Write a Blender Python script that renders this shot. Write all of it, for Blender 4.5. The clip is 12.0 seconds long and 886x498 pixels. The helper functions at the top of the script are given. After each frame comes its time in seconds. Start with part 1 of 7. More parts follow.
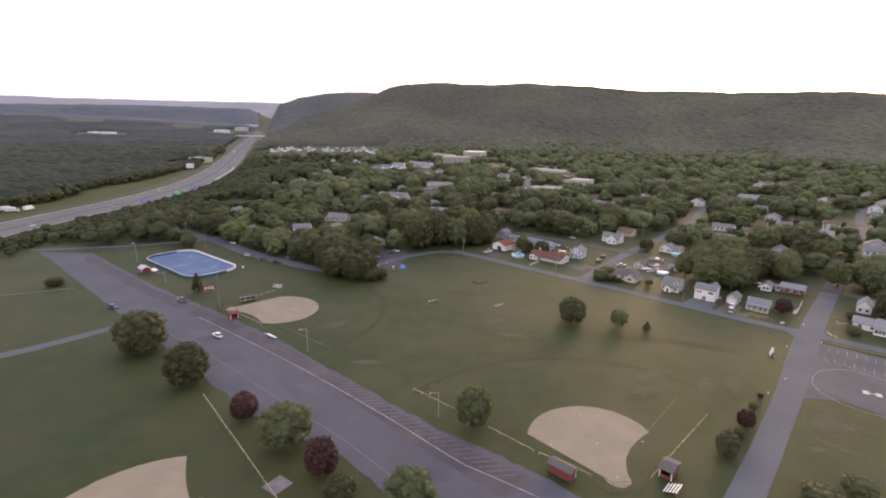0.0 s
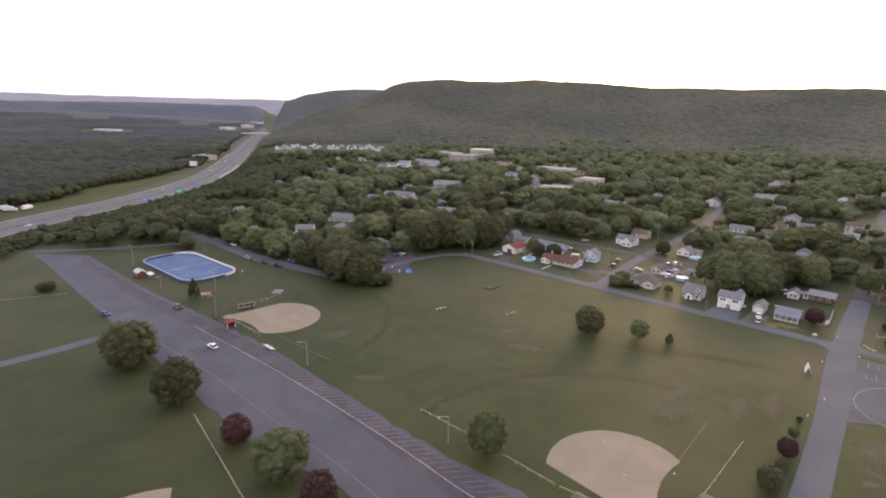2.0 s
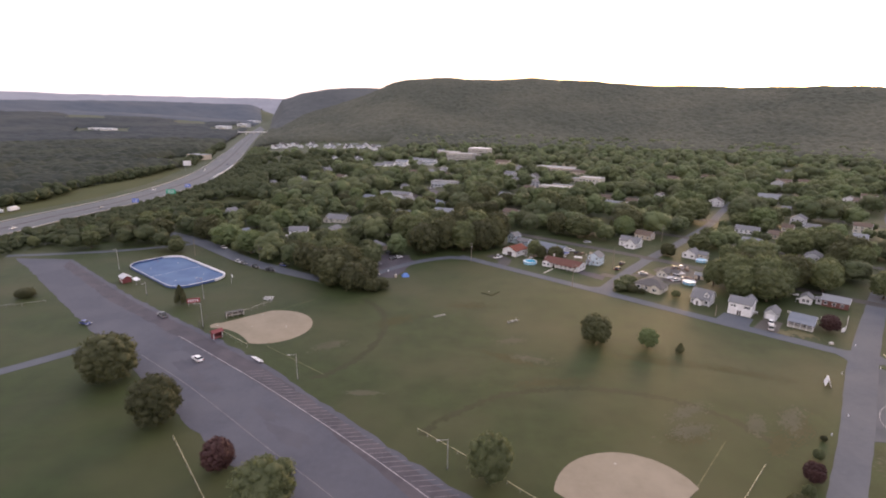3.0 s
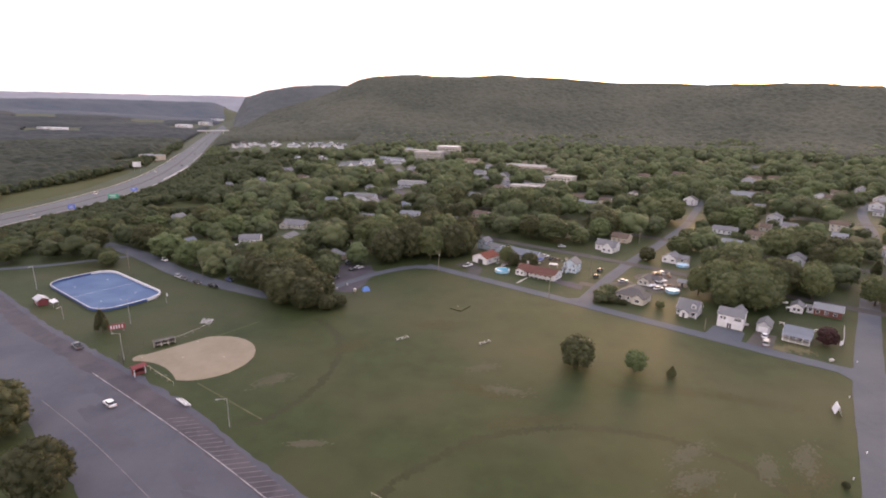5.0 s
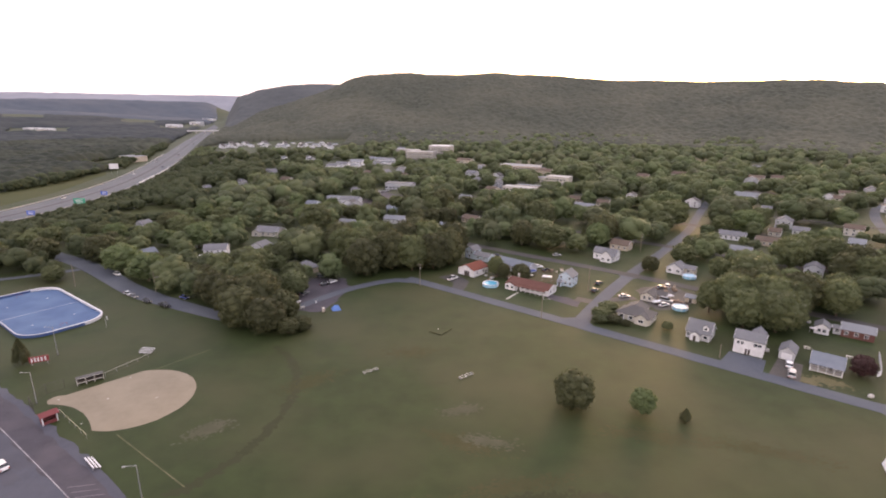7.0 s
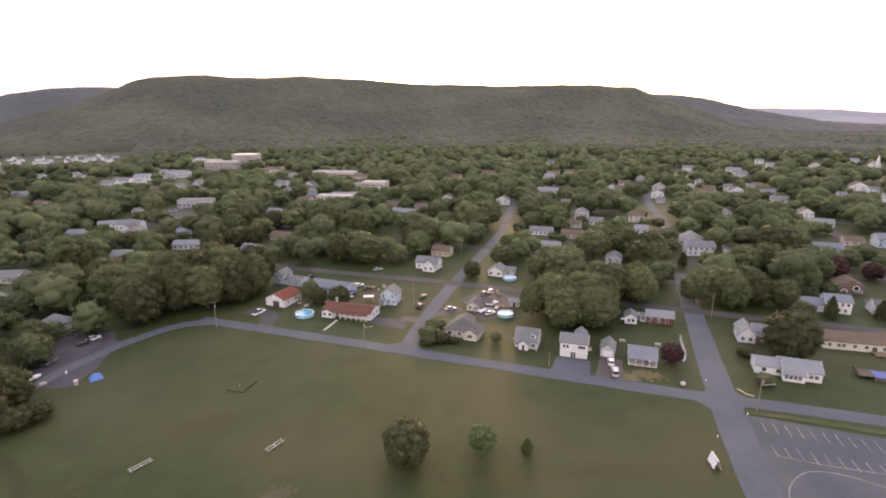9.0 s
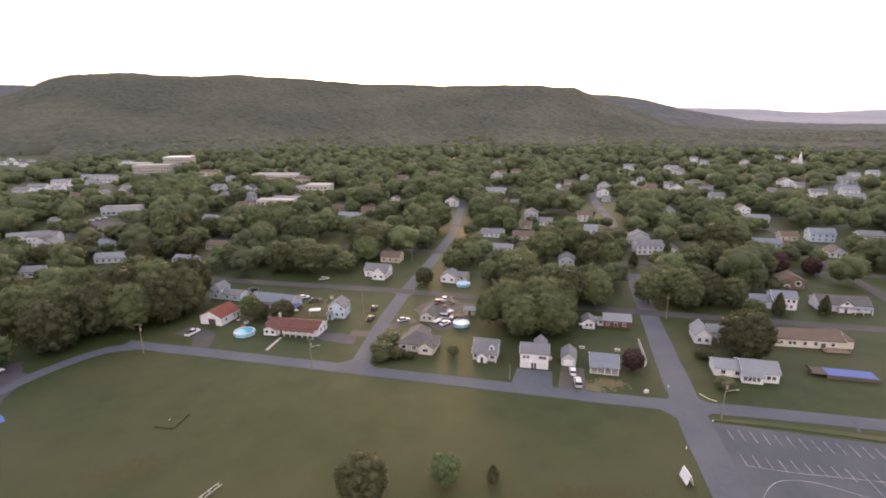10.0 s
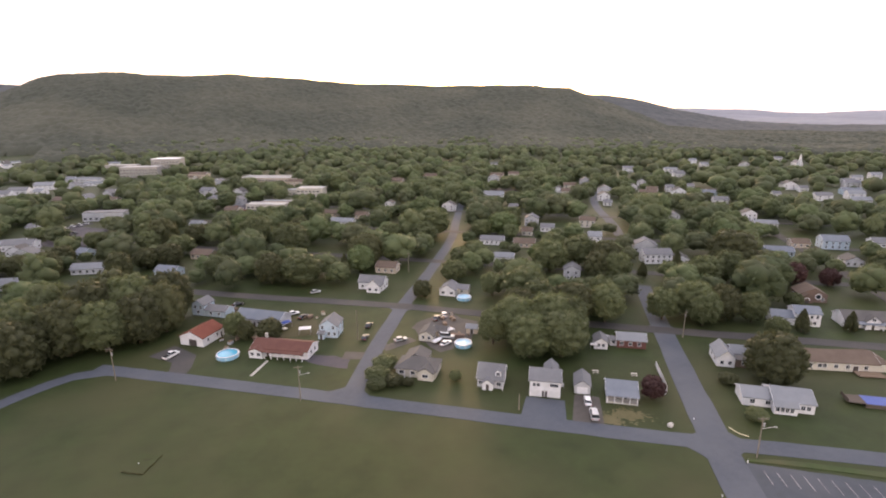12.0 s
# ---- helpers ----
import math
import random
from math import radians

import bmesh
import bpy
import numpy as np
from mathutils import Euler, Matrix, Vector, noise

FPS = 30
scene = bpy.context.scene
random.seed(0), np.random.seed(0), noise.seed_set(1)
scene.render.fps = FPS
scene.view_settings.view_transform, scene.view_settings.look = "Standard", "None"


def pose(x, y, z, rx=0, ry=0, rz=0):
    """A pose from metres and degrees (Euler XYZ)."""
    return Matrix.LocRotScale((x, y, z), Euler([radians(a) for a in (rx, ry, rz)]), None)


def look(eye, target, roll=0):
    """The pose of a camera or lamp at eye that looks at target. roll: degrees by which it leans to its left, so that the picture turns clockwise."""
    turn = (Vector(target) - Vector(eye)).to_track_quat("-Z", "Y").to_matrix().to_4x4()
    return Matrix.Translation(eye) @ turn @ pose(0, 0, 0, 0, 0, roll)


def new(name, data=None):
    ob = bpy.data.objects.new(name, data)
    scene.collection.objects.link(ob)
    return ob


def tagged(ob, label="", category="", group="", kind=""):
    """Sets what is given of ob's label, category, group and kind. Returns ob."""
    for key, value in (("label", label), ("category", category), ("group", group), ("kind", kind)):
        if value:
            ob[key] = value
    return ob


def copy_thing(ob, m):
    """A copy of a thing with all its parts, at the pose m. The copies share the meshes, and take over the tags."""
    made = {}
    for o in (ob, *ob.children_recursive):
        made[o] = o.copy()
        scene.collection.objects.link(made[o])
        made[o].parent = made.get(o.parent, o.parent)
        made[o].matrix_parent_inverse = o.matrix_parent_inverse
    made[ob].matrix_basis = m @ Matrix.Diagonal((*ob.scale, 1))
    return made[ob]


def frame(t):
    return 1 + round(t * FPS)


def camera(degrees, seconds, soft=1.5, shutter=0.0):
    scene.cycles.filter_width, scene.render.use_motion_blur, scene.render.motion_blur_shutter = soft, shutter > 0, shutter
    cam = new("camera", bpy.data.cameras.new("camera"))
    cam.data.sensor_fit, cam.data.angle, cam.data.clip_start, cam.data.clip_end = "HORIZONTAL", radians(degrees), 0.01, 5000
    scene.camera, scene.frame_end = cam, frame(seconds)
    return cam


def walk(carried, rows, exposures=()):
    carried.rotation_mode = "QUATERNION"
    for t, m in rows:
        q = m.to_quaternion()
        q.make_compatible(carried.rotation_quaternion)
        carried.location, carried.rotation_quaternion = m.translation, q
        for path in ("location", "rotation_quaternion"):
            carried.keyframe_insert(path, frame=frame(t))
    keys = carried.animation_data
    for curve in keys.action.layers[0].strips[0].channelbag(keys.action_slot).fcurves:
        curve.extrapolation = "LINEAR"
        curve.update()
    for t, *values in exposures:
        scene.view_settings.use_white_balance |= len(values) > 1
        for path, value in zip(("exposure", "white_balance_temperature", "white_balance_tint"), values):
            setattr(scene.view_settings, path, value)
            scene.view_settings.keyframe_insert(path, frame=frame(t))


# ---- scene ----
# ---------------------------------------------------------------- camera
cam = camera(80.67, 12.0, soft=1.95)
PATH = [  # seconds, eye, yaw to the left, pitch, roll
    (0, 0.98, -0.50, 76.66, 0.21, -14.28, 0.72),
    (0.5, 0.77, 1.57, 76.69, 0.32, -14.30, 0.74),
    (1, 0.17, 4.21, 76.75, 0.43, -14.40, 0.79),
    (1.5, -0.11, 7.65, 76.66, 0.65, -14.47, 0.76),
    (2, -0.33, 11.70, 76.66, 0.84, -14.58, 0.73),
    (2.5, -0.48, 16.48, 76.58, 0.85, -14.64, 0.72),
    (3, -0.61, 21.55, 76.48, 0.60, -14.73, 0.66),
    (5, 2.43, 44.89, 75.83, -2.63, -14.94, 0.52),
    (5.5, 4.16, 51.10, 75.35, -2.90, -14.94, 0.49),
    (6, 5.95, 57.46, 75.07, -2.84, -14.99, 0.43),
    (6.5, 8.01, 63.75, 74.98, -2.70, -15.03, 0.36),
    (6.7, 8.84, 66.28, 74.93, -2.80, -15.06, 0.33),
    (8.3, 17.52, 85.22, 74.44, -8.21, -14.68, -0.09),
    (8.5, 18.42, 87.50, 74.50, -11.08, -14.70, -0.17),
    (9, 20.30, 93.46, 74.45, -22.41, -14.65, -0.44),
    (9.5, 21.71, 98.91, 74.63, -27.58, -14.73, -0.49),
    (10, 23.31, 103.68, 74.67, -28.36, -14.73, -0.48),
    (10.5, 24.78, 107.98, 74.93, -28.59, -14.78, -0.44),
    (11, 26.11, 111.81, 75.19, -28.72, -14.79, -0.43),
    (11.5, 27.52, 115.26, 75.54, -28.80, -14.77, -0.43),
    (12, 28.55, 117.66, 75.68, -29.02, -14.73, -0.42),
]


def heading(yaw, pitch):
    a, p = radians(yaw), radians(pitch)
    return Vector((-math.sin(a) * math.cos(p), math.cos(a) * math.cos(p), math.sin(p)))


walk(cam, [(t, look((x, y, z), Vector((x, y, z)) + 10 * heading(yaw, pitch), roll)) for t, x, y, z, yaw, pitch, roll in PATH],
     [(0, 0.58, 6530, 18), (3, 0.58, 6530, 18), (5.5, 0.74, 6700, 20), (8.5, 0.79, 6740, 18), (12, 0.78, 6700, 15)])

# ---------------------------------------------------------------- world, sun
SUN_AZ, SUN_EL = 29.3, 4.0  # degrees from +y towards +x, degrees above the horizon
world = bpy.data.worlds.new("evening_sky")
scene.world = world
world.use_nodes = True
wn, wl = world.node_tree.nodes, world.node_tree.links
wn.clear()
sky = wn.new("ShaderNodeTexSky")
sky.sky_type, sky.sun_disc = "NISHITA", False
sky.sun_elevation, sky.sun_rotation = radians(SUN_EL), radians(SUN_AZ)
sky.air_density, sky.dust_density, sky.ozone_density = 1.0, 4.0, 2.0
sky_back = wn.new("ShaderNodeBackground")
sky_back.inputs["Strength"].default_value = 0.24
wl.new(sky.outputs[0], sky_back.inputs["Color"])
haze_back = wn.new("ShaderNodeBackground")  # thin high cloud, evenly bright
haze_back.inputs["Color"].default_value = (1.0, 0.905, 0.925, 1)
haze_back.inputs["Strength"].default_value = 0.85
sky_sum, sky_out = wn.new("ShaderNodeAddShader"), wn.new("ShaderNodeOutputWorld")
wl.new(sky_back.outputs[0], sky_sum.inputs[0])
wl.new(haze_back.outputs[0], sky_sum.inputs[1])
_to_sun = Vector((math.sin(radians(SUN_AZ)) * math.cos(radians(SUN_EL)), math.cos(radians(SUN_AZ)) * math.cos(radians(SUN_EL)), math.sin(radians(SUN_EL))))
way, near_sun, falloff, glow_back, glow_sum = wn.new("ShaderNodeTexCoord"), wn.new("ShaderNodeVectorMath"), wn.new("ShaderNodeMath"), wn.new("ShaderNodeBackground"), wn.new("ShaderNodeAddShader")
near_sun.operation, near_sun.inputs[1].default_value = "DOT_PRODUCT", _to_sun  # the bright warm sky round the setting sun
wl.new(way.outputs["Generated"], near_sun.inputs[0])
falloff.operation, falloff.use_clamp, falloff.inputs[1].default_value = "POWER", False, 22.0
wl.new(near_sun.outputs["Value"], falloff.inputs[0])
gain = wn.new("ShaderNodeMath")
gain.operation, gain.inputs[1].default_value = "MULTIPLY", 5.5
wl.new(falloff.outputs[0], gain.inputs[0])
lit_side = wn.new("ShaderNodeMath")
lit_side.operation, lit_side.inputs[1].default_value = "MAXIMUM", 0.0
wl.new(gain.outputs[0], lit_side.inputs[0])
glow_back.inputs["Color"].default_value = (1.0, 0.70, 0.36, 1)
wl.new(lit_side.outputs[0], glow_back.inputs["Strength"])
wl.new(sky_sum.outputs[0], glow_sum.inputs[0])
wl.new(glow_back.outputs[0], glow_sum.inputs[1])
wl.new(glow_sum.outputs[0], sky_out.inputs["Surface"])

sun = new("sun", bpy.data.lights.new("sun", "SUN"))
sun.data.energy, sun.data.angle, sun.data.color = 1.4, radians(16), (1.0, 0.62, 0.28)
sun.matrix_world = look((0, 0, 0), -_to_sun)

# ---------------------------------------------------------------- materials
MATS = {}


def surface(name, base, other, scale=2.0, rough=0.85, spec=0.3, metal=0.0, bump=0.0, bump_scale=30.0, vary=0.0, third=None, big=0.02, big_amount=0.5, translucent=0.0):
    """Two colours by fine noise, a third by broad noise, a lightness that differs from object to object, and a fine relief."""
    m = bpy.data.materials.new(name)
    m.use_nodes = True
    n, l = m.node_tree.nodes, m.node_tree.links
    b = n["Principled BSDF"]
    b.inputs["Roughness"].default_value, b.inputs["Metallic"].default_value = rough, metal
    b.inputs["Specular IOR Level"].default_value = spec
    co = n.new("ShaderNodeTexCoord")
    fine = n.new("ShaderNodeTexNoise")
    fine.inputs["Scale"].default_value, fine.inputs["Detail"].default_value, fine.inputs["Roughness"].default_value = scale, 5, 0.65
    l.new(co.outputs["Object"], fine.inputs["Vector"])
    ramp = n.new("ShaderNodeMapRange")
    ramp.inputs["From Min"].default_value, ramp.inputs["From Max"].default_value = 0.3, 0.7
    l.new(fine.outputs["Fac"], ramp.inputs["Value"])
    mix = n.new("ShaderNodeMixRGB")
    mix.inputs[1].default_value, mix.inputs[2].default_value = (*base, 1), (*other, 1)
    l.new(ramp.outputs[0], mix.inputs[0])
    colour = mix.outputs[0]
    if third:
        broad = n.new("ShaderNodeTexNoise")
        broad.inputs["Scale"].default_value, broad.inputs["Detail"].default_value = big, 4
        l.new(co.outputs["Object"], broad.inputs["Vector"])
        r2 = n.new("ShaderNodeMapRange")
        r2.inputs["From Min"].default_value, r2.inputs["From Max"].default_value, r2.inputs["To Max"].default_value = 0.42, 0.66, big_amount
        l.new(broad.outputs["Fac"], r2.inputs["Value"])
        mix2 = n.new("ShaderNodeMixRGB")
        mix2.inputs[2].default_value = (*third, 1)
        l.new(r2.outputs[0], mix2.inputs[0])
        l.new(colour, mix2.inputs[1])
        colour = mix2.outputs[0]
    if vary:
        info = n.new("ShaderNodeObjectInfo")
        r3 = n.new("ShaderNodeMapRange")
        r3.inputs["To Min"].default_value, r3.inputs["To Max"].default_value = 1 - vary, 1 + vary
        l.new(info.outputs["Random"], r3.inputs["Value"])
        hsv = n.new("ShaderNodeHueSaturation")
        l.new(r3.outputs[0], hsv.inputs["Value"])
        l.new(colour, hsv.inputs["Color"])
        colour = hsv.outputs[0]
    l.new(colour, b.inputs["Base Color"])
    if bump:
        rel = n.new("ShaderNodeTexNoise")
        rel.inputs["Scale"].default_value, rel.inputs["Detail"].default_value = bump_scale, 4
        l.new(co.outputs["Object"], rel.inputs["Vector"])
        bp = n.new("ShaderNodeBump")
        bp.inputs["Strength"].default_value, bp.inputs["Distance"].default_value = bump, 0.3
        l.new(rel.outputs["Fac"], bp.inputs["Height"])
        l.new(bp.outputs[0], b.inputs["Normal"])
    if translucent:
        tr = n.new("ShaderNodeBsdfTranslucent")
        l.new(colour, tr.inputs["Color"])
        ms = n.new("ShaderNodeMixShader")
        ms.inputs[0].default_value = translucent
        l.new(b.outputs[0], ms.inputs[1])
        l.new(tr.outputs[0], ms.inputs[2])
        l.new(ms.outputs[0], n["Material Output"].inputs["Surface"])
    MATS[name] = m
    return m


def plain(name, rgb, rough=0.6, spec=0.4, metal=0.0):
    k = 0.82
    return surface(name, rgb, tuple(c * k for c in rgb), scale=0.8, rough=rough, spec=spec, metal=metal, third=tuple(c * 0.7 for c in rgb), big=0.25, big_amount=0.5)


GRASS = surface("mown_grass", (0.031, 0.045, 0.014), (0.020, 0.029, 0.009), scale=0.13, rough=0.7, spec=0.16, bump=0.15, bump_scale=5.0, third=(0.045, 0.048, 0.021), big=0.028, big_amount=0.85)
LAWN = surface("lawn_grass", (0.037, 0.057, 0.016), (0.027, 0.043, 0.013), scale=0.2, rough=0.7, spec=0.18, bump=0.15, bump_scale=5.0, third=(0.069, 0.063, 0.034), big=0.045, big_amount=0.9)
MEADOW = surface("meadow_grass", (0.058, 0.066, 0.027), (0.045, 0.053, 0.022), scale=0.2, rough=0.9, spec=0.1, third=(0.069, 0.069, 0.033), big=0.02)
ASPHALT = surface("worn_asphalt", (0.064, 0.068, 0.088), (0.053, 0.056, 0.073), scale=0.6, rough=0.8, spec=0.25, bump=0.2, bump_scale=6, third=(0.083, 0.086, 0.105), big=0.05, big_amount=0.7)
STREET_ASPHALT = surface("street_asphalt", (0.070, 0.080, 0.100), (0.057, 0.065, 0.082), scale=0.6, rough=0.8, spec=0.25, bump=0.2, bump_scale=6, third=(0.089, 0.098, 0.114), big=0.05, big_amount=0.7)
DULL_ASPHALT = surface("dusty_asphalt", (0.062, 0.060, 0.061), (0.049, 0.048, 0.048), scale=0.5, rough=0.85, spec=0.2, bump=0.2, bump_scale=6, third=(0.078, 0.072, 0.066), big=0.06, big_amount=0.8)
LOT_ASPHALT = surface("school_asphalt", (0.058, 0.067, 0.082), (0.047, 0.054, 0.066), scale=0.4, rough=0.8, spec=0.25, bump=0.2, bump_scale=6, third=(0.073, 0.079, 0.092), big=0.08, big_amount=0.8)
WORN_GRASS = surface("worn_grass", (0.047, 0.047, 0.019), (0.036, 0.038, 0.014), scale=0.3, rough=0.8, spec=0.15, third=(0.058, 0.052, 0.026), big=0.1)
DARK_TIMBER_AND_GAPS = surface("dark_timber_and_shaded_gaps", (0.095, 0.078, 0.066), (0.070, 0.058, 0.050), scale=3, rough=0.9)
STAINED_ASPHALT = surface("stained_asphalt", (0.066, 0.067, 0.085), (0.055, 0.056, 0.071), scale=0.4, rough=0.8, spec=0.25, bump=0.2, bump_scale=6, third=(0.078, 0.079, 0.096), big=0.2)
OLD_ASPHALT = surface("patched_asphalt", (0.057, 0.053, 0.066), (0.043, 0.040, 0.050), scale=0.3, rough=0.8, spec=0.25, bump=0.3, bump_scale=4, third=(0.074, 0.066, 0.077), big=0.12, big_amount=0.8)
CONCRETE = surface("highway_concrete", (0.100, 0.107, 0.118), (0.082, 0.088, 0.098), scale=0.3, rough=0.9, third=(0.120, 0.125, 0.132), big=0.02)
PALE_CONCRETE = surface("pale_concrete", (0.42, 0.40, 0.37), (0.34, 0.33, 0.31), scale=1.2, rough=0.9, third=(0.3, 0.28, 0.26), big=0.3)
DIRT = surface("infield_dirt", (0.222, 0.192, 0.146), (0.198, 0.170, 0.128), scale=0.6, rough=0.95, spec=0.1, bump=0.2, bump_scale=3, third=(0.250, 0.217, 0.166), big=0.12, big_amount=0.7)
BARE = surface("bare_earth", (0.052, 0.049, 0.023), (0.041, 0.040, 0.015), scale=0.4, rough=0.7, spec=0.16, third=(0.065, 0.056, 0.032), big=0.1)
DRY_LAWN = surface("dry_lawn", (0.105, 0.091, 0.042), (0.068, 0.065, 0.026), scale=0.6, rough=0.7, spec=0.25, third=(0.128, 0.109, 0.060), big=0.3)
DRIVE_EARTH = surface("worn_driveway", (0.078, 0.070, 0.064), (0.057, 0.052, 0.047), scale=0.5, rough=0.8, spec=0.25, third=(0.098, 0.090, 0.085), big=0.2)
SCUFFED = surface("scuffed_grass", (0.064, 0.064, 0.041), (0.049, 0.052, 0.029), scale=0.8, rough=0.8, spec=0.15, third=(0.074, 0.072, 0.050), big=0.2, big_amount=0.8)
DARK_TURF = surface("dark_turf", (0.028, 0.033, 0.012), (0.023, 0.028, 0.010), scale=0.5, rough=0.7, spec=0.16, third=(0.030, 0.033, 0.015), big=0.12, big_amount=0.9)
LINE = surface("road_paint", (0.52, 0.52, 0.52), (0.36, 0.36, 0.37), scale=1.5, rough=0.7, third=(0.26, 0.26, 0.27), big=0.4, big_amount=0.8)
FADED = surface("faded_road_paint", (0.165, 0.158, 0.172), (0.118, 0.112, 0.125), scale=1.5, rough=0.7, third=(0.098, 0.094, 0.105), big=0.3, big_amount=0.9)
SOFT_LINE = surface("worn_road_paint", (0.34, 0.33, 0.34), (0.22, 0.215, 0.23), scale=1.2, rough=0.7, third=(0.13, 0.125, 0.14), big=0.3, big_amount=0.9)
CHALK = surface("worn_chalk", (0.125, 0.118, 0.066), (0.080, 0.078, 0.040), scale=1.1, rough=0.9, third=(0.055, 0.058, 0.026), big=0.35, big_amount=0.9)
RAIL = plain("pale_yellow_rail", (0.58, 0.53, 0.36))
BLUE_COURT = surface("blue_court", (0.050, 0.098, 0.205), (0.038, 0.078, 0.170), scale=0.3, rough=0.65, third=(0.072, 0.125, 0.225), big=0.09, big_amount=0.9)
DARK_BLUE = plain("blue_boards", (0.04, 0.08, 0.22))
SCHOOL_WALL = surface("weathered_render", (0.30, 0.285, 0.265), (0.25, 0.24, 0.225), scale=0.4, rough=0.85, third=(0.34, 0.325, 0.30), big=0.1)
FLAT_ROOF = surface("pale_roof_membrane", (0.36, 0.355, 0.35), (0.29, 0.285, 0.28), scale=0.3, rough=0.85, third=(0.42, 0.41, 0.40), big=0.12)
WHITE = plain("white_paint", (0.66, 0.66, 0.69), 0.5)
DOOR_WHITE = plain("white_door_panel", (0.58, 0.58, 0.60), 0.45)
OFF_WHITE = plain("cream_siding", (0.52, 0.49, 0.43), 0.6)
PALE_BLUE = plain("pale_blue_siding", (0.42, 0.51, 0.60), 0.6)
GREY_SIDING = plain("grey_siding", (0.42, 0.43, 0.46), 0.7)
PORCH_SHADE_SIDING = plain("porch_shade_siding", (0.20, 0.19, 0.19), 0.7)
TAN_SIDING = plain("tan_siding", (0.48, 0.41, 0.33), 0.7)
BRICK = plain("red_brick_wall", (0.13, 0.056, 0.048), 0.85)
BROWN_SIDING = plain("brown_siding", (0.15, 0.105, 0.085), 0.8)
RED = plain("red_paint", (0.23, 0.034, 0.040), 0.65)
DARK_RED = plain("dark_red_boards", (0.17, 0.042, 0.045), 0.75)
ROOF_RED = surface("red_shingles", (0.138, 0.040, 0.027), (0.111, 0.034, 0.024), scale=2, rough=0.85, third=(0.155, 0.054, 0.037), big=0.3)
ROOF_MAROON = surface("maroon_shingles", (0.104, 0.044, 0.035), (0.084, 0.037, 0.030), scale=2, rough=0.85, third=(0.121, 0.057, 0.044), big=0.3)
ROOF_GREY = surface("grey_shingles", (0.143, 0.147, 0.159), (0.117, 0.120, 0.131), scale=2, rough=0.8, third=(0.172, 0.172, 0.182), big=0.25)
ROOF_DARK = surface("dark_shingles", (0.091, 0.088, 0.088), (0.074, 0.071, 0.071), scale=2, rough=0.85, third=(0.114, 0.107, 0.104), big=0.25)
ROOF_BROWN = surface("brown_shingles", (0.114, 0.086, 0.068), (0.091, 0.068, 0.056), scale=2, rough=0.85, third=(0.138, 0.106, 0.083), big=0.25)
ROOF_PALE = surface("pale_shingles", (0.183, 0.195, 0.215), (0.153, 0.166, 0.186), scale=2, rough=0.75, third=(0.212, 0.222, 0.239), big=0.25)
ROOF_BLUE = surface("blue_grey_shingles", (0.142, 0.162, 0.193), (0.118, 0.135, 0.168), scale=2, rough=0.75, third=(0.171, 0.189, 0.219), big=0.25)
GLASS = plain("dark_window_glass", (0.025, 0.03, 0.038), 0.12, 0.6)
DOOR_DARK = plain("dark_door", (0.06, 0.05, 0.05), 0.6)
WATER = plain("pool_water", (0.075, 0.35, 0.52), 0.15, 0.5)
TENT_BLUE = plain("blue_tent_cloth", (0.09, 0.19, 0.48), 0.6)
LINER = plain("pool_liner", (0.26, 0.49, 0.66), 0.4)
TARP = plain("blue_tarp", (0.035, 0.070, 0.294), 0.5)
TIMBER = surface("weathered_timber", (0.20, 0.15, 0.11), (0.15, 0.11, 0.08), scale=3, rough=0.9)
POLE_WOOD = surface("pole_wood", (0.20, 0.172, 0.138), (0.15, 0.128, 0.104), scale=3, rough=0.9)
STEEL = plain("galvanised_steel", (0.36, 0.36, 0.37), 0.5, 0.4, 0.5)
ALU = plain("aluminium_plank", (0.72, 0.72, 0.73), 0.4, 0.5, 0.5)
RUBBER = plain("tyre_rubber", (0.02, 0.02, 0.02), 0.9)
LAMP_GLASS = plain("lamp_glass", (0.75, 0.72, 0.65), 0.2)
TAIL = plain("tail_lamp", (0.35, 0.02, 0.02), 0.3)
BARK = surface("bark", (0.12, 0.09, 0.065), (0.07, 0.055, 0.04), scale=4, rough=0.95, bump=0.5, bump_scale=12)
SIGN_GREEN = plain("sign_green", (0.03, 0.30, 0.20), 0.5)
SIGN_BLUE = plain("sign_blue", (0.08, 0.15, 0.55), 0.5)
LEAF = surface("leaves", (0.120, 0.138, 0.064), (0.090, 0.107, 0.050), scale=1.6, rough=0.55, spec=0.25, bump=0.6, bump_scale=2.6, vary=0.2, third=(0.140, 0.152, 0.076), big=0.15, translucent=0.45)
LEAF_BRIGHT = surface("bright_leaves", (0.122, 0.156, 0.068), (0.092, 0.124, 0.054), scale=1.6, rough=0.55, spec=0.25, bump=0.6, bump_scale=2.6, vary=0.2, third=(0.134, 0.163, 0.074), big=0.15, translucent=0.45)
LEAF_DARK = surface("dark_leaves", (0.084, 0.089, 0.041), (0.060, 0.066, 0.032), scale=1.6, rough=0.6, spec=0.25, bump=0.6, bump_scale=2.6, vary=0.2, translucent=0.4)
LEAF_PURPLE = surface("purple_leaves", (0.055, 0.023, 0.021), (0.038, 0.015, 0.015), scale=1.6, rough=0.7, spec=0.4, bump=0.6, bump_scale=2.6, vary=0.15, translucent=0.2)
# aerial haze is mixed into both base colours, more blue in the back ridge
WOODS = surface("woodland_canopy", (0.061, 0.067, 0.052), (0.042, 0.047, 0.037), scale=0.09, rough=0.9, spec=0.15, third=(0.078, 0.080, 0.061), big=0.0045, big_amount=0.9)
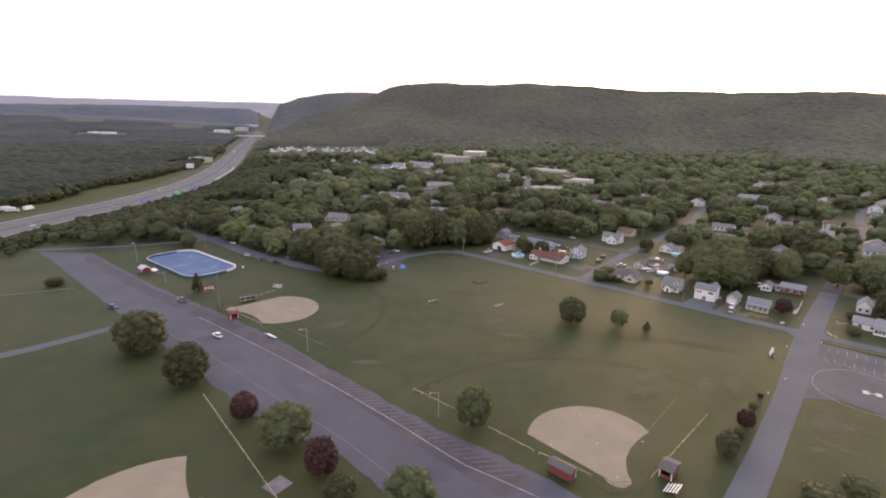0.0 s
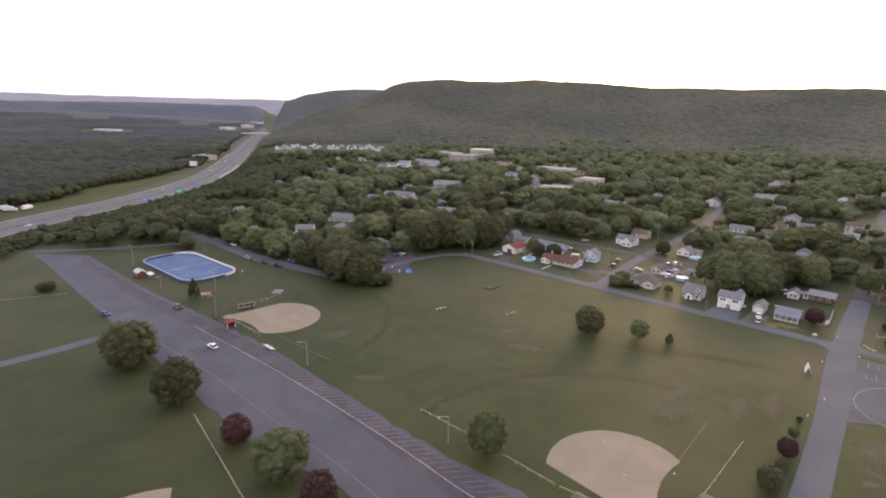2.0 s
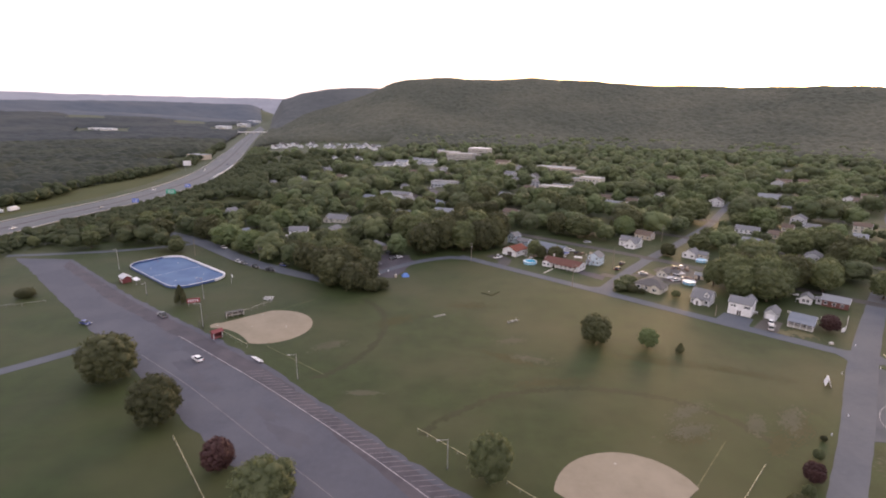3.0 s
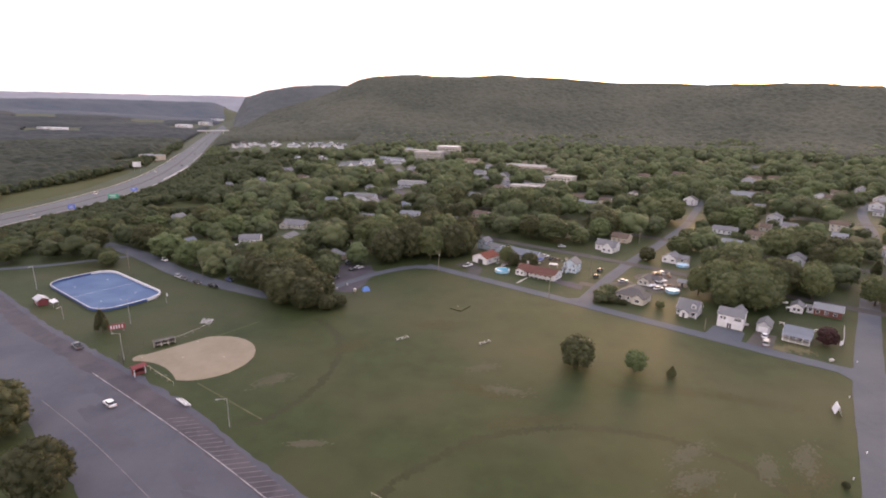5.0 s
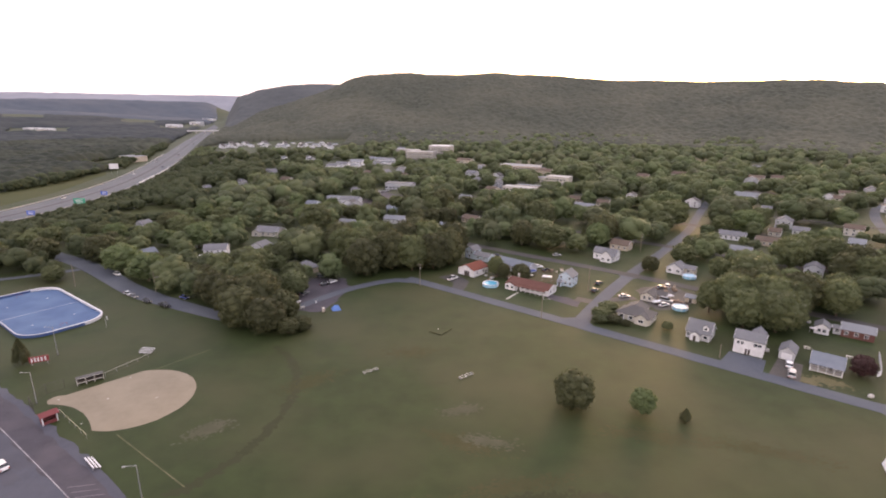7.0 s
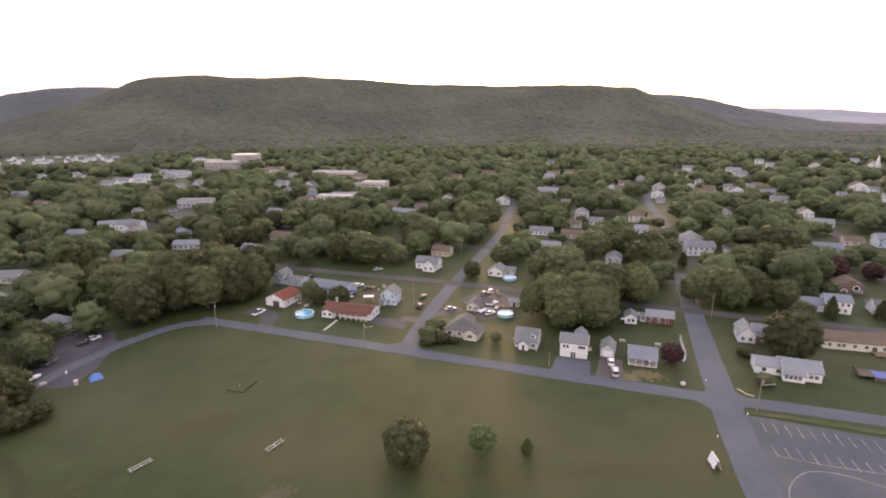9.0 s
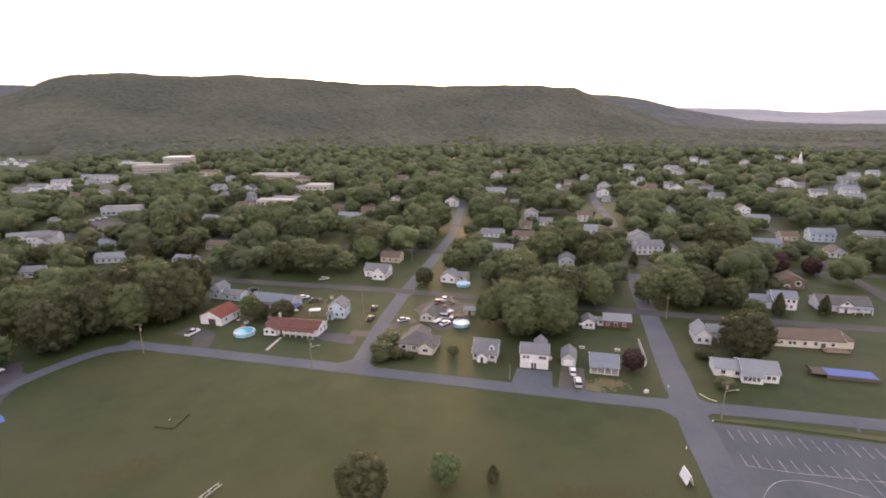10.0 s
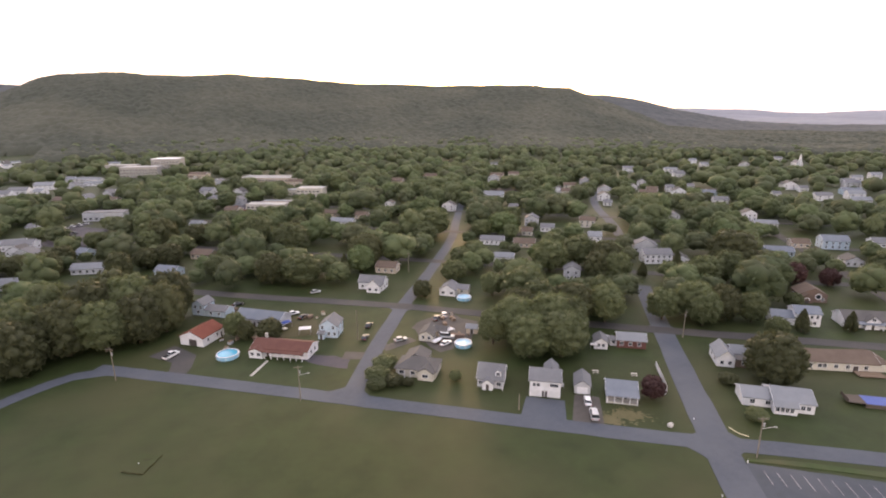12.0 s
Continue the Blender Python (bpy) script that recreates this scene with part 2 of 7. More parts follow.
BACK_WOODS = surface("haze_tinted_ridge_canopy", (0.068, 0.075, 0.080), (0.054, 0.060, 0.065), scale=0.06, rough=0.9, spec=0.12, third=(0.080, 0.087, 0.091), big=0.004, big_amount=0.8)
# distance haze is put into these canopy colours, bluer and paler farther out
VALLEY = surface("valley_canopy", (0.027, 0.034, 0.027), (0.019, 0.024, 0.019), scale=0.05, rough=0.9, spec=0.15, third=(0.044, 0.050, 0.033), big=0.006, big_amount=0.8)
HAZE_TINTED = surface("haze_tinted_canopy", (0.035, 0.043, 0.049), (0.028, 0.035, 0.041), scale=0.03, rough=0.95, spec=0.1, third=(0.056, 0.061, 0.060), big=0.004, big_amount=0.8)
FARTHER = surface("blue_haze_tinted_canopy", (0.078, 0.092, 0.115), (0.064, 0.077, 0.098), scale=0.02, rough=0.95, spec=0.1, third=(0.094, 0.102, 0.118), big=0.003, big_amount=0.8)
DISTANT = surface("pale_haze_tinted_canopy", (0.215, 0.225, 0.262), (0.178, 0.188, 0.222), scale=0.02, rough=0.95, spec=0.1, third=(0.245, 0.250, 0.288), big=0.002, big_amount=0.8)

# ---------------------------------------------------------------- mesh helpers
E1, E2, YAW = Vector((0.7387, -0.6740)), Vector((0.6740, 0.7387)), -42.38  # along and across the town's streets


def town(s, n):
    """World x, y of a place s metres along and n metres across the streets."""
    return (s * E1.x + n * E2.x, s * E1.y + n * E2.y)


class Shape:
    """Collects boxes, prisms and sheets for one mesh."""

    def __init__(self):
        self.v, self.f = [], []

    def add(self, verts, faces):
        k = len(self.v)
        self.v += [tuple(p) for p in verts]
        self.f += [tuple(i + k for i in q) for q in faces]
        return self

    def box(self, x0, x1, y0, y1, z0, z1):
        c = [(x, y, z) for z in (z0, z1) for x, y in ((x0, y0), (x1, y0), (x1, y1), (x0, y1))]
        return self.add(c, [(3, 2, 1, 0), (4, 5, 6, 7), (0, 1, 5, 4), (1, 2, 6, 5), (2, 3, 7, 6), (3, 0, 4, 7)])

    def prism(self, outline, z0, z1):
        """An upright prism on an outline that runs anticlockwise."""
        n = len(outline)
        v = [(x, y, z0) for x, y in outline] + [(x, y, z1) for x, y in outline]
        return self.add(v, [tuple(range(n - 1, -1, -1)), tuple(range(n, 2 * n))] + [(i, (i + 1) % n, n + (i + 1) % n, n + i) for i in range(n)])

    def slab(self, quad, thick):
        """A slab of any slope under four or three corners."""
        n = len(quad)
        v = [tuple(p) for p in quad] + [(x, y, z - thick) for x, y, z in quad]
        return self.add(v, [tuple(range(n)), tuple(range(2 * n - 1, n - 1, -1))] + [(i, n + i, n + (i + 1) % n, (i + 1) % n) for i in range(n)])

    def rod(self, a, b, r0, r1=None, sides=8):
        a, b, r1 = Vector(a), Vector(b), r0 if r1 is None else r1
        q = (b - a).to_track_quat("Z", "Y")
        v = []
        for p, r in ((a, r0), (b, r1)):
            v += [p + q @ Vector((r * math.cos(2 * math.pi * i / sides), r * math.sin(2 * math.pi * i / sides), 0)) for i in range(sides)]
        return self.add(v, [tuple(range(sides - 1, -1, -1)), tuple(range(sides, 2 * sides))] + [(i, (i + 1) % sides, sides + (i + 1) % sides, sides + i) for i in range(sides)])

    def mesh(self, name, material, smooth=False):
        me = bpy.data.meshes.new(name)
        me.from_pydata(self.v, [], self.f)
        me.materials.append(material)
        if smooth:
            me.polygons.foreach_set("use_smooth", [True] * len(me.polygons))
        me.update()
        return me

    def part(self, name, material, parent=None, label="", smooth=False):
        ob = new(name, self.mesh(name, material, smooth))
        if parent:
            ob.parent = parent
        return tagged(ob, label)


def thing(name, x, y, yaw=0.0, label="", category="", group="", z=0.0):
    ob = new(name)
    ob.matrix_basis = pose(x, y, z, 0, 0, yaw)
    return tagged(ob, label, category, group)


def bevelled(name, shape, material, parent=None, label="", width=0.1, segments=2):
    """A part whose edges are rounded."""
    bm = bmesh.new()
    bm.from_mesh(shape.mesh("raw", material))
    bmesh.ops.bevel(bm, geom=bm.edges[:], offset=width, segments=segments, affect="EDGES", clamp_overlap=True)
    me = bpy.data.meshes.new(name)
    bm.to_mesh(me)
    bm.free()
    me.materials.append(material)
    ob = new(name, me)
    if parent:
        ob.parent = parent
    return tagged(ob, label)


def smooth_line(points, step=6.0):
    """A Catmull-Rom line through points."""
    p = [Vector(q) for q in points]
    p = [2 * p[0] - p[1]] + p + [2 * p[-1] - p[-2]]
    out = []
    for a, b, c, d in zip(p, p[1:], p[2:], p[3:]):
        k = max(1, int((c - b).length / step))
        for i in range(k):
            t = i / k
            out.append(0.5 * (2 * b + (c - a) * t + (2 * a - 5 * b + 4 * c - d) * t**2 + (3 * b - a - 3 * c + d) * t**3))
    return out + [p[-2]]


def ribbon(points, widths, z, depth=0.15, wobble=0.0, seed=0):
    """A road-like sheet with a little depth along a line of points, of one width or of widths from end to end."""
    line, rnd = smooth_line(points), random.Random(seed)
    w = [widths] * len(line) if isinstance(widths, (int, float)) else np.interp(np.linspace(0, 1, len(line)), np.linspace(0, 1, len(widths)), widths)
    left, right = [], []
    for i, p in enumerate(line):
        t = (line[min(i + 1, len(line) - 1)] - line[max(i - 1, 0)]).normalized()
        side = Vector((-t.y, t.x))
        left.append(p + side * (w[i] / 2 + rnd.uniform(-wobble, wobble)))
        right.append(p - side * (w[i] / 2 + rnd.uniform(-wobble, wobble)))
    s = Shape()
    for a, b, c, d in zip(right, right[1:], left[1:], left):
        s.slab([(*a, z), (*b, z), (*c, z), (*d, z)], depth)
    return s


def disc_outline(cx, cy, r, n=40, r2=None, turn=0.0):
    r2 = r if r2 is None else r2
    c, s = math.cos(radians(turn)), math.sin(radians(turn))
    return [(cx + c * r * math.cos(a) - s * r2 * math.sin(a), cy + s * r * math.cos(a) + c * r2 * math.sin(a)) for a in np.linspace(0, 2 * math.pi, n, endpoint=False)]


def sheet(name, shape, material, label, category="ground"):
    return tagged(shape.part(name, material), label, category, kind="structure")


# ---------------------------------------------------------------- the land
HUB = Vector((28.6, 119.4))


def heights(azimuth, radius):
    """The land's height by bearing (degrees from +y towards +x) and distance from the hub."""
    a, r = np.asarray(azimuth, float), np.asarray(radius, float)

    def step(x):
        x = np.clip(x, 0, 1)
        return x * x * (3 - 2 * x)

    main = np.interp(a, [-19.5, -18.6, -17, -15, -12.7, -9.5, -7.2, -5.8, -2.5, 2, 3.8, 8, 12, 18.7, 24, 30, 35, 38.7, 42.2, 44.5, 46.7, 49, 52, 57],
                     [0, 16, 46, 66, 90, 125, 159, 171, 179, 177, 173, 184, 174, 160, 152, 146, 150, 146, 135, 108, 83, 54, 14, 0])
    back = np.interp(a, [-35, -24, -20.1, -19.4, -18.5, -16.5, -13.3, -9.7, -5, 0, 30, 40, 45.6, 49.4, 53, 56, 59, 62.6, 66, 72],
                     [0, 0, 0, 48, 110, 142, 166, 174, 164, 120, 120, 140, 134, 106, 60, 34, 12, 2, 0, 0])
    mid = np.interp(a, [-75, -41, -36, -31, -25, -22, -16], [40, 50, 48, 36, 14, 0, 0])
    far = np.interp(a, [-180, -90, -60, -41, -37, -20, 0, 50, 56, 59, 61.6, 64, 66.5, 69, 90, 180], [60, 90, 150, 155, 150, 145, 140, 72, 64, 54, 34, 26, 42, 46, 60, 60])
    slope = step((r - 1000) / 880)
    gullies = 3.5 * slope * (1 - slope) * 4 * (np.sin(1.1 * a + 2 * np.sin(0.4 * a)) * 0.7 + 0.3 * np.sin(2.7 * a + 0.004 * r)) * np.clip(main / 100, 0, 1)
    h = (main * slope + gullies) * (1 - 0.6 * step((r - 1950) / 350))
    h = np.maximum(h, back * step((r - 1900) / 750) * (1 - 0.6 * step((r - 2700) / 500)))
    h = np.maximum(h, mid * step((r - 1900) / 1000) * (1 - 0.5 * step((r - 2950) / 600)))
    between = np.interp(a, [-80, -45, -30, -21, -17], [105, 98, 104, 92, 0])
    h = np.maximum(h, between * step((r - 3000) / 600) * (1 - 0.5 * step((r - 3700) / 200)))
    return np.maximum(h, 1.07 * far * step((r - 3900) / 950))


def polar(azimuths, radii):
    a, r = np.meshgrid(np.asarray(azimuths), np.asarray(radii))
    x, y = HUB.x + r * np.sin(np.radians(a)), HUB.y + r * np.cos(np.radians(a))
    return a, r, x, y


def grid_mesh(name, x, y, z, material, keep=None, smooth=True):
    rows, cols = x.shape
    i = np.arange(rows * cols).reshape(rows, cols)
    quads = np.stack([i[:-1, :-1], i[:-1, 1:], i[1:, 1:], i[1:, :-1]], -1).reshape(-1, 4)[:, ::-1]
    if keep is not None:
        quads = quads[(keep[:-1, :-1] & keep[:-1, 1:] & keep[1:, 1:] & keep[1:, :-1]).ravel()]
        used = np.unique(quads)
        back = np.full(rows * cols, -1)
        back[used] = np.arange(len(used))
        quads = back[quads]
    else:
        used = np.arange(rows * cols)
    verts = np.stack([x, y, z], -1).reshape(-1, 3)[used]
    me = bpy.data.meshes.new(name)
    me.from_pydata(verts.tolist(), [], quads.tolist())
    me.materials.append(material)
    if smooth:
        me.polygons.foreach_set("use_smooth", [True] * len(me.polygons))
    me.update()
    return new(name, me)


ga, gr, gx, gy = polar(np.linspace(-180, 180, 361), np.r_[0.5, 40, 90, 150, 220, 300, 400, 520, 650, 800, np.arange(1000, 4951, 75)])
tagged(grid_mesh("ground", gx, gy, heights(ga, gr), GRASS), "open land of mown grass rising to wooded hills", "ground", kind="structure")

# ---------------------------------------------------------------- streets and hard ground
HIGHWAY = [(-300, 60), (-297, 200), (-290, 330), (-286, 380), (-275, 470), (-281, 580), (-312, 720), (-385, 960), (-520, 1380), (-760, 2150), (-1061, 3136), (-1345, 4060)]
sheet("highway", ribbon(HIGHWAY, 34, 0.6, 0.8), CONCRETE, "wide pale divided highway running into the valley", "road")
STREETS = {
    "field_street": ([town(-196, 223.5), town(-150, 224), town(-100, 224), town(-40, 224.2), town(-18, 225), town(10, 226.3), town(70, 227), town(200, 227)], [5.5, 5.5, 6], 0.060),
    "cross_street_west": ([town(-113, 226), town(-117.5, 262), town(-120, 300), town(-121.5, 350), town(-125.5, 412), town(-132, 455), town(-141, 515), town(-151, 590)], 5.6, 0.066),
    "cross_street_east": ([town(-12.5, -40), town(-14.9, 107), town(-16.2, 150), town(-17.4, 175), town(-20.5, 225), town(-22.3, 300), town(-22.8, 342)], [8, 7.4, 6.8, 6.6, 8, 7, 6.8], 0.072),
    "winding_street": ([town(-24, 440), town(-26, 478), town(-33, 540), town(-33, 594), town(-22, 647), town(0, 724)], 6.5, 0.069),
    "back_street": ([town(-260, 292), town(-190, 292), town(-120, 294.5), town(-60, 292), town(-20, 291.5), town(60, 292.5), town(180, 293)], 6, 0.078),
}
STREETS.update({
    "upper_street": ([town(-330, 361), town(-120, 361), town(-20, 362), town(180, 362)], 6, 0.084),
    "hill_street": ([town(-330, 430), town(-120, 431), town(-20, 431), town(180, 430)], 6, 0.090),
})
STREETS.update({
    "curving_street": ([town(-180, 223.8), town(-190, 223.2), (0.5, 294.5), (-11, 289), (-22, 280), (-32, 268), (-42, 257), (-60, 254)], [5.5, 5, 4.6, 4.2, 4.2], 0.096),
    "rink_street": ([(-58, 252), (-80, 265), (-107, 283), (-150, 322), (-190, 350)], [6, 9, 9, 8], 0.102),
    "farther_street": ([town(-330, 500), town(-120, 501), town(180, 500)], 6, 0.108),
    "east_street": ([town(75, 227), town(74, 300), town(72, 420), town(72, 560)], 6, 0.114),
    "park_path": ([(-200, 118), (-165, 140), (-141, 154), (-119, 178), (-112, 184)], 5.0, 0.056),
    "lane_behind_rink": ([(-235, 285), (-205, 292), (-180, 300), (-150, 316)], 4.0, 0.052),
})
for street, (line, wide, top) in STREETS.items():
    sheet(street, ribbon(line, wide, top, 0.12, 0.12, len(street)), DULL_ASPHALT if street in ("back_street", "upper_street", "hill_street", "farther_street", "east_street") else STREET_ASPHALT, "worn grey asphalt street with soft grass edges", "street")

LOTS = []  # open paved ground in the town: centre and reach
for corners, label in (([(84, 587), (92, 536), (123, 551), (123, 605)], "grey asphalt forecourt before the shops"), ([(330, 560), (292, 505), (300, 478), (350, 537)], "pale asphalt lot between the town trees"),
                       ([(-37, 501), (-21, 554), (9, 519), (-13, 473)], "grey asphalt lot behind the houses"), ([(-45, 492), (-36, 499), (-30, 464), (-39, 459)], "small asphalt lot beside a white house"),
                       ([(-36, 546), (-17, 567), (-12, 560), (-31, 538)], "narrow parking row before the apartment building")):
    sheet("parking_lot", Shape().prism(corners if (corners[1][0] - corners[0][0]) * (corners[2][1] - corners[0][1]) > (corners[1][1] - corners[0][1]) * (corners[2][0] - corners[0][0]) else corners[::-1], -0.05, 0.045), OLD_ASPHALT, label, "parking lot")
    mid = sum((Vector(c) for c in corners), Vector((0, 0))) / 4
    LOTS.append((mid.x, mid.y, 14.0))


def fillet(centre, u, v, reach, top):
    """The rounded widening in one corner of a crossing."""
    c = Vector(centre)
    a, b = c + Vector(u) * reach, c + Vector(v) * reach
    k = c + (Vector(u) + Vector(v)) * 2.9
    arc = [tuple((1 - t) ** 2 * a + 2 * t * (1 - t) * k + t * t * b) for t in np.linspace(0, 1, 9)]
    out = [tuple(c)] + arc
    area = sum(p[0] * q[1] - q[0] * p[1] for p, q in zip(out, out[1:] + out[:1]))
    sheet("street_corner", Shape().prism(out if area > 0 else out[::-1], -0.05, top), STREET_ASPHALT, "rounded asphalt street corner", "street")


crossing_top = 0.050
for place, arms in ((town(-113.3, 224.6), ((-1, 1, 11), (1, 1, 9))), (town(-20.3, 225), ((-1, 1, 9), (1, 1, 11), (-1, -1, 15), (1, -1, 9))), (town(-119.8, 294), ((-1, 1, 8), (1, 1, 8), (-1, -1, 8), (1, -1, 8))), (town(-22.2, 292), ((-1, 1, 8), (1, 1, 8), (-1, -1, 8), (1, -1, 8)))):
    for su, sv, reach in arms:
        crossing_top += 0.0006
        fillet(place, su * E1, sv * E2, reach, crossing_top)

def ragged(corners, amount, seed, step=2.5):
    """The same outline with its edges broken up a little."""
    rnd, out = random.Random(seed), []
    for a, b in zip(corners, corners[1:] + corners[:1]):
        a, b = Vector(a), Vector(b)
        n = max(1, int((b - a).length / step))
        for k in range(n):
            p = a.lerp(b, k / n)
            out.append((p.x + rnd.gauss(0, amount), p.y + rnd.gauss(0, amount)))
    return out


lot = [(-227, 281), (-196, 280), (-131, 225), (-84, 190), (-57, 168.5), (-22, 136), (0, 116), (23, 99), (40, 82), (70, 48), (40, 30), (-10.6, 93), (-24, 106), (-48.8, 121), (-81, 150.5), (-123, 188), (-200, 258)]
sheet("parking_lot", Shape().prism(ragged(lot, 0.32, 1)[::-1], -0.1, 0.048), ASPHALT, "long worn asphalt parking lot beside the ball fields", "parking lot")
verge = [(-196, 278), (-131, 222.5), (-84, 187.5), (-57, 166.5), (-22, 134), (0, 113.5), (22, 96.5), (14, 92), (-4, 108), (-36, 141), (-61, 162), (-95, 188.3), (-140, 222), (-192, 268)]
sheet("stall_strip", Shape().prism(ragged(verge, 0.25, 2)[::-1], 0.0, 0.060), OLD_ASPHALT, "darker patched strip of parking stalls along the lot", "parking lot")
rnd = random.Random(15)
for k in range(16):  # dark worn patches in the lot
    c = Vector((-118, 205)).lerp(Vector((5, 98)), rnd.random()) + Vector((rnd.uniform(-9, 9), rnd.uniform(-5, 5)))
    size, w1, w2 = rnd.uniform(2, 5), rnd.uniform(0, 6), rnd.uniform(0, 6)
    rim = []
    for i, (x, y) in enumerate(disc_outline(c.x, c.y, size * 2.2, 48, size * 0.7, -41 + rnd.uniform(-10, 10))):
        q = 0.85 + 0.16 * math.sin(i * 0.39 + w1) + 0.10 * math.sin(i * 0.92 + w2) + rnd.uniform(-0.04, 0.04)
        rim.append((c.x + (x - c.x) * q, c.y + (y - c.y) * q))
    sheet("worn_patch", Shape().prism(rim, -0.02, 0.0525 + 0.0004 * k), STAINED_ASPHALT, "darker worn patch in the asphalt", "ground")
school_lot = [(135.5, 172.0), (131.5, 172.5), (120, 161), (108, 146.5), (98, 134.5), (113.5, 132.5), (119, 126), (117, 118), (97, 97), (150, 60), (250, 62), (250, 76), (164, 145.2)]
sheet("school_lot", Shape().prism(ragged(school_lot, 0.1, 3)[::-1], -0.1, 0.044), LOT_ASPHALT, "dark asphalt school lot with painted stalls", "parking lot")


def paint_line(name, points, width, z=0.12, material=LINE, label="faded white painted line"):
    return tagged(ribbon(points, width, z, 0.05).part(name, material), label, "road marking", kind="structure")


paint_line("lot_line", [(-94, 188.3), (-61, 162.2), (-36.2, 141.4), (-11.8, 119.4), (6.4, 102), (21.3, 92), (40, 72)], 0.22, 0.078, SOFT_LINE)
paint_line("lot_line", [(-98.3, 173.3), (-76.8, 156.8), (-60.3, 142.9), (-42, 127), (-23.6, 111.5), (-9.8, 97.6), (-4.6, 92.6), (20, 62)], 0.2, 0.070, FADED)
for k in range(44):  # slanted stall bars between the lot line and the grass
    t = k / 43
    a = Vector((-62.0, 163.4)).lerp(Vector((12.0, 98.2)), t)
    paint_line("stall_bar", [tuple(a + Vector((0.8, 0.2))), tuple(a + Vector((6.0, 1.0)))], 0.16, 0.074, FADED, "faded slanted parking stall bar")
for k in range(16):  # two rows of slanted stalls in the school lot
    p = Vector((135.9, 168.8)) + k * Vector((1.84, -1.76))
    paint_line("school_stall_bar", [tuple(p), tuple(p + Vector((-2.6, -3.5)))], 0.12, 0.066, SOFT_LINE)
    q = Vector((129.5, 161.4)) + k * Vector((1.84, -1.76))
    paint_line("school_stall_bar", [tuple(q), tuple(q + Vector((-2.4, -3.4)) * (2.3 if k > 8 else 1.0))], 0.12, 0.066, SOFT_LINE)
paint_line("school_line", [(127.2, 158.0), (130.5, 154.7), (134.5, 151.0), (140.5, 146.3), (147.7, 140.4), (160, 130)], 0.12, 0.070, SOFT_LINE)
paint_line("school_arc", smooth_line([(139.8, 119.5), (128, 121.0), (119.2, 124.6), (113.7, 129.7), (111.2, 136.0), (112.3, 142.6), (116.8, 148.2), (121.6, 151.0), (127, 152.0), (131, 150.6), (134.5, 147.5), (137.4, 142.7), (139.8, 137.2), (145, 122)], 1.2), 0.13, 0.074, SOFT_LINE)
mark = Shape()
for a, b, w in (((124.4, 137.6), (126.9, 135.9), 0.35), ((123.8, 136.6), (125.0, 138.6), 1.5), ((126.3, 134.9), (127.5, 136.9), 1.5)):
    mark.add(ribbon([a, b], w, 0.080 + 0.004 * w, 0.03).v, ribbon([a, b], w, 0.080 + 0.004 * w, 0.03).f)
tagged(mark.part("court_mark", LINE), "white dumbbell-shaped mark painted on the lot", "road marking", kind="structure")
for corner in ([(144.6, 182.4), (144.3, 179.6), (145.2, 177.7)],):
    tagged(ribbon(corner, 0.22, 0.13, 0.2).part("kerb", RAIL), "yellow painted kerb round the street corner", "kerb", kind="structure")
sheet("patched_trench", ribbon([(166.9, 156.2), (162.2, 152.6)], 0.9, 0.068, 0.05), STAINED_ASPHALT, "dark band across the street", "street")
# verge between the street and the school lot
sheet("verge", ribbon([(136.2, 172.7), (138.2, 171.3), (141, 169.4), (152, 159.8), (164, 148.2), (200, 114)], [0.8, 1.9, 1.8, 1.7, 1.7, 1.7], 0.13, 0.15, 0.15), LAWN, "narrow grass verge beside the street", "grass")
drive_top = 0.03
for line, wide in (([(75, 268), (84, 262)], 5.0), ([(88, 266), (100, 268)], 4), ([(104, 268), (112, 272), (118, 279)], [5, 9, 9])):
    drive_top += 0.003
    sheet("driveway", ribbon(line, wide, drive_top, 0.1, 0.2), DRIVE_EARTH, "worn grey-brown driveway", "driveway")
for s0, s1, n0, n1, material, label in ((-66.5, -55.0, 226.2, 236.0, STREET_ASPHALT, "broad grey asphalt apron before the white house"), (-53.6, -45.8, 226.2, 240.0, DRIVE_EARTH, "worn brown driveway before the small garage")):
    drive_top += 0.003
    sheet("driveway", Shape().prism([town(s0, n0), town(s1, n0), town(s1 - 0.6, n1), town(s0 + 0.6, n1)], -0.05, drive_top), material, label, "driveway")
sheet("driveway", ribbon([(24, 301), (30, 291), (26, 278)], [9, 7, 5], 0.029, 0.1, 0.3), DULL_ASPHALT, "dusty grey drive beside the garage", "driveway")
rim = [(-38.2, 298.4), (-40, 273.8), (-38.5, 259.3), (-25.4, 257.1), (-21.7, 272), (-19, 284), (-22, 297)]
sheet("picnic_ground", Shape().prism(ragged(rim, 0.6, 12), -0.02, 0.027), OLD_ASPHALT, "worn grey gravel picnic ground beside the street", "ground")
rim = [(104.0, 276.9), (101.5, 266.0), (103.0, 254.0), (115.5, 255.9), (127.9, 268.5), (121.7, 283.5), (108, 281)]
sheet("yard", Shape().prism(ragged(rim, 0.5, 9), -0.02, 0.028), DRIVE_EARTH, "worn grey-brown earth yard crowded with cars", "yard")
rim = [(65.0, 274.6), (72.5, 269.0), (75.6, 264.2), (73.0, 258.5), (65.5, 266.0), (62.5, 271.5)]
sheet("driveway", Shape().prism(ragged(rim[::-1], 0.2, 4), -0.02, 0.031), OLD_ASPHALT, "asphalt driveway beside the ranch house", "driveway")
rim = [(44.8, 317.2), (48.0, 298.6), (60, 291.5), (71.9, 287.6), (76, 300), (74.1, 308.3)]
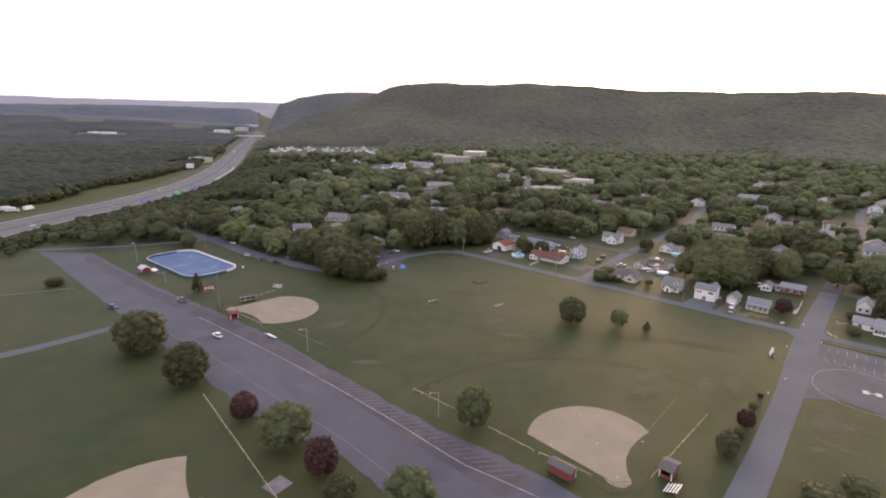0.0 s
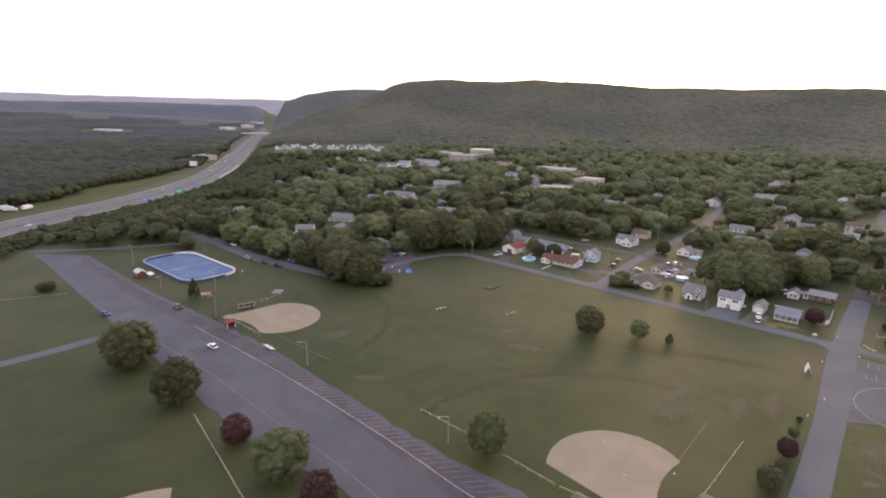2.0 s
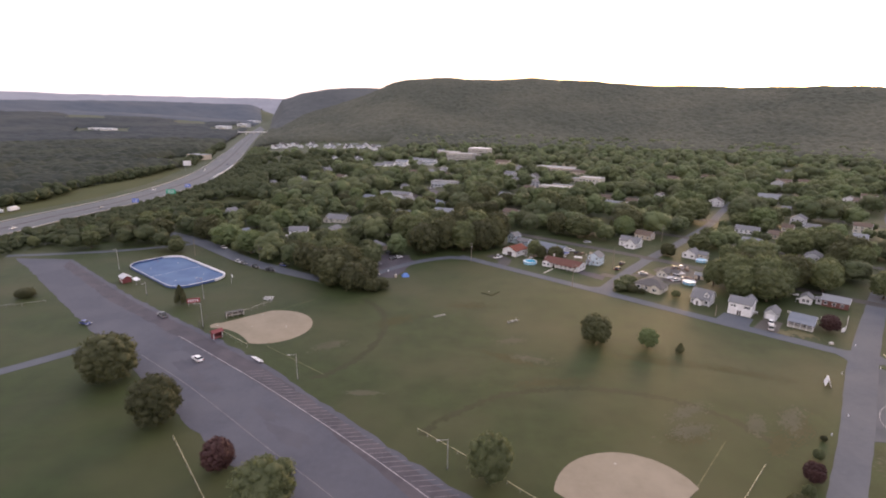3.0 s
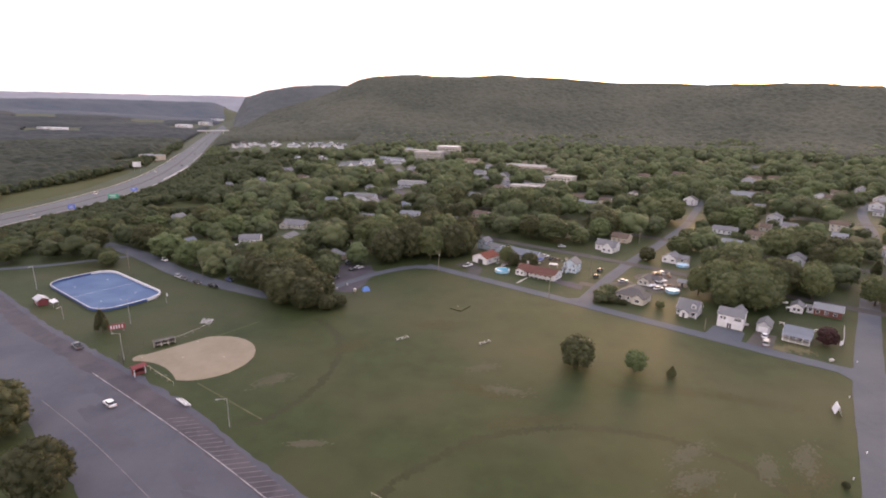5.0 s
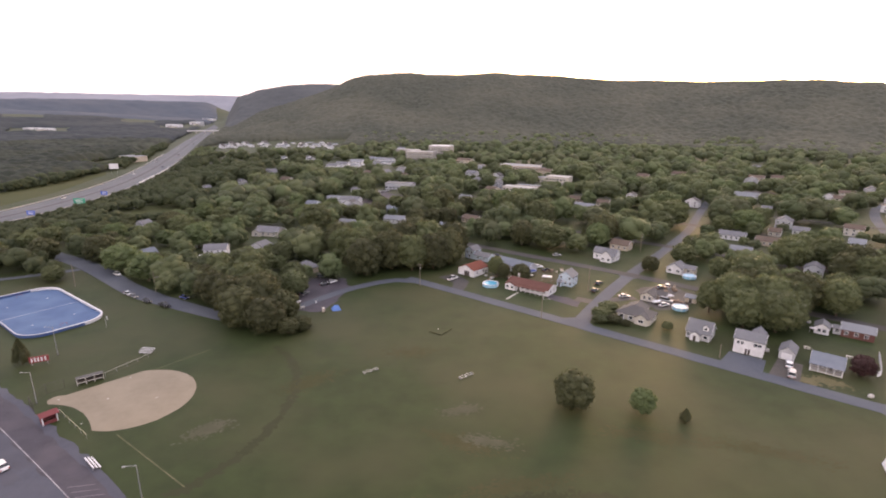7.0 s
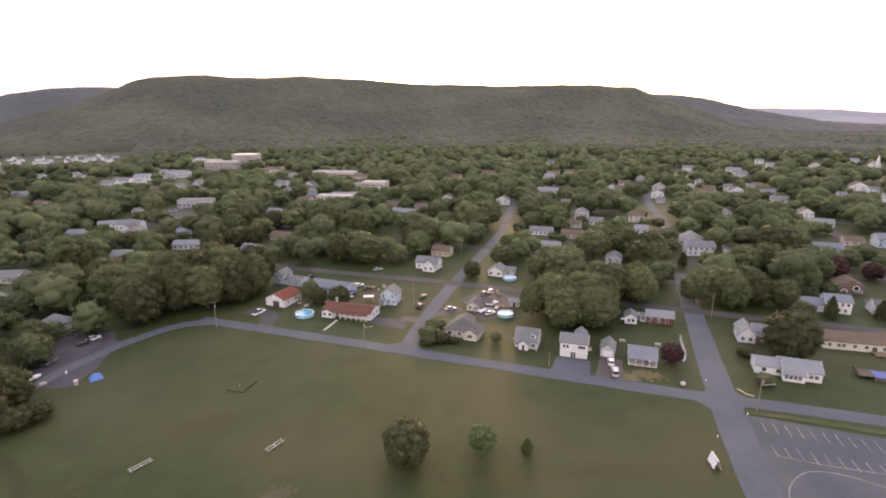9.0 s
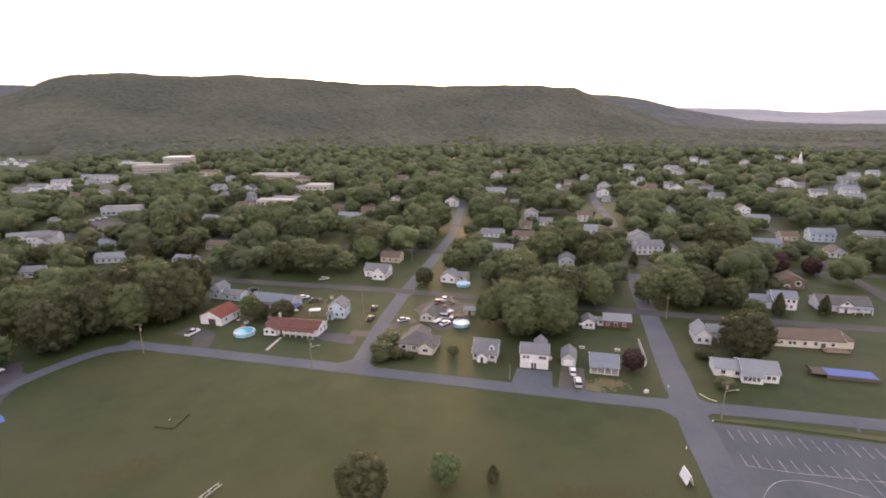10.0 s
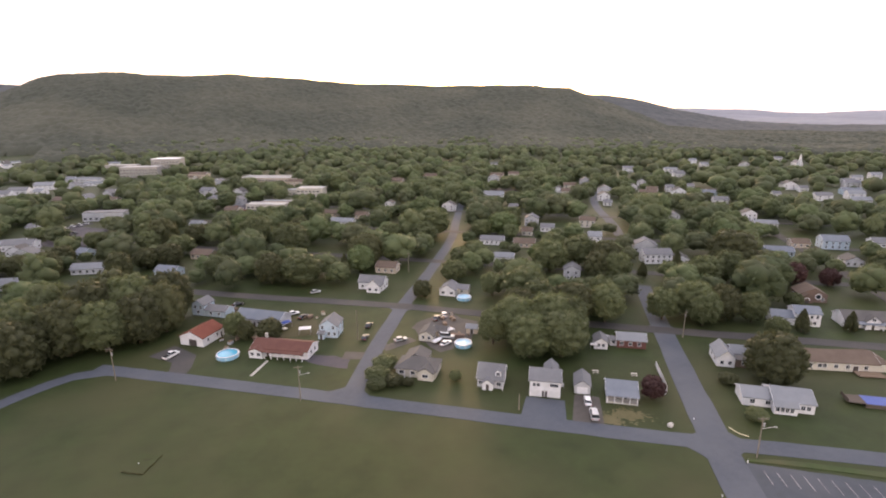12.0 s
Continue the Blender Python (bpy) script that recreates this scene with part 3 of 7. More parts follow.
sheet("yard", Shape().prism(ragged(rim, 0.6, 5), -0.02, 0.027), BARE, "bare brown yard behind the ranch house", "yard")
sheet("garden_walk", ribbon([(46.6, 268.6), (52.9, 276.4)], 0.9, 0.05, 0.1), PALE_CONCRETE, "pale concrete garden path to the ranch house", "path")
def mottled(cx, cy, a, b, turn, count, top, seed):
    """A patch that thins out towards its rim: many small irregular spots."""
    rnd, out, c, sn = random.Random(seed), Shape(), math.cos(radians(turn)), math.sin(radians(turn))
    for k in range(count * 5):
        u, v, r = rnd.gauss(0, 0.5) * a, rnd.gauss(0, 0.5) * b, rnd.uniform(0.08, 0.34)
        x, y = cx + u * c - v * sn, cy + u * sn + v * c
        rim = [(x + (p - x) * q, y + (w - y) * q) for p, w in disc_outline(x, y, r * 1.9, 7, r, turn + rnd.uniform(-25, 25)) for q in (rnd.uniform(0.6, 1.2),)]
        out.prism(rim, -0.02, top + 0.000004 * k)
    return out


def spotted_line(points, wide, count, top, seed):
    """A soft-edged worn line: many small irregular spots scattered along it."""
    line, rnd, out = smooth_line(points, 0.5), random.Random(seed), Shape()
    for k in range(count):
        p = line[rnd.randrange(len(line))]
        x, y, r = p.x + rnd.gauss(0, wide * 0.42), p.y + rnd.gauss(0, wide * 0.42), rnd.uniform(0.12, 0.62)
        rim = [(x + (u - x) * q, y + (w - y) * q) for u, w in disc_outline(x, y, r * 1.4, 8, r, rnd.uniform(0, 180)) for q in (rnd.uniform(0.6, 1.2),)]
        out.prism(rim, -0.02, top + 0.000006 * k)
    return out


for cx, cy, a, b in ((121.8, 199.3, 2.8, 1.8), (127.6, 198.6, 4.6, 2.4)):
    sheet("bare_patch", mottled(cx, cy, a, b, YAW, 90, 0.028, int(cx)), DRY_LAWN, "dry yellowish patch thinning out in the front lawn", "ground")
for k, (cx, cy, a, b, tn) in enumerate(((66, 175, 13, 2.6, -15), (88, 169.5, 16, 2.4, -22), (30, 160, 12, 2.4, 10), (20, 175, 9, 2.4, -30), (59.0, 134.7, 6, 3, 30), (89.0, 138.9, 7, 2.4, 48), (79.6, 131.9, 5, 2, 48), (8, 222, 10, 4, 0), (-20, 205, 9, 4, 40))):
    sheet("worn_patch", mottled(cx, cy, a, b, tn, 110, 0.010 + 0.002 * k / 3, 40 + k), WORN_GRASS, "worn brownish patch thinning out in the field", "ground")
PALE_PATCHES = ((97.0, 110.8, 3.2, 0.8, -50), (91.5, 109.9, 0.8, 0.5, 0), (103.5, 120.5, 5.0, 3.0, -40), (89.2, 142.7, 4.5, 1.8, 50), (60.5, 137.0, 4.0, 2.0, 20), (101.0, 120.7, 3.5, 2.0, 50), (78.9, 140.3, 3.0, 1.4, 60), (26.2, 175.2, 4.0, 1.6, -20), (-24.1, 152.6, 2.2, 0.9, 0), (64.0, 146.0, 4.0, 1.6, 30), (-40.3, 182.7, 3.2, 2.0, 40), (21.6, 188.6, 3.0, 1.4, 10))
for k, (cx, cy, a, b, tn) in enumerate(PALE_PATCHES):
    sheet("bare_patch", mottled(cx, cy, a * 1.5, b * 1.3, tn, 80, 0.018 + 0.0027 * (k % 3), 60 + k), SCUFFED, "pale scuffed patch thinning out in the field", "ground")

# ---------------------------------------------------------------- ball fields


def infield(home, heading_deg, reach, radius, label, sweep=(70, -72), edge=None, plate=2.8):
    """A skinned infield: a round of dirt at home plate, a straight side, the arc behind the bases and a side that grass bites into."""
    ux, uy = math.sin(radians(heading_deg)), math.cos(radians(heading_deg))
    edge = edge or radius
    pts = [(plate * math.cos(a), plate * math.sin(a)) for a in np.linspace(radians(165), radians(375), 14)]
    start = Vector((edge * math.sin(radians(sweep[0])), reach + edge * math.cos(radians(sweep[0]))))
    last, bite = Vector(pts[-1]), Vector((plate + 0.10 * start.x, 0.62 * start.y))
    pts += [tuple((1 - t) ** 2 * last + 2 * t * (1 - t) * bite + t * t * start) for t in np.linspace(0.08, 0.94, 10)]
    for a in np.linspace(radians(sweep[0]), radians(sweep[1]), 60):
        rr = radius + (edge - radius) * max(0.0, a / radians(sweep[0])) ** 2
        pts.append((rr * math.sin(a), reach + rr * math.cos(a)))
    rnd = random.Random(3)
    pts = [(x + rnd.uniform(-0.1, 0.1), y + rnd.uniform(-0.1, 0.1)) for x, y in pts]
    world_pts = [(home[0] + x * uy + y * ux, home[1] - x * ux + y * uy) for x, y in pts]
    field = sheet("infield", Shape().prism(world_pts, -0.1, 0.03), DIRT, label, "ball field")
    for x, y in ((0, 0.4), (11.4, 13.0), (0, 25.6), (-11.4, 13.0), (0, 13.0)):
        c = (home[0] + x * uy + y * ux, home[1] - x * ux + y * uy)
        Shape().prism(disc_outline(c[0], c[1], 0.28, 4, turn=45 - heading_deg), 0.03, 0.08).part("base", PALE_CONCRETE, field)
    return field


infield((39.6, 98.2), -4, 12.8, 16.9, "pale skinned dirt infield with pale bases", (75, -74), 15.2)
infield((-85.0, 197.8), 90, 19.0, 15.8, "pale skinned dirt infield beside the red dugout", (98, -106), 14.4, 2.2)
infield((-36.5, 77.5), -84, 17.0, 25.0, "large pale dirt infield with a sharp corner", (74, -74))
for name, pts in (("mown_arc", [(-6, 134), (-1.9, 139.6), (12.3, 150.8), (26, 155.5), (40.5, 156.7), (61, 151.9), (74.2, 141.2), (78, 133)]),
                  ("mown_arc", [(-40, 160.5), (-34.5, 164.8), (-27, 178), (-23.6, 194), (-24.6, 207.8), (-29, 219), (-36, 228)])):
    sheet(name, spotted_line(pts, 1.3, 900, 0.012, len(pts)), DARK_TURF, "dark worn arc thinning out in the outfield grass", "ground")
for pts in ([(-61, 181.6), (-37.5, 162.8)], [(-67.4, 213.6), (-56, 226.7)], [(52.9, 116.5), (67.4, 133.1)]):
    paint_line("foul_line", pts, 0.30, 0.02, CHALK, "faint pale foul line in the grass")

# ---------------------------------------------------------------- woodland canopy, beyond the town and on the hills


def domes(x, y, cell, seed):
    """Rounded crowns over a jittered grid, 0 to 1, for arrays of places."""
    rng = np.random.default_rng(seed)
    jx, jy, js = rng.random((256, 256)), rng.random((256, 256)), 0.65 + 0.5 * rng.random((256, 256))
    cx, cy = np.floor(x / cell).astype(int), np.floor(y / cell).astype(int)
    best = np.zeros(x.shape)
    for dx in (-1, 0, 1):
        for dy in (-1, 0, 1):
            ix, iy = cx + dx, cy + dy
            px, py, ps = (ix + jx[ix % 256, iy % 256]) * cell, (iy + jy[ix % 256, iy % 256]) * cell, js[ix % 256, iy % 256]
            d2 = ((x - px) ** 2 + (y - py) ** 2) / (0.75 * cell * ps) ** 2
            best = np.maximum(best, ps * np.sqrt(np.clip(1 - d2, 0, 1)))
    return best


def soft_noise(x, y, size, seed):
    """Smooth noise between 0 and 1 with features of that size."""
    rng = np.random.default_rng(seed)
    g = rng.random((128, 128))
    u, v = x / size, y / size
    i, j = np.floor(u).astype(int), np.floor(v).astype(int)
    a, b = u - i, v - j
    a, b = a * a * (3 - 2 * a), b * b * (3 - 2 * b)
    at = lambda p, q: g[p % 128, q % 128]
    return (at(i, j) * (1 - a) + at(i + 1, j) * a) * (1 - b) + (at(i, j + 1) * (1 - a) + at(i + 1, j + 1) * a) * b


def highway_x(y):
    ys, xs = [p[1] for p in HIGHWAY], [p[0] for p in HIGHWAY]
    return np.interp(y, ys, xs)


def canopy(name, azimuths, radii, cell, tall, keep, label, seed, material):
    a, r, x, y = polar(azimuths, radii)
    h = heights(a, r)
    z = h + tall * 0.55 + tall * 0.5 * domes(x, y, cell, seed) + tall * 0.45 * (soft_noise(x, y, 70, seed) - 0.5) + 0.8 * np.random.default_rng(seed).random(x.shape)
    kept = keep(a, r, x, y)
    depth = np.zeros(x.shape)  # the wood's edge comes down to the ground in steps
    inner = kept.copy()
    for k in range(5):
        less = inner.copy()
        less[1:] &= inner[:-1]
        less[:-1] &= inner[1:]
        less[:, 1:] &= inner[:, :-1]
        less[:, :-1] &= inner[:, 1:]
        less[0] = False
        inner = less
        depth += inner / 5
    z = np.where(depth > 0, h + np.sqrt(depth) * (z - h), h - 0.3)
    ob = grid_mesh(name, x, y, z, material, kept)
    return tagged(ob, label, "woodland", kind="stuff")


def hill_keep(a, r, x, y):
    clear = x < highway_x(y) + np.where(y > 1400, 32, 24)
    trailers = (np.abs(x + 270) < 130) & (y > 1000) & (y < 1245)
    return ~clear & ~trailers


canopy("back_ridge_woods", np.arange(-27, 82, 0.25), np.arange(1960, 2760, 16), 16, 13, hill_keep, "woods on the back ridge, bluish haze put into their colour", 8, BACK_WOODS)
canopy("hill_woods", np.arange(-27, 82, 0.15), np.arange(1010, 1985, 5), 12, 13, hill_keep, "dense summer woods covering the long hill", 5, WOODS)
canopy("farther_woods", np.arange(-70, -10, 0.4), np.arange(2770, 3760, 30), 34, 14, lambda a, r, x, y: (np.abs(x - highway_x(y)) > 26) & (a < -15.8), "woods far down the valley, blue haze put into their colour", 16, FARTHER)
canopy("far_woods", np.arange(-62, 86, 0.5), np.r_[np.arange(2770, 3760, 60), np.arange(3760, 4930, 34)], 34, 16, lambda a, r, x, y: (np.abs(x - highway_x(y)) > 34) & ((a > -16) | (r > 3750)) | (r > 4090), "distant wooded ridges, pale haze put into their colour", 6, DISTANT)


WORKS = [(-1555, 3150, 110), (-1216, 2515, 50), (-1177, 1820, 70), (-1530, 2680, 110), (-892, 2123, 40), (-927, 2420, 40), (-1109, 3020, 60), (-1955, 4280, 120), (-1624, 2410, 60), (-1240, 2790, 50)]  # x, y, reach


def plain_keep(a, r, x, y):
    off = x - highway_x(y)
    strip = 38 + 45 * np.exp(-((y - 520) / 170) ** 2)  # open meadow beside the highway
    yards = (np.abs(x + 398) < 40) & (np.abs(y - 815) < 60) | (x < -322) & (y < 425)
    for wx, wy, reach in WORKS:  # woods left out towards the camera so the valley's works show
        d = math.hypot(wx, wy)
        along, side = (x * wx + y * wy) / d, np.abs(x * wy - y * wx) / d
        yards |= (side < reach) & (along > d - 260) & (along < d + 60)
    return (off < -strip) & ~yards


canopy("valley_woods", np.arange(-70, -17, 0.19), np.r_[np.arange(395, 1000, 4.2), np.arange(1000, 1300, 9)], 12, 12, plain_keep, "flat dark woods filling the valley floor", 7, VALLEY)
canopy("hazy_woods", np.arange(-70, -17, 0.3), np.r_[np.arange(1296, 2000, 12), np.arange(2000, 2790, 26)], 22, 12, plain_keep, "woods farther down the valley, haze put into their colour", 17, HAZE_TINTED)

# ---------------------------------------------------------------- houses


def opening(parent, kind, x, y, z, w, h, face, frame_mat=WHITE, pane_mat=GLASS):
    """A window, door or garage door on a wall: frame proud of the wall, pane set back in it. face: f, b, l or r."""
    turn = {"f": 0, "r": 90, "b": 180, "l": -90}[face]
    t = 0.11
    holder = Shape()
    for x0, x1, z0, z1 in ((-w / 2 - t, -w / 2, 0, h), (w / 2, w / 2 + t, 0, h), (-w / 2 - t, w / 2 + t, h, h + t)):
        holder.box(x0, x1, -0.07, 0.02, z0, z1)
    if kind == "window":
        holder.box(-w / 2 - t, w / 2 + t, -0.10, 0.02, -t, 0)
        holder.box(-0.03, 0.03, -0.05, 0.02, 0, h)
    ob = holder.part(kind, frame_mat, parent)
    ob.matrix_basis = pose(x, y, z, 0, 0, turn)
    pane = Shape().box(-w / 2, w / 2, -0.03, 0.015, 0, h)
    if kind == "garage_door":
        for k in range(4):
            pane.box(-w / 2 + 0.05, w / 2 - 0.05, -0.05, -0.03, h * k / 4 + 0.04, h * (k + 1) / 4 - 0.03)
    pane.part("pane" if kind == "window" else "panel", pane_mat, ob)
    return ob


def block(parent, ox, oy, w, d, eave, rise, wall, roof, ridge="x", hip=False, over=0.35, base=0.0, wins=(), doors=(), garages=(), pane=GLASS, trim=WHITE):
    """One roofed block of a house under its Empty. wins, doors and garages: (face, along, height, width, tall)."""
    x0, x1, y0, y1 = ox - w / 2, ox + w / 2, oy - d / 2, oy + d / 2
    walls = Shape().box(x0, x1, y0, y1, base - 0.1, eave)
    top = eave + rise
    if not hip and rise > 0.05:
        if ridge == "x":
            for x in (x0, x1 - 0.2):
                walls.add([(x, y0, eave), (x, y1, eave), (x, oy, top), (x + 0.2, y0, eave), (x + 0.2, y1, eave), (x + 0.2, oy, top)], [(0, 2, 1), (3, 4, 5), (0, 3, 5, 2), (1, 2, 5, 4)])
        else:
            for y in (y0, y1 - 0.2):
                walls.add([(x0, y, eave), (x1, y, eave), (ox, y, top), (x0, y + 0.2, eave), (x1, y + 0.2, eave), (ox, y + 0.2, top)], [(0, 1, 2), (3, 5, 4), (0, 2, 5, 3), (1, 4, 5, 2)])
    walls.part("wall", wall, parent)
    r, o, th = Shape(), over, 0.2
    if rise <= 0.05:
        r.box(x0 - o, x1 + o, y0 - o, y1 + o, eave, eave + 0.3)
    elif hip:
        zl = eave - o * rise / (min(w, d) / 2) + th
        zt = top + th
        k = max(0.0, (w - d) / 2) if ridge == "x" else 0.0
        j = max(0.0, (d - w) / 2) if ridge != "x" else 0.0
        a, b = (ox - k, oy - j, zt), (ox + k, oy + j, zt)
        c = [(x0 - o, y0 - o, zl), (x1 + o, y0 - o, zl), (x1 + o, y1 + o, zl), (x0 - o, y1 + o, zl)]
        if ridge == "x":
            r.slab([c[0], c[1], b, a], th).slab([c[1], c[2], b], th).slab([c[2], c[3], a, b], th).slab([c[3], c[0], a], th)
        else:
            r.slab([c[0], c[1], a], th).slab([c[1], c[2], b, a], th).slab([c[2], c[3], b], th).slab([c[3], c[0], a, b], th)
    elif ridge == "x":
        zl, zt = eave - o * rise / (d / 2) + th, top + th
        r.slab([(x0 - o, y0 - o, zl), (x1 + o, y0 - o, zl), (x1 + o, oy, zt), (x0 - o, oy, zt)], th)
        r.slab([(x1 + o, y1 + o, zl), (x0 - o, y1 + o, zl), (x0 - o, oy, zt), (x1 + o, oy, zt)], th)
    else:
        zl, zt = eave - o * rise / (w / 2) + th, top + th
        r.slab([(x1 + o, y0 - o, zl), (x1 + o, y1 + o, zl), (ox, y1 + o, zt), (ox, y0 - o, zt)], th)
        r.slab([(x0 - o, y1 + o, zl), (x0 - o, y0 - o, zl), (ox, y0 - o, zt), (ox, y1 + o, zt)], th)
    r.part("roof", roof, parent)
    if trim and not hip and rise > 0.05 and ridge == "x":  # pale rake boards on the gables
        for x, sgn in ((x0 - o, -1), (x1 + o, 1)):
            b = Shape()
            for ya in (y0 - o, y1 + o):
                zl, zt = eave - o * rise / (d / 2) - 0.02, top - 0.02
                q = [(x, ya, zl + 0.2), (x, oy, zt + 0.2), (x, oy, zt - 0.05), (x, ya, zl - 0.05)]
                b.add(q + [(x + sgn * 0.06, p[1], p[2]) for p in q], [(0, 1, 2, 3), (7, 6, 5, 4), (0, 4, 5, 1), (1, 5, 6, 2), (2, 6, 7, 3), (3, 7, 4, 0)])
            b.part("rake_board", trim, parent)

    def put(kind, items, mat):
        for face, along, z, ww, hh in items:
            px, py = {"f": (ox + along, y0), "b": (ox - along, y1), "l": (x0, oy - along), "r": (x1, oy + along)}[face]
            opening(parent, kind, px, py, z, ww, hh, face, WHITE, mat)

    put("window", wins, pane)
    put("door", doors, DOOR_DARK)
    put("garage_door", garages, WHITE if wall is not WHITE else DOOR_WHITE)
    return parent


def chimney(parent, x, y, z0, z1, material=BRICK):
    c = Shape().box(x - 0.4, x + 0.4, y - 0.4, y + 0.4, z0, z1).box(x - 0.48, x + 0.48, y - 0.48, y + 0.48, z1, z1 + 0.15)
    return c.part("chimney", material, parent)


def columns(parent, xs, y, z1, material=WHITE):
    for x in xs:
        Shape().box(x - 0.12, x + 0.12, y - 0.12, y + 0.12, 0, z1).box(x - 0.18, x + 0.18, y - 0.18, y + 0.18, z1 - 0.15, z1).part("column", material, parent)


def dormer(parent, x, y, z, w=1.8, h=1.3, depth=2.6, wall=WHITE, roof=ROOF_GREY):
    Shape().box(x - w / 2, x + w / 2, y, y + depth, z, z + h).add(
        [(x - w / 2, y, z + h), (x + w / 2, y, z + h), (x, y, z + h + 0.8), (x - w / 2, y + depth, z + h), (x + w / 2, y + depth, z + h), (x, y + depth, z + h + 0.8)],
        [(0, 1, 2), (3, 5, 4), (0, 2, 5, 3), (1, 4, 5, 2)]).part("dormer", wall, parent)
    s = Shape()
    s.slab([(x + w / 2 + 0.2, y - 0.2, z + h), (x + w / 2 + 0.2, y + depth, z + h), (x, y + depth, z + h + 0.95), (x, y - 0.2, z + h + 0.95)], 0.12)
    s.slab([(x - w / 2 - 0.2, y + depth, z + h), (x - w / 2 - 0.2, y - 0.2, z + h), (x, y - 0.2, z + h + 0.95), (x, y + depth, z + h + 0.95)], 0.12)
    s.part("dormer_roof", roof, parent)
    opening(parent, "window", x, y, z + 0.2, w * 0.55, h * 0.75, "f")


def row(face, xs, z, w=1.0, h=1.2):
    return [(face, x, z, w, h) for x in xs]


HOMES = []  # centres and reaches of all houses, to keep trees off them


def home(x, y, yaw, reach, label, category="house", name="house"):
    HOMES.append((x, y, reach))
    h = thing(name, x, y, yaw, label, category)
    h.scale = (0.92, 0.92, 0.94)
    return h


# houses along the field street, from west to east
h = home(36.7, 304.2, -45, 9, "white garage building with a red gable roof", "garage", "garage")
block(h, 0, 0, 10.0, 11.5, 3.3, 2.2, WHITE, ROOF_RED, "y", wins=row("r", (-3, 2), 1.2), doors=[("r", 4.2, 0, 0.9, 2)])
opening(h, "garage_door", 0.6, -5.75, 0, 3.4, 2.5, "f", WHITE, DOOR_DARK)

h = home(59.3, 279.9, -40, 12, "long white ranch house with a maroon shingle roof")
block(h, 0, 0, 21, 8.6, 2.8, 1.6, WHITE, ROOF_MAROON, "x", wins=row("f", (-2.4, 0.2, 2.8, 5.6, 8.4), 1.1, 1.2, 1.2) + row("r", (-1.5, 1.6), 1.1) + row("b", (-7, -2, 3, 7), 1.1), doors=[("f", -4.4, 0, 0.95, 2.0)])
block(h, -7.9, -4.6, 5.0, 3.6, 2.5, 1.0, WHITE, ROOF_MAROON, "y", wins=row("f", (-1.2, 1.2), 0.9, 1.2, 1.1))
columns(h, (-4.6, -2.2, 0.2, 2.6, 5.0, 7.2, 9.3), -6.2, 2.4)
chimney(h, -8, 2.2, 3.5, 5.4, PALE_CONCRETE)
Shape().slab([(-5.2, -6.4, 2.45), (9.6, -6.4, 2.45), (9.6, -4.3, 2.75), (-5.2, -4.3, 2.75)], 0.12).part("porch_roof", ROOF_MAROON, h)

h = home(77.0, 286.6, -36, 7, "pale blue two-storey gabled house with a grey roof")
block(h, 0, 0, 6.8, 7.6, 4.7, 2.3, PALE_BLUE, ROOF_GREY, "y", wins=row("f", (-2.2, 2.0), 3.4, 0.9, 1.2) + row("f", (-2.4, 0.2, 2.4), 1.0, 0.9, 1.2) + row("r", (-2, 2), 3.3) + row("r", (-2, 2), 1.0))
block(h, -2.2, -4.7, 2.2, 1.9, 2.3, 0.7, PALE_BLUE, ROOF_GREY, "x", doors=[("f", 0, 0, 0.9, 1.9)])

h = home(58.0, 309.4, -45, 12, "long low grey-roofed building behind the ranch house", "building", "building")
block(h, 0, 0, 20, 9, 3.0, 2.2, GREY_SIDING, ROOF_BLUE, "x", wins=row("f", (-7, -3, 1, 5, 8), 1.0), doors=[("f", -1, 0, 1, 2)])

h = home(41.5, 329.5, -45, 9, "small pale two-storey house with a low wing")
block(h, -3, 0, 6, 6.5, 4.6, 2.0, PALE_BLUE, ROOF_GREY, "y", wins=row("f", (-1.4, 1.4), 3.0) + row("f", (0,), 0.9))
block(h, 5, 0, 10, 6, 2.7, 1.4, PALE_BLUE, ROOF_GREY, "x", wins=row("f", (-2, 2), 0.9))

h = home(91.3, 246.3, -42, 9, "low house with a brown-grey hipped roof and rear wing")
block(h, 0, 0, 13, 8.5, 2.9, 2.2, OFF_WHITE, ROOF_DARK, "x", True, 0.5, wins=row("f", (-4.5, -1, 4.4), 1.0, 1.5, 1.1) + row("r", (-1.5, 1.5), 1.0), doors=[("f", 1.6, 0, 0.95, 2)])
block(h, 3.6, -3.2, 5.0, 5.0, 2.7, 1.5, OFF_WHITE, ROOF_DARK, "y", wins=row("f", (0,), 1.0, 1.8, 1.1))
block(h, -2.0, 6.4, 7.5, 6.5, 2.7, 1.6, OFF_WHITE, ROOF_DARK, "y", wins=row("l", (0,), 1))
columns(h, (-5.4, -3.4, -1.4), -5.0, 2.5)

h = home(105.5, 267.0, -42, 8, "beige gabled house with a brown roof beside a crowded yard")
block(h, 0, 0, 5.4, 8.4, 2.4, 1.6, OFF_WHITE, ROOF_DARK, "y", wins=row("f", (-1.1, 1.2), 0.9) + row("r", (-2, 2), 0.9))
block(h, 4.2, 3.2, 4.6, 4.2, 2.2, 1.2, TAN_SIDING, ROOF_DARK, "x", wins=row("f", (0,), 1))

h = home(120.8, 262.8, -42, 3, "small tan shed in the crowded yard", "shed", "shed")
block(h, 0, 0, 4.2, 3.4, 2.2, 1.0, TAN_SIDING, ROOF_PALE, "x", doors=[("f", 0, 0, 1.2, 1.9)])

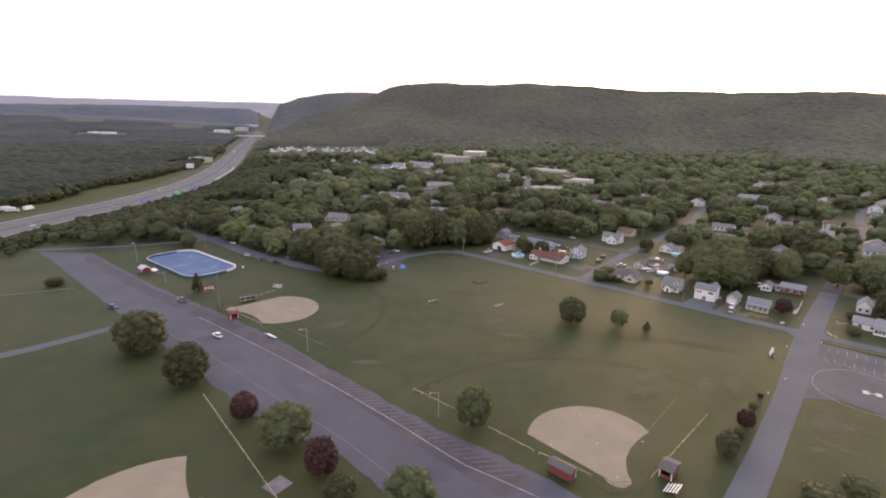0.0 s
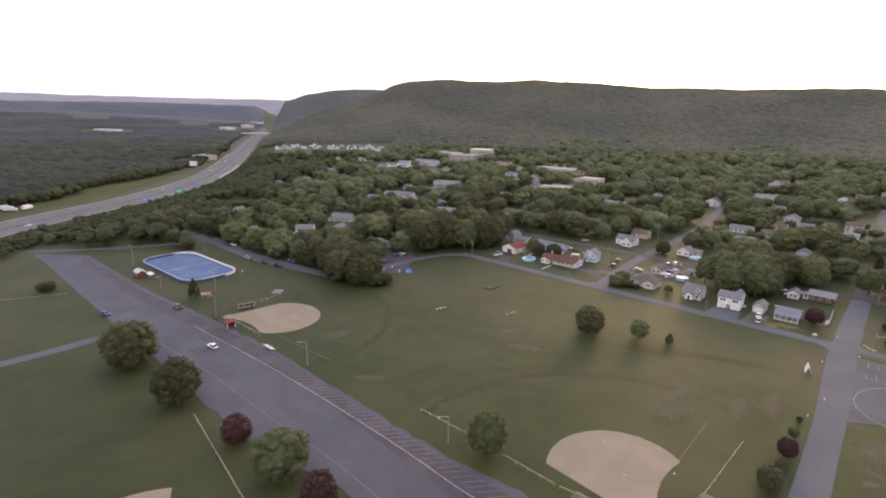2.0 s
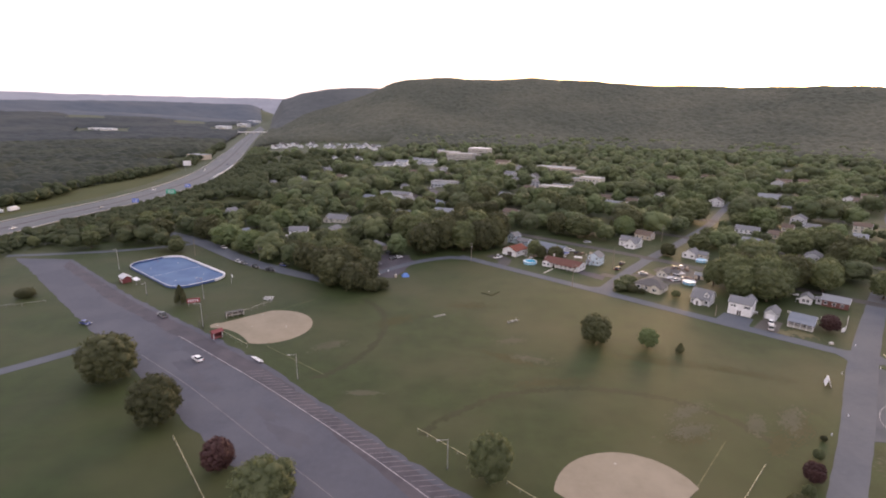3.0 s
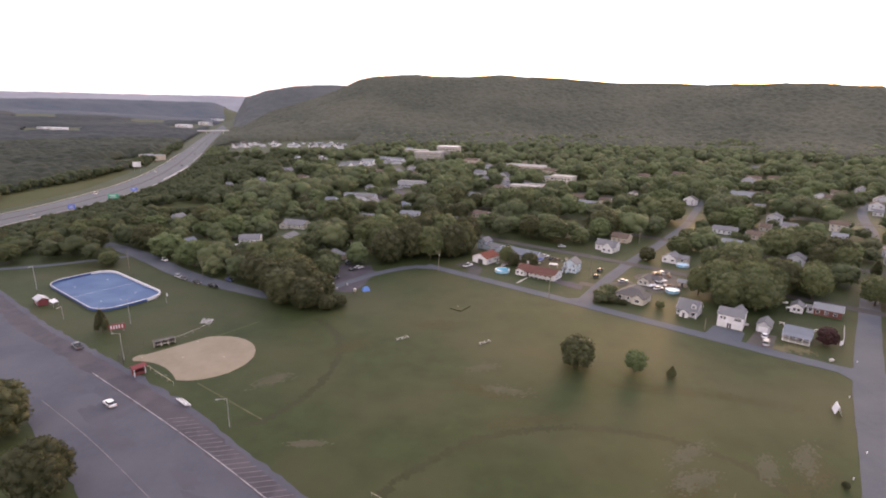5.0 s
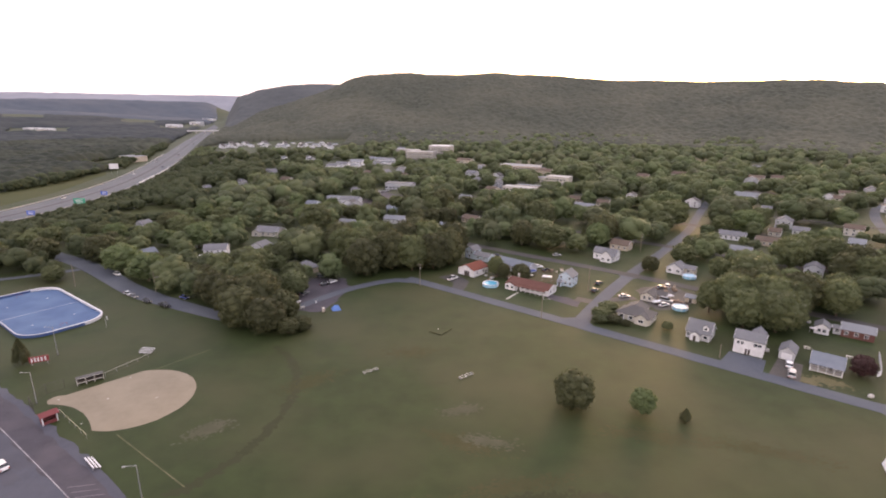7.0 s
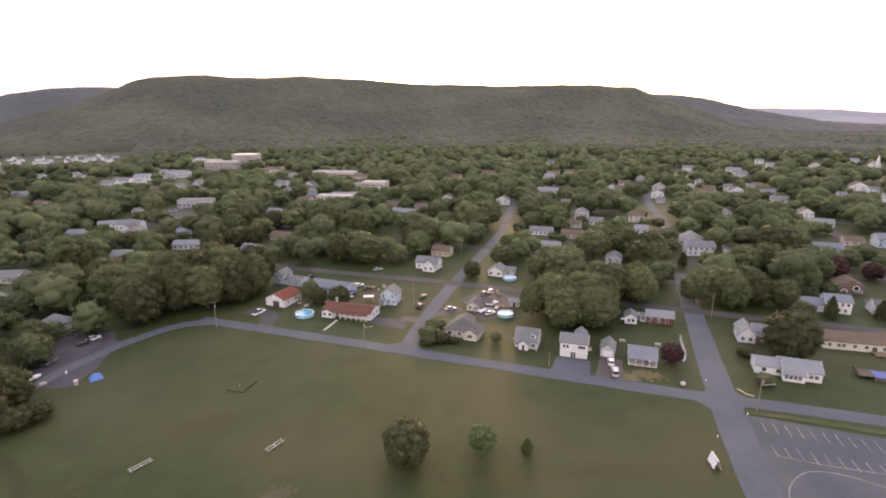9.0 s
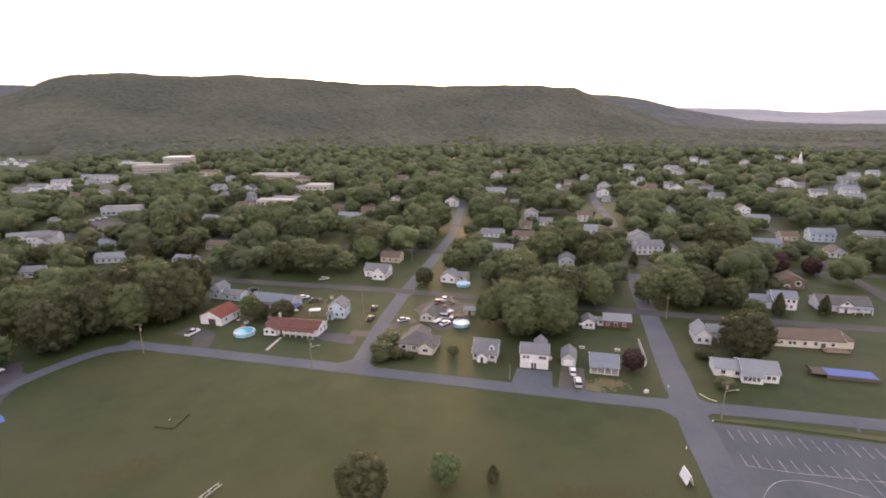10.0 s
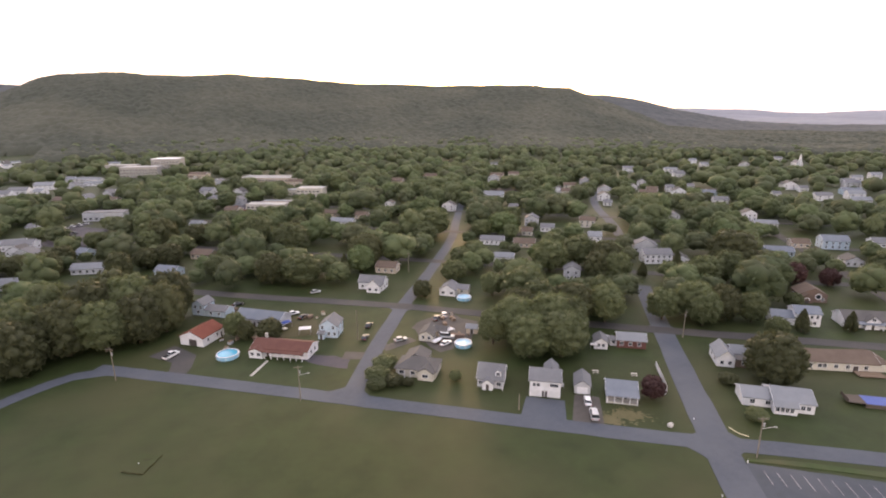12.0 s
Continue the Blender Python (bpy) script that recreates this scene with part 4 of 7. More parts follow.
h = home(106.9, 230.2, -43, 7, "cape house with grey shingles, dormers and a small porch")
block(h, 0, 0, 8.0, 7.8, 2.8, 3.4, GREY_SIDING, ROOF_GREY, "x", wins=row("f", (-3.0, 2.6), 0.9, 1.2, 1.2) + row("r", (-1.6, 1.6), 0.9) + row("r", (0,), 3.8) + row("l", (-1.6, 1.6), 0.9) + row("l", (0,), 3.8))
block(h, -0.6, -4.8, 3.2, 1.6, 2.3, 1.1, WHITE, ROOF_GREY, "y", doors=[("f", 0, 0, 0.95, 1.95)])
dormer(h, 2.3, -3.2, 3.7, wall=WHITE)
columns(h, (3.9,), -4.6, 2.4)

h = home(117.0, 218.9, -40, 7, "white two-storey house with two garage doors and grey roof")
block(h, 0, 0, 9.0, 8.2, 5.1, 1.8, WHITE, ROOF_GREY, "x", wins=row("f", (-3.2, -2.0), 3.3, 0.8, 1.0) + row("f", (2.0, 3.2), 3.4, 1.1, 1.0) + row("r", (-2, 2), 3.3) + row("r", (-2, 2), 0.9),
      doors=[("f", -0.55, 0, 0.7, 2.0), ("f", 0.35, 0, 0.7, 2.0)], garages=[("f", -2.8, 0, 2.7, 2.1), ("f", 2.7, 0, 2.9, 2.1)])
block(h, 1.8, 4.4, 4.0, 6.0, 5.0, 1.75, WHITE, ROOF_GREY, "y")

h = home(126.8, 214.6, -42, 4, "small grey gabled garage with a white door", "garage", "garage")
block(h, 0, 0, 4.6, 7.2, 2.7, 1.7, GREY_SIDING, ROOF_GREY, "y", garages=[("f", 0, 0, 2.9, 2.1)])
block(h, 0, 0.4, 4.4, 0.4, 2.7, 1.6, WHITE, ROOF_GREY, "y", over=0.1)

h = home(133.0, 206.2, -42, 7, "small grey house with a pale roof over a columned porch")
# wall colour is darkened to carry the shade under the porch
block(h, 0, 1.0, 8.6, 6.6, 2.8, 1.7, PORCH_SHADE_SIDING, ROOF_BLUE, "x", wins=row("f", (-3, -0.8, 3), 1.0, 1.0, 1.3) + row("l", (0,), 1), doors=[("f", 1.2, 0, 0.95, 2)])
Shape().slab([(-4.7, -5.0, 2.45), (4.7, -5.0, 2.45), (4.7, -2.2, 2.98), (-4.7, -2.2, 2.98)], 0.14).part("porch_roof", ROOF_BLUE, h)
Shape().box(-4.4, 4.4, -4.8, -2.3, 0, 0.35).part("porch_floor", PALE_CONCRETE, h)
columns(h, (-4.2, -2.1, 0.1, 2.1, 4.2), -4.7, 2.4)

h = home(161.0, 227.6, -40, 7, "red brick house with a pale grey roof")
block(h, -0.3, 0, 9.8, 6.4, 2.9, 1.7, BRICK, ROOF_PALE, "x", wins=row("f", (-3.4, -0.4, 2.6), 1.0, 1.1, 1.2) + row("r", (0,), 1))
block(h, -6.4, -0.6, 2.4, 3.0, 2.3, 0.8, GREY_SIDING, ROOF_GREY, "x", wins=row("f", (0,), 0.9))
h = home(151.6, 232.2, -40, 4, "small white outbuilding with a grey gable roof", "shed", "shed")
block(h, 0, 0, 4.6, 6.0, 2.6, 1.5, WHITE, ROOF_GREY, "y", wins=row("f", (-0.8, 0.8), 0.9, 1.0, 1.1))

h = home(165.6, 183.8, -43, 11, "white single-storey house with a pale grey gable roof")
block(h, -4.8, 0.2, 8.2, 7.2, 2.6, 1.7, WHITE, ROOF_PALE, "x", wins=row("f", (-1.6, 2.4), 0.9, 1.2, 1.2))
block(h, 3.8, 0, 10.2, 9.4, 2.9, 2.1, WHITE, ROOF_PALE, "x", wins=row("f", (3.6, 2.2), 1.0, 1.0, 1.2) + row("r", (-2, 2), 1))
block(h, 1.2, -5.4, 5.8, 2.2, 2.4, 0.9, WHITE, ROOF_PALE, "x", wins=row("f", (-2.1, -0.9, 0.3, 1.5), 0.8, 0.9, 1.2))

h = home(177.4, 204.6, -42, 9, "white house with a steep pale roof and dark rear wing")
block(h, -1.5, 0, 5.4, 9.5, 3.2, 2.4, WHITE, ROOF_PALE, "y", wins=row("f", (-1.2, 1.2), 0.9) + row("l", (-2, 2), 1))
block(h, 5.2, 2.6, 8, 5, 3.0, 1.9, WHITE, ROOF_PALE, "x", wins=row("f", (-2, 1), 1))
block(h, 4.0, -2.0, 5.2, 4.2, 2.4, 0.0, BROWN_SIDING, ROOF_DARK, wins=row("f", (0,), 0.9))

h = home(204.5, 186.0, -38, 13, "long tan ranch house with a brown hipped roof")
block(h, -2, 0, 22, 9.5, 2.9, 2.2, OFF_WHITE, ROOF_BROWN, "x", wins=row("f", (-9, -6.2, -4.8, -1.4, 2.0, 7.4), 1.0, 1.1, 1.2) + row("l", (0,), 1.1), doors=[("f", 4.4, 0, 1.6, 2.0)])
block(h, 6.5, 0.8, 12, 9.0, 2.9, 2.4, OFF_WHITE, ROOF_BROWN, "x", True)
Shape().box(1.5, 9.5, -8.5, -4.8, 0.3, 0.5).box(1.5, 1.7, -8.5, -8.3, 0.5, 1.4).box(9.3, 9.5, -8.5, -8.3, 0.5, 1.4).box(1.5, 9.5, -8.5, -8.4, 1.3, 1.4).part("deck", TIMBER, h)

h = home(227.5, 212.0, -42, 10, "white split-level house with a blue-grey roof")
block(h, -4.5, 0, 8, 7.5, 2.9, 1.8, WHITE, ROOF_BLUE, "x", wins=row("f", (-2.4, 0.8), 1.0), garages=[("f", 2.6, 0, 2.4, 2.1)])
block(h, 4, 0, 9, 8, 5.0, 1.9, WHITE, ROOF_BLUE, "x", wins=row("f", (-3, -1, 1.2, 3.2), 3.2) + row("f", (-2.5, 0, 2.5), 0.8))
h = home(247.5, 197.5, -40, 11, "wide white house with a central gable and long porch")
block(h, 0, 0, 19, 9, 3.1, 2.4, WHITE, ROOF_DARK, "x", wins=row("f", (-7.5, -5, -2.5, 2.5, 5, 7.5), 1.0))
block(h, 0, -4.3, 5, 2.6, 3.2, 1.9, WHITE, ROOF_DARK, "y", wins=row("f", (0,), 3.4, 1.2, 1.0), doors=[("f", 0, 0, 1, 2)])
Shape().slab([(-9.6, -7.0, 2.4), (9.6, -7.0, 2.4), (9.6, -4.4, 2.9), (-9.6, -4.4, 2.9)], 0.14).part("porch_roof", ROOF_BLUE, h)
columns(h, (-9, -6, -3, 3, 6, 9), -6.8, 2.35)
h = home(258.5, 222.0, -42, 8, "low brown gabled house with white arched trim")
block(h, 0, 0, 11, 9, 3.4, 2.8, BROWN_SIDING, ROOF_BROWN, "y", wins=row("f", (-3.6, 3.8), 0.9) + row("l", (-2, 2), 1.0))
block(h, -3.2, -5.4, 4.6, 2.4, 2.6, 1.5, BROWN_SIDING, ROOF_BROWN, "y")
for cx, cz, y0, sweep in ((2.0, 2.6, -4.62, 360), (-3.2, 1.3, -6.66, 180)):  # a round window's ring and a doorway's arch
    ring, n = Shape(), 24
    a = [radians(sweep * k / n) for k in range(n + 1)]
    for u, w in zip(a, a[1:]):
        q = [(cx + r * math.cos(t), cz + r * math.sin(t)) for r, t in ((1.0, u), (1.35, u), (1.35, w), (1.0, w))]
        ring.add([(x, y0, z) for x, z in q] + [(x, y0 + 0.14, z) for x, z in q], [(0, 1, 2, 3), (7, 6, 5, 4), (0, 4, 5, 1), (1, 5, 6, 2), (2, 6, 7, 3), (3, 7, 4, 0)])
    ring.part("arch_trim", WHITE, h)
Shape().prism([(2.0 + math.cos(t), math.sin(t)) for t in np.linspace(0, 2 * math.pi, 20, endpoint=False)], 0, 0.05).part("round_pane", GLASS, h).matrix_basis = pose(0, -4.50, 2.6, 90)
Shape().box(-4.2, -2.2, -6.64, -6.58, 0, 1.35).part("doorway", DOOR_DARK, h)

h = home(134.3, 302.6, -45, 10, "white gabled house with a grey roof near the corner")
block(h, 0, 0, 7.5, 8.5, 2.9, 2.2, WHITE, ROOF_GREY, "y", wins=row("f", (-2, 2), 1.0, 1.4, 1.1))
block(h, 6.0, 2, 5.5, 5, 2.7, 1.4, OFF_WHITE, ROOF_GREY, "x", wins=row("f", (0,), 1))
h = home(108.5, 324.8, -42, 11, "white cross-gabled house with a grey roof on the corner")
block(h, -1.0, 1.4, 12.5, 7.0, 3.4, 2.6, WHITE, ROOF_GREY, "x", wins=row("f", (-4.2, 4.6), 1.0) + row("r", (-1.5, 1.5), 1) + row("l", (0,), 1.0))
block(h, 1.6, -2.6, 6.4, 7.4, 3.3, 2.9, WHITE, ROOF_GREY, "y", wins=row("f", (-1.6, 1.6), 1.0, 1.3, 1.2) + row("r", (-1.0, 1.4), 1.0))
h = home(124.0, 345.8, -42, 7, "grey-brown house with a dark shingle roof")
block(h, 0, 0, 11, 8, 3.2, 2.2, TAN_SIDING, ROOF_BROWN, "x", wins=row("f", (-3.5, 0, 3.5), 1.0) + row("r", (-1.5, 1.5), 1))

# houses among the western trees
h = home(-93.5, 337.0, 8, 10, "white two-level house with grey roof and white deck")
block(h, 0, 0, 12, 9, 5.0, 2.2, WHITE, ROOF_GREY, "x", wins=row("f", (-4, -1.5, 1.5, 4), 3.2, 0.9, 1.2) + row("r", (-2, 2), 3.2) + row("f", (4,), 0.8), doors=[("f", -1, 0, 0.9, 2)])
Shape().slab([(-8.2, -8.6, 2.3), (3.6, -8.6, 2.3), (3.6, -4.55, 2.7), (-8.2, -4.55, 2.7)], 0.2).part("porch_roof", WHITE, h)
columns(h, (-8, -4.5, -1, 3.4), -8.4, 2.15)
block(h, 6.6, -6.2, 5.5, 4.6, 2.2, 0.0, WHITE, WHITE)
h = home(-79.0, 385.5, -20, 11, "low house with a broad grey shingle roof")
block(h, 0, 0, 17, 10, 2.9, 2.6, OFF_WHITE, ROOF_GREY, "x", wins=row("f", (-6, -2, 2, 6), 1.0))
block(h, -6, -4, 6, 7, 2.7, 1.8, OFF_WHITE, ROOF_GREY, "y", wins=row("f", (0,), 1, 1.6, 1.1))
h = home(-126.5, 332.5, -35, 7, "blue-grey house with a pale gable roof")
block(h, 0, 0, 8, 8, 3.6, 2.6, PALE_BLUE, ROOF_BLUE, "y", wins=row("f", (-2, 2), 1.0) + row("f", (0,), 3.4))
h = home(-41.5, 309.5, -42, 7, "house with a grey hipped roof among the trees")
block(h, 0, 0, 10, 8, 3.0, 2.6, TAN_SIDING, ROOF_GREY, "x", True, wins=row("f", (-3, 0, 3), 1.0))
h = home(-37.0, 367.5, -42, 6, "small white gabled house among the trees")
block(h, 0, 0, 6.5, 7, 3.6, 2.6, WHITE, ROOF_GREY, "y", wins=row("f", (-1.6, 1.6), 1.0) + row("f", (0,), 3.4))

# the town beyond: x, y, turn, width, depth, eave height, style
STYLES = [(WHITE, ROOF_GREY, "x", "white house with a grey gable roof"), (OFF_WHITE, ROOF_BROWN, "x", "cream house with a brown shingle roof"), (WHITE, ROOF_DARK, "y", "white gable-fronted house with dark shingles"),
          (PALE_BLUE, ROOF_BLUE, "x", "pale blue house with blue-grey shingles"), (GREY_SIDING, ROOF_GREY, "y", "grey gable-fronted house with grey shingles"), (TAN_SIDING, ROOF_BROWN, "x", "tan house with a brown shingle roof"),
          (WHITE, ROOF_PALE, "x", "white house with a pale grey roof")]


def town_house(x, y, yaw, w, d, eave, style):
    wall, roof, ridge, label = STYLES[style]
    h = home(x, y, yaw, max(w, d) / 2 + 1.5, label + (" and two storeys" if eave > 4.5 else " and one storey"))
    far = math.hypot(x, y) > 520
    nx, ny = max(2, int(w / (5 if far else 3))), 1 if far else max(2, int(d / 3.5))
    wins = []
    for z in (1.0, 3.4) if eave > 4.5 else (1.0,):
        xs = [(i + 0.5) * w / nx - w / 2 for i in range(nx)]
        ys = [(i + 0.5) * d / ny - d / 2 for i in range(ny)]
        wins += row("f", xs, z, 1.1, 1.2) + row("l", ys, z, 1.0, 1.2) + row("r", ys, z, 1.0, 1.2)
    block(h, 0, 0, w, d, eave, 0.26 * (d if ridge == "x" else w), wall, roof, ridge, wins=wins)
    return h


NEAR_TOWN = [(200, 366, -42, 15, 8, 3, 0), (212, 351, -42, 13, 8, 3, 5), (184, 332, -42, 11, 7, 3, 6), (253, 396, -42, 10, 9, 5.4, 4), (250, 376, -42, 9, 8, 3, 0), (281, 372, -42, 11, 8, 5.2, 1),
             (236, 334, -42, 8, 8, 3, 2), (252, 336, -42, 8, 9, 5.2, 6), (194, 292, -42, 8, 8, 5.2, 4), (250, 291, -30, 15, 9, 5.2, 0)]
EAST_TOWN = [(259, 283, -42, 8, 8, 3, 2), (433, 378, -42, 12, 9, 5.2, 0), (446, 427, -42, 13, 9, 5.2, 2), (395, 331, -42, 10, 9, 5.6, 2), (381, 311, -42, 15, 8, 3, 6), (317, 267, -42, 15, 8, 3, 3),
             (358, 260, -42, 14, 10, 5.2, 3), (329, 238, -42, 9, 9, 3.2, 2), (345, 271, -42, 10, 8, 3, 5), (527, 347, -42, 14, 9, 5.2, 0)]
FAR_EAST = [(572, 399, -42, 14, 10, 5.4, 2), (635, 373, -42, 15, 10, 5.4, 0), (559, 337, -42, 14, 10, 5.4, 6), (371, 445, -42, 11, 9, 5.2, 2), (559, 587, -42, 14, 10, 5.6, 0), (592, 550, -42, 16, 9, 5.4, 6),
            (380, 620, -42, 16, 9, 5, 5), (403, 618, -42, 14, 9, 5, 1), (295, 503, -42, 20, 12, 4, 6), (385, 247, -42, 14, 9, 3.2, 0), (687, 570, -42, 12, 9, 5.4, 6), (730, 541, -42, 13, 9, 5.4, 2), (430, 529, -42, 12, 9, 5.2, 4), (362, 481, -42, 12, 9, 5, 1)]
WEST_TOWN = [(-4, 419, -20, 16, 8, 3, 6), (30, 394, -42, 12, 8, 3, 3), (48, 419, -42, 13, 8, 3, 5), (-43, 493, -20, 18, 9, 4, 0), (52, 506, -42, 10, 8, 3, 6), (-84, 753, -20, 18, 12, 6, 0), (-70, 797, -20, 20, 12, 5, 6),
             (74, 661, -42, 14, 10, 5.5, 0), (91, 720, -42, 16, 10, 5, 4), (81, 550, -42, 12, 9, 3.4, 5), (141, 464, -42, 18, 8, 3, 6), (161, 479, -42, 10, 8, 3, 5)]
NORTH_WEST = [(-94, 738, -25, 16, 11, 5.5, 0), (-53, 506, -10, 24, 6, 3, 6), (-164, 406, -30, 10, 8, 3, 4), (-154, 680, -30, 12, 9, 5, 4), (-41, 478, -30, 12, 8, 3, 2), (-43, 678, -42, 14, 9, 4, 5),
              (100, 645, -42, 12, 9, 4.5, 2), (261, 637, -42, 14, 9, 5, 5), (315, 661, -42, 18, 10, 4, 1)]
MORE_WEST = [(-45, 552, -42, 8, 8, 3, 0), (-8, 703, -42, 11, 8, 4, 4), (-55, 874, -42, 13, 8, 3, 0), (-31, 846, -42, 26, 9, 3, 6), (78, 800, -42, 26, 9, 7, 5), (85, 760, -42, 21, 9, 3, 0), (-9, 456, -42, 7, 8, 3, 3), (91, 590, -42, 11, 8, 5, 4), (162, 678, -42, 19, 9, 6, 5), (195, 506, -42, 7, 8, 5.2, 2), (231, 472, -42, 11, 8, 5.2, 2), (458, 738, -42, 11, 8, 4, 0)]
MORE_MIDDLE = [(358, 595, -42, 13, 8, 6, 4), (277, 449, -42, 7, 8, 3, 0), (232, 374, -42, 7, 8, 3, 1), (392, 511, -42, 13, 8, 5, 1), (399, 471, -42, 14, 9, 5, 4), (355, 425, -42, 7, 8, 3, 0), (484, 525, -42, 9, 8, 4, 4), (444, 477, -42, 8, 8, 4, 2), (427, 445, -42, 17, 9, 3, 1), (263, 309, -42, 13, 8, 4.4, 4), (345, 354, -42, 8, 8, 5, 4), (571, 519, -42, 9, 8, 4, 0)]
MORE_EAST = [(491, 448, -42, 7, 8, 4, 0), (481, 419, -42, 9, 8, 3, 1), (517, 380, -42, 7, 8, 3, 0), (662, 388, -42, 13, 8, 4, 0), (700, 397, -42, 11, 8, 4, 6), (586, 352, -42, 17, 9, 4, 3), (538, 324, -42, 16, 9, 3.4, 6), (-125, 620, -42, 10, 8, 3, 1), (-167, 611, -42, 7, 8, 3, 0), (-143, 852, -42, 11, 8, 3, 0), (74, 620, -42, 10, 8, 3, 4)]
for group in (NEAR_TOWN, EAST_TOWN, FAR_EAST, WEST_TOWN, NORTH_WEST, MORE_WEST, MORE_MIDDLE, MORE_EAST):
    for spec in group:
        town_house(*spec)
HILL_FOOT = [(-108, 1169, -25, 14, 9, 4, 0), (-47, 858, -20, 26, 8, 3, 6), (-44, 789, -42, 16, 9, 3.4, 4), (-7, 715, -42, 11, 8, 4, 0), (-25, 686, -42, 14, 9, 3, 4), (69, 796, -42, 9, 8, 4, 1), (95, 732, -42, 9, 8, 4, 5), (-36, 468, -30, 13, 8, 3, 4), (-34, 408, -20, 13, 8, 3, 6)]
HILL_FOOT_EAST = [(571, 523, -42, 13, 9, 5, 0), (726, 617, -42, 11, 9, 5, 6), (567, 383, -42, 8, 8, 4, 0), (1020, 592, -42, 12, 9, 5, 0), (1086, 608, -42, 14, 9, 5, 6), (861, 570, -42, 11, 9, 5, 0), (737, 395, -42, 12, 9, 5, 6), (472, 491, -42, 9, 8, 5, 2), (442, 453, -42, 11, 8, 4, 1), (462, 449, -42, 8, 8, 5, 0), (474, 416, -42, 14, 8, 3, 3), (360, 492, -42, 11, 8, 5, 2)]
OLD_WEST = [(-151, 863, -30, 10, 8, 5, 0), (-185, 862, -30, 9, 8, 4, 6), (-159, 688, -30, 14, 9, 5, 0), (-124, 621, -30, 12, 8, 4, 1), (-159, 587, -30, 8, 8, 3, 4), (-186, 567, -30, 9, 7, 3, 4), (-28, 804, -20, 20, 7, 3, 6), (-17, 1062, -20, 27, 8, 4, 6), (-74, 348, -20, 11, 9, 2.8, 4), (-71, 480, -20, 10, 8, 3, 3), (143, 499, -42, 14, 8, 3, 5), (-67, 745, -42, 11, 9, 5, 6), (-3, 661, -42, 10, 8, 3, 5)]
for group in (HILL_FOOT, HILL_FOOT_EAST, OLD_WEST):
    for spec in group:
        town_house(*spec)
rnd = random.Random(21)
for k in range(70):  # trailer park under the hill
    x, y = rnd.uniform(-375, -150), rnd.uniform(1100, 1215)
    if all((x - a) ** 2 + (y - b) ** 2 > 16**2 for a, b, r in HOMES[-60:]):
        town_house(x, y, rnd.choice((-60, 30, -45)), rnd.uniform(15, 22), rnd.uniform(6, 9), 4.0, rnd.choice((0, 6, 6, 2)))


def big_building(x, y, yaw, label, blocks, name="building", pitch=4.0):
    h = home(x, y, yaw, 24, label, "building", name)
    for ox, oy, w, d, z1, wall, roof in blocks:
        wins = [("f", (i + 0.5) * pitch - w / 2, z, 0.6 * pitch, 1.5) for i in range(int(w / pitch)) for z in np.arange(1.2, z1 - 2, 3.6)]
        block(h, ox, oy, w, d, z1, 0.0, wall, roof, over=0.2, wins=wins)
    return h


big_building(22, 872, -22, "large pale flat-roofed three-storey school building", [(-4, 0, 48, 22, 13, SCHOOL_WALL, FLAT_ROOF), (20, 30, 36, 26, 21, SCHOOL_WALL, WHITE), (-36, 20, 40, 16, 14, SCHOOL_WALL, FLAT_ROOF)])
big_building(158, 604, -35, "white two-storey shop building with long window bands", [(0, 0, 26, 16, 8.5, OFF_WHITE, FLAT_ROOF), (-24, 8, 20, 14, 5.5, OFF_WHITE, ROOF_PALE)])
big_building(108, 556, -35, "low white shop with a long flat roof", [(0, 0, 34, 12, 4.5, OFF_WHITE, FLAT_ROOF), (10, 16, 40, 8, 4.5, TAN_SIDING, ROOF_PALE)])
big_building(145, 716, -35, "wide tan store with a flat roof", [(0, 0, 70, 30, 8, TAN_SIDING, ROOF_PALE)])
big_building(-5, 572, -20, "long grey two-storey apartment building", [(0, 0, 30, 11, 6.5, GREY_SIDING, ROOF_GREY)])
for (wx, wy, reach), wide, deep, tall in zip(WORKS, (210, 80, 120, 190, 60, 55, 90, 230, 120, 80), (60, 40, 24, 40, 30, 30, 40, 60, 26, 30), (20, 16, 11, 12, 14, 16, 18, 26, 10, 14)):
    big_building(wx, wy, -20, "long white industrial shed in the valley", [(0, 0, wide, deep, tall, WHITE, WHITE), (wide * 0.3, -deep * 0.8, wide * 0.3, deep * 0.5, tall * 0.6, OFF_WHITE, ROOF_PALE)], "warehouse", 40.0)
big_building(-398, 850, -30, "tan depot beside the highway", [(4, 0, 36, 22, 8, TAN_SIDING, ROOF_PALE)], "warehouse")
h = home(803, 512, -42, 14, "white church with a pointed steeple", "church", "church")
h.scale = (0.7, 0.7, 0.68)
block(h, 0, 0, 12, 24, 8, 5, WHITE, ROOF_GREY, "y", wins=row("l", (-7, -2, 3, 8), 2, 1.4, 3.5))
block(h, 0, -13, 5, 5, 15, 0, WHITE, ROOF_GREY)
Shape().add([(-2.2, -15.2, 15.3), (2.2, -15.2, 15.3), (2.2, -10.8, 15.3), (-2.2, -10.8, 15.3), (0, -13, 27)], [(0, 1, 4), (1, 2, 4), (2, 3, 4), (3, 0, 4), (3, 2, 1, 0)]).part("steeple", WHITE, h)

# ---------------------------------------------------------------- trees
def icosphere(level):
    bm = bmesh.new()
    bmesh.ops.create_icosphere(bm, subdivisions=level, radius=1.0)
    bm.verts.ensure_lookup_table()
    v = np.array([p.co for p in bm.verts])
    f = np.array([[q.index for q in face.verts] for face in bm.faces])
    bm.free()
    return v, f


ICO1, ICO2 = icosphere(1), icosphere(2)


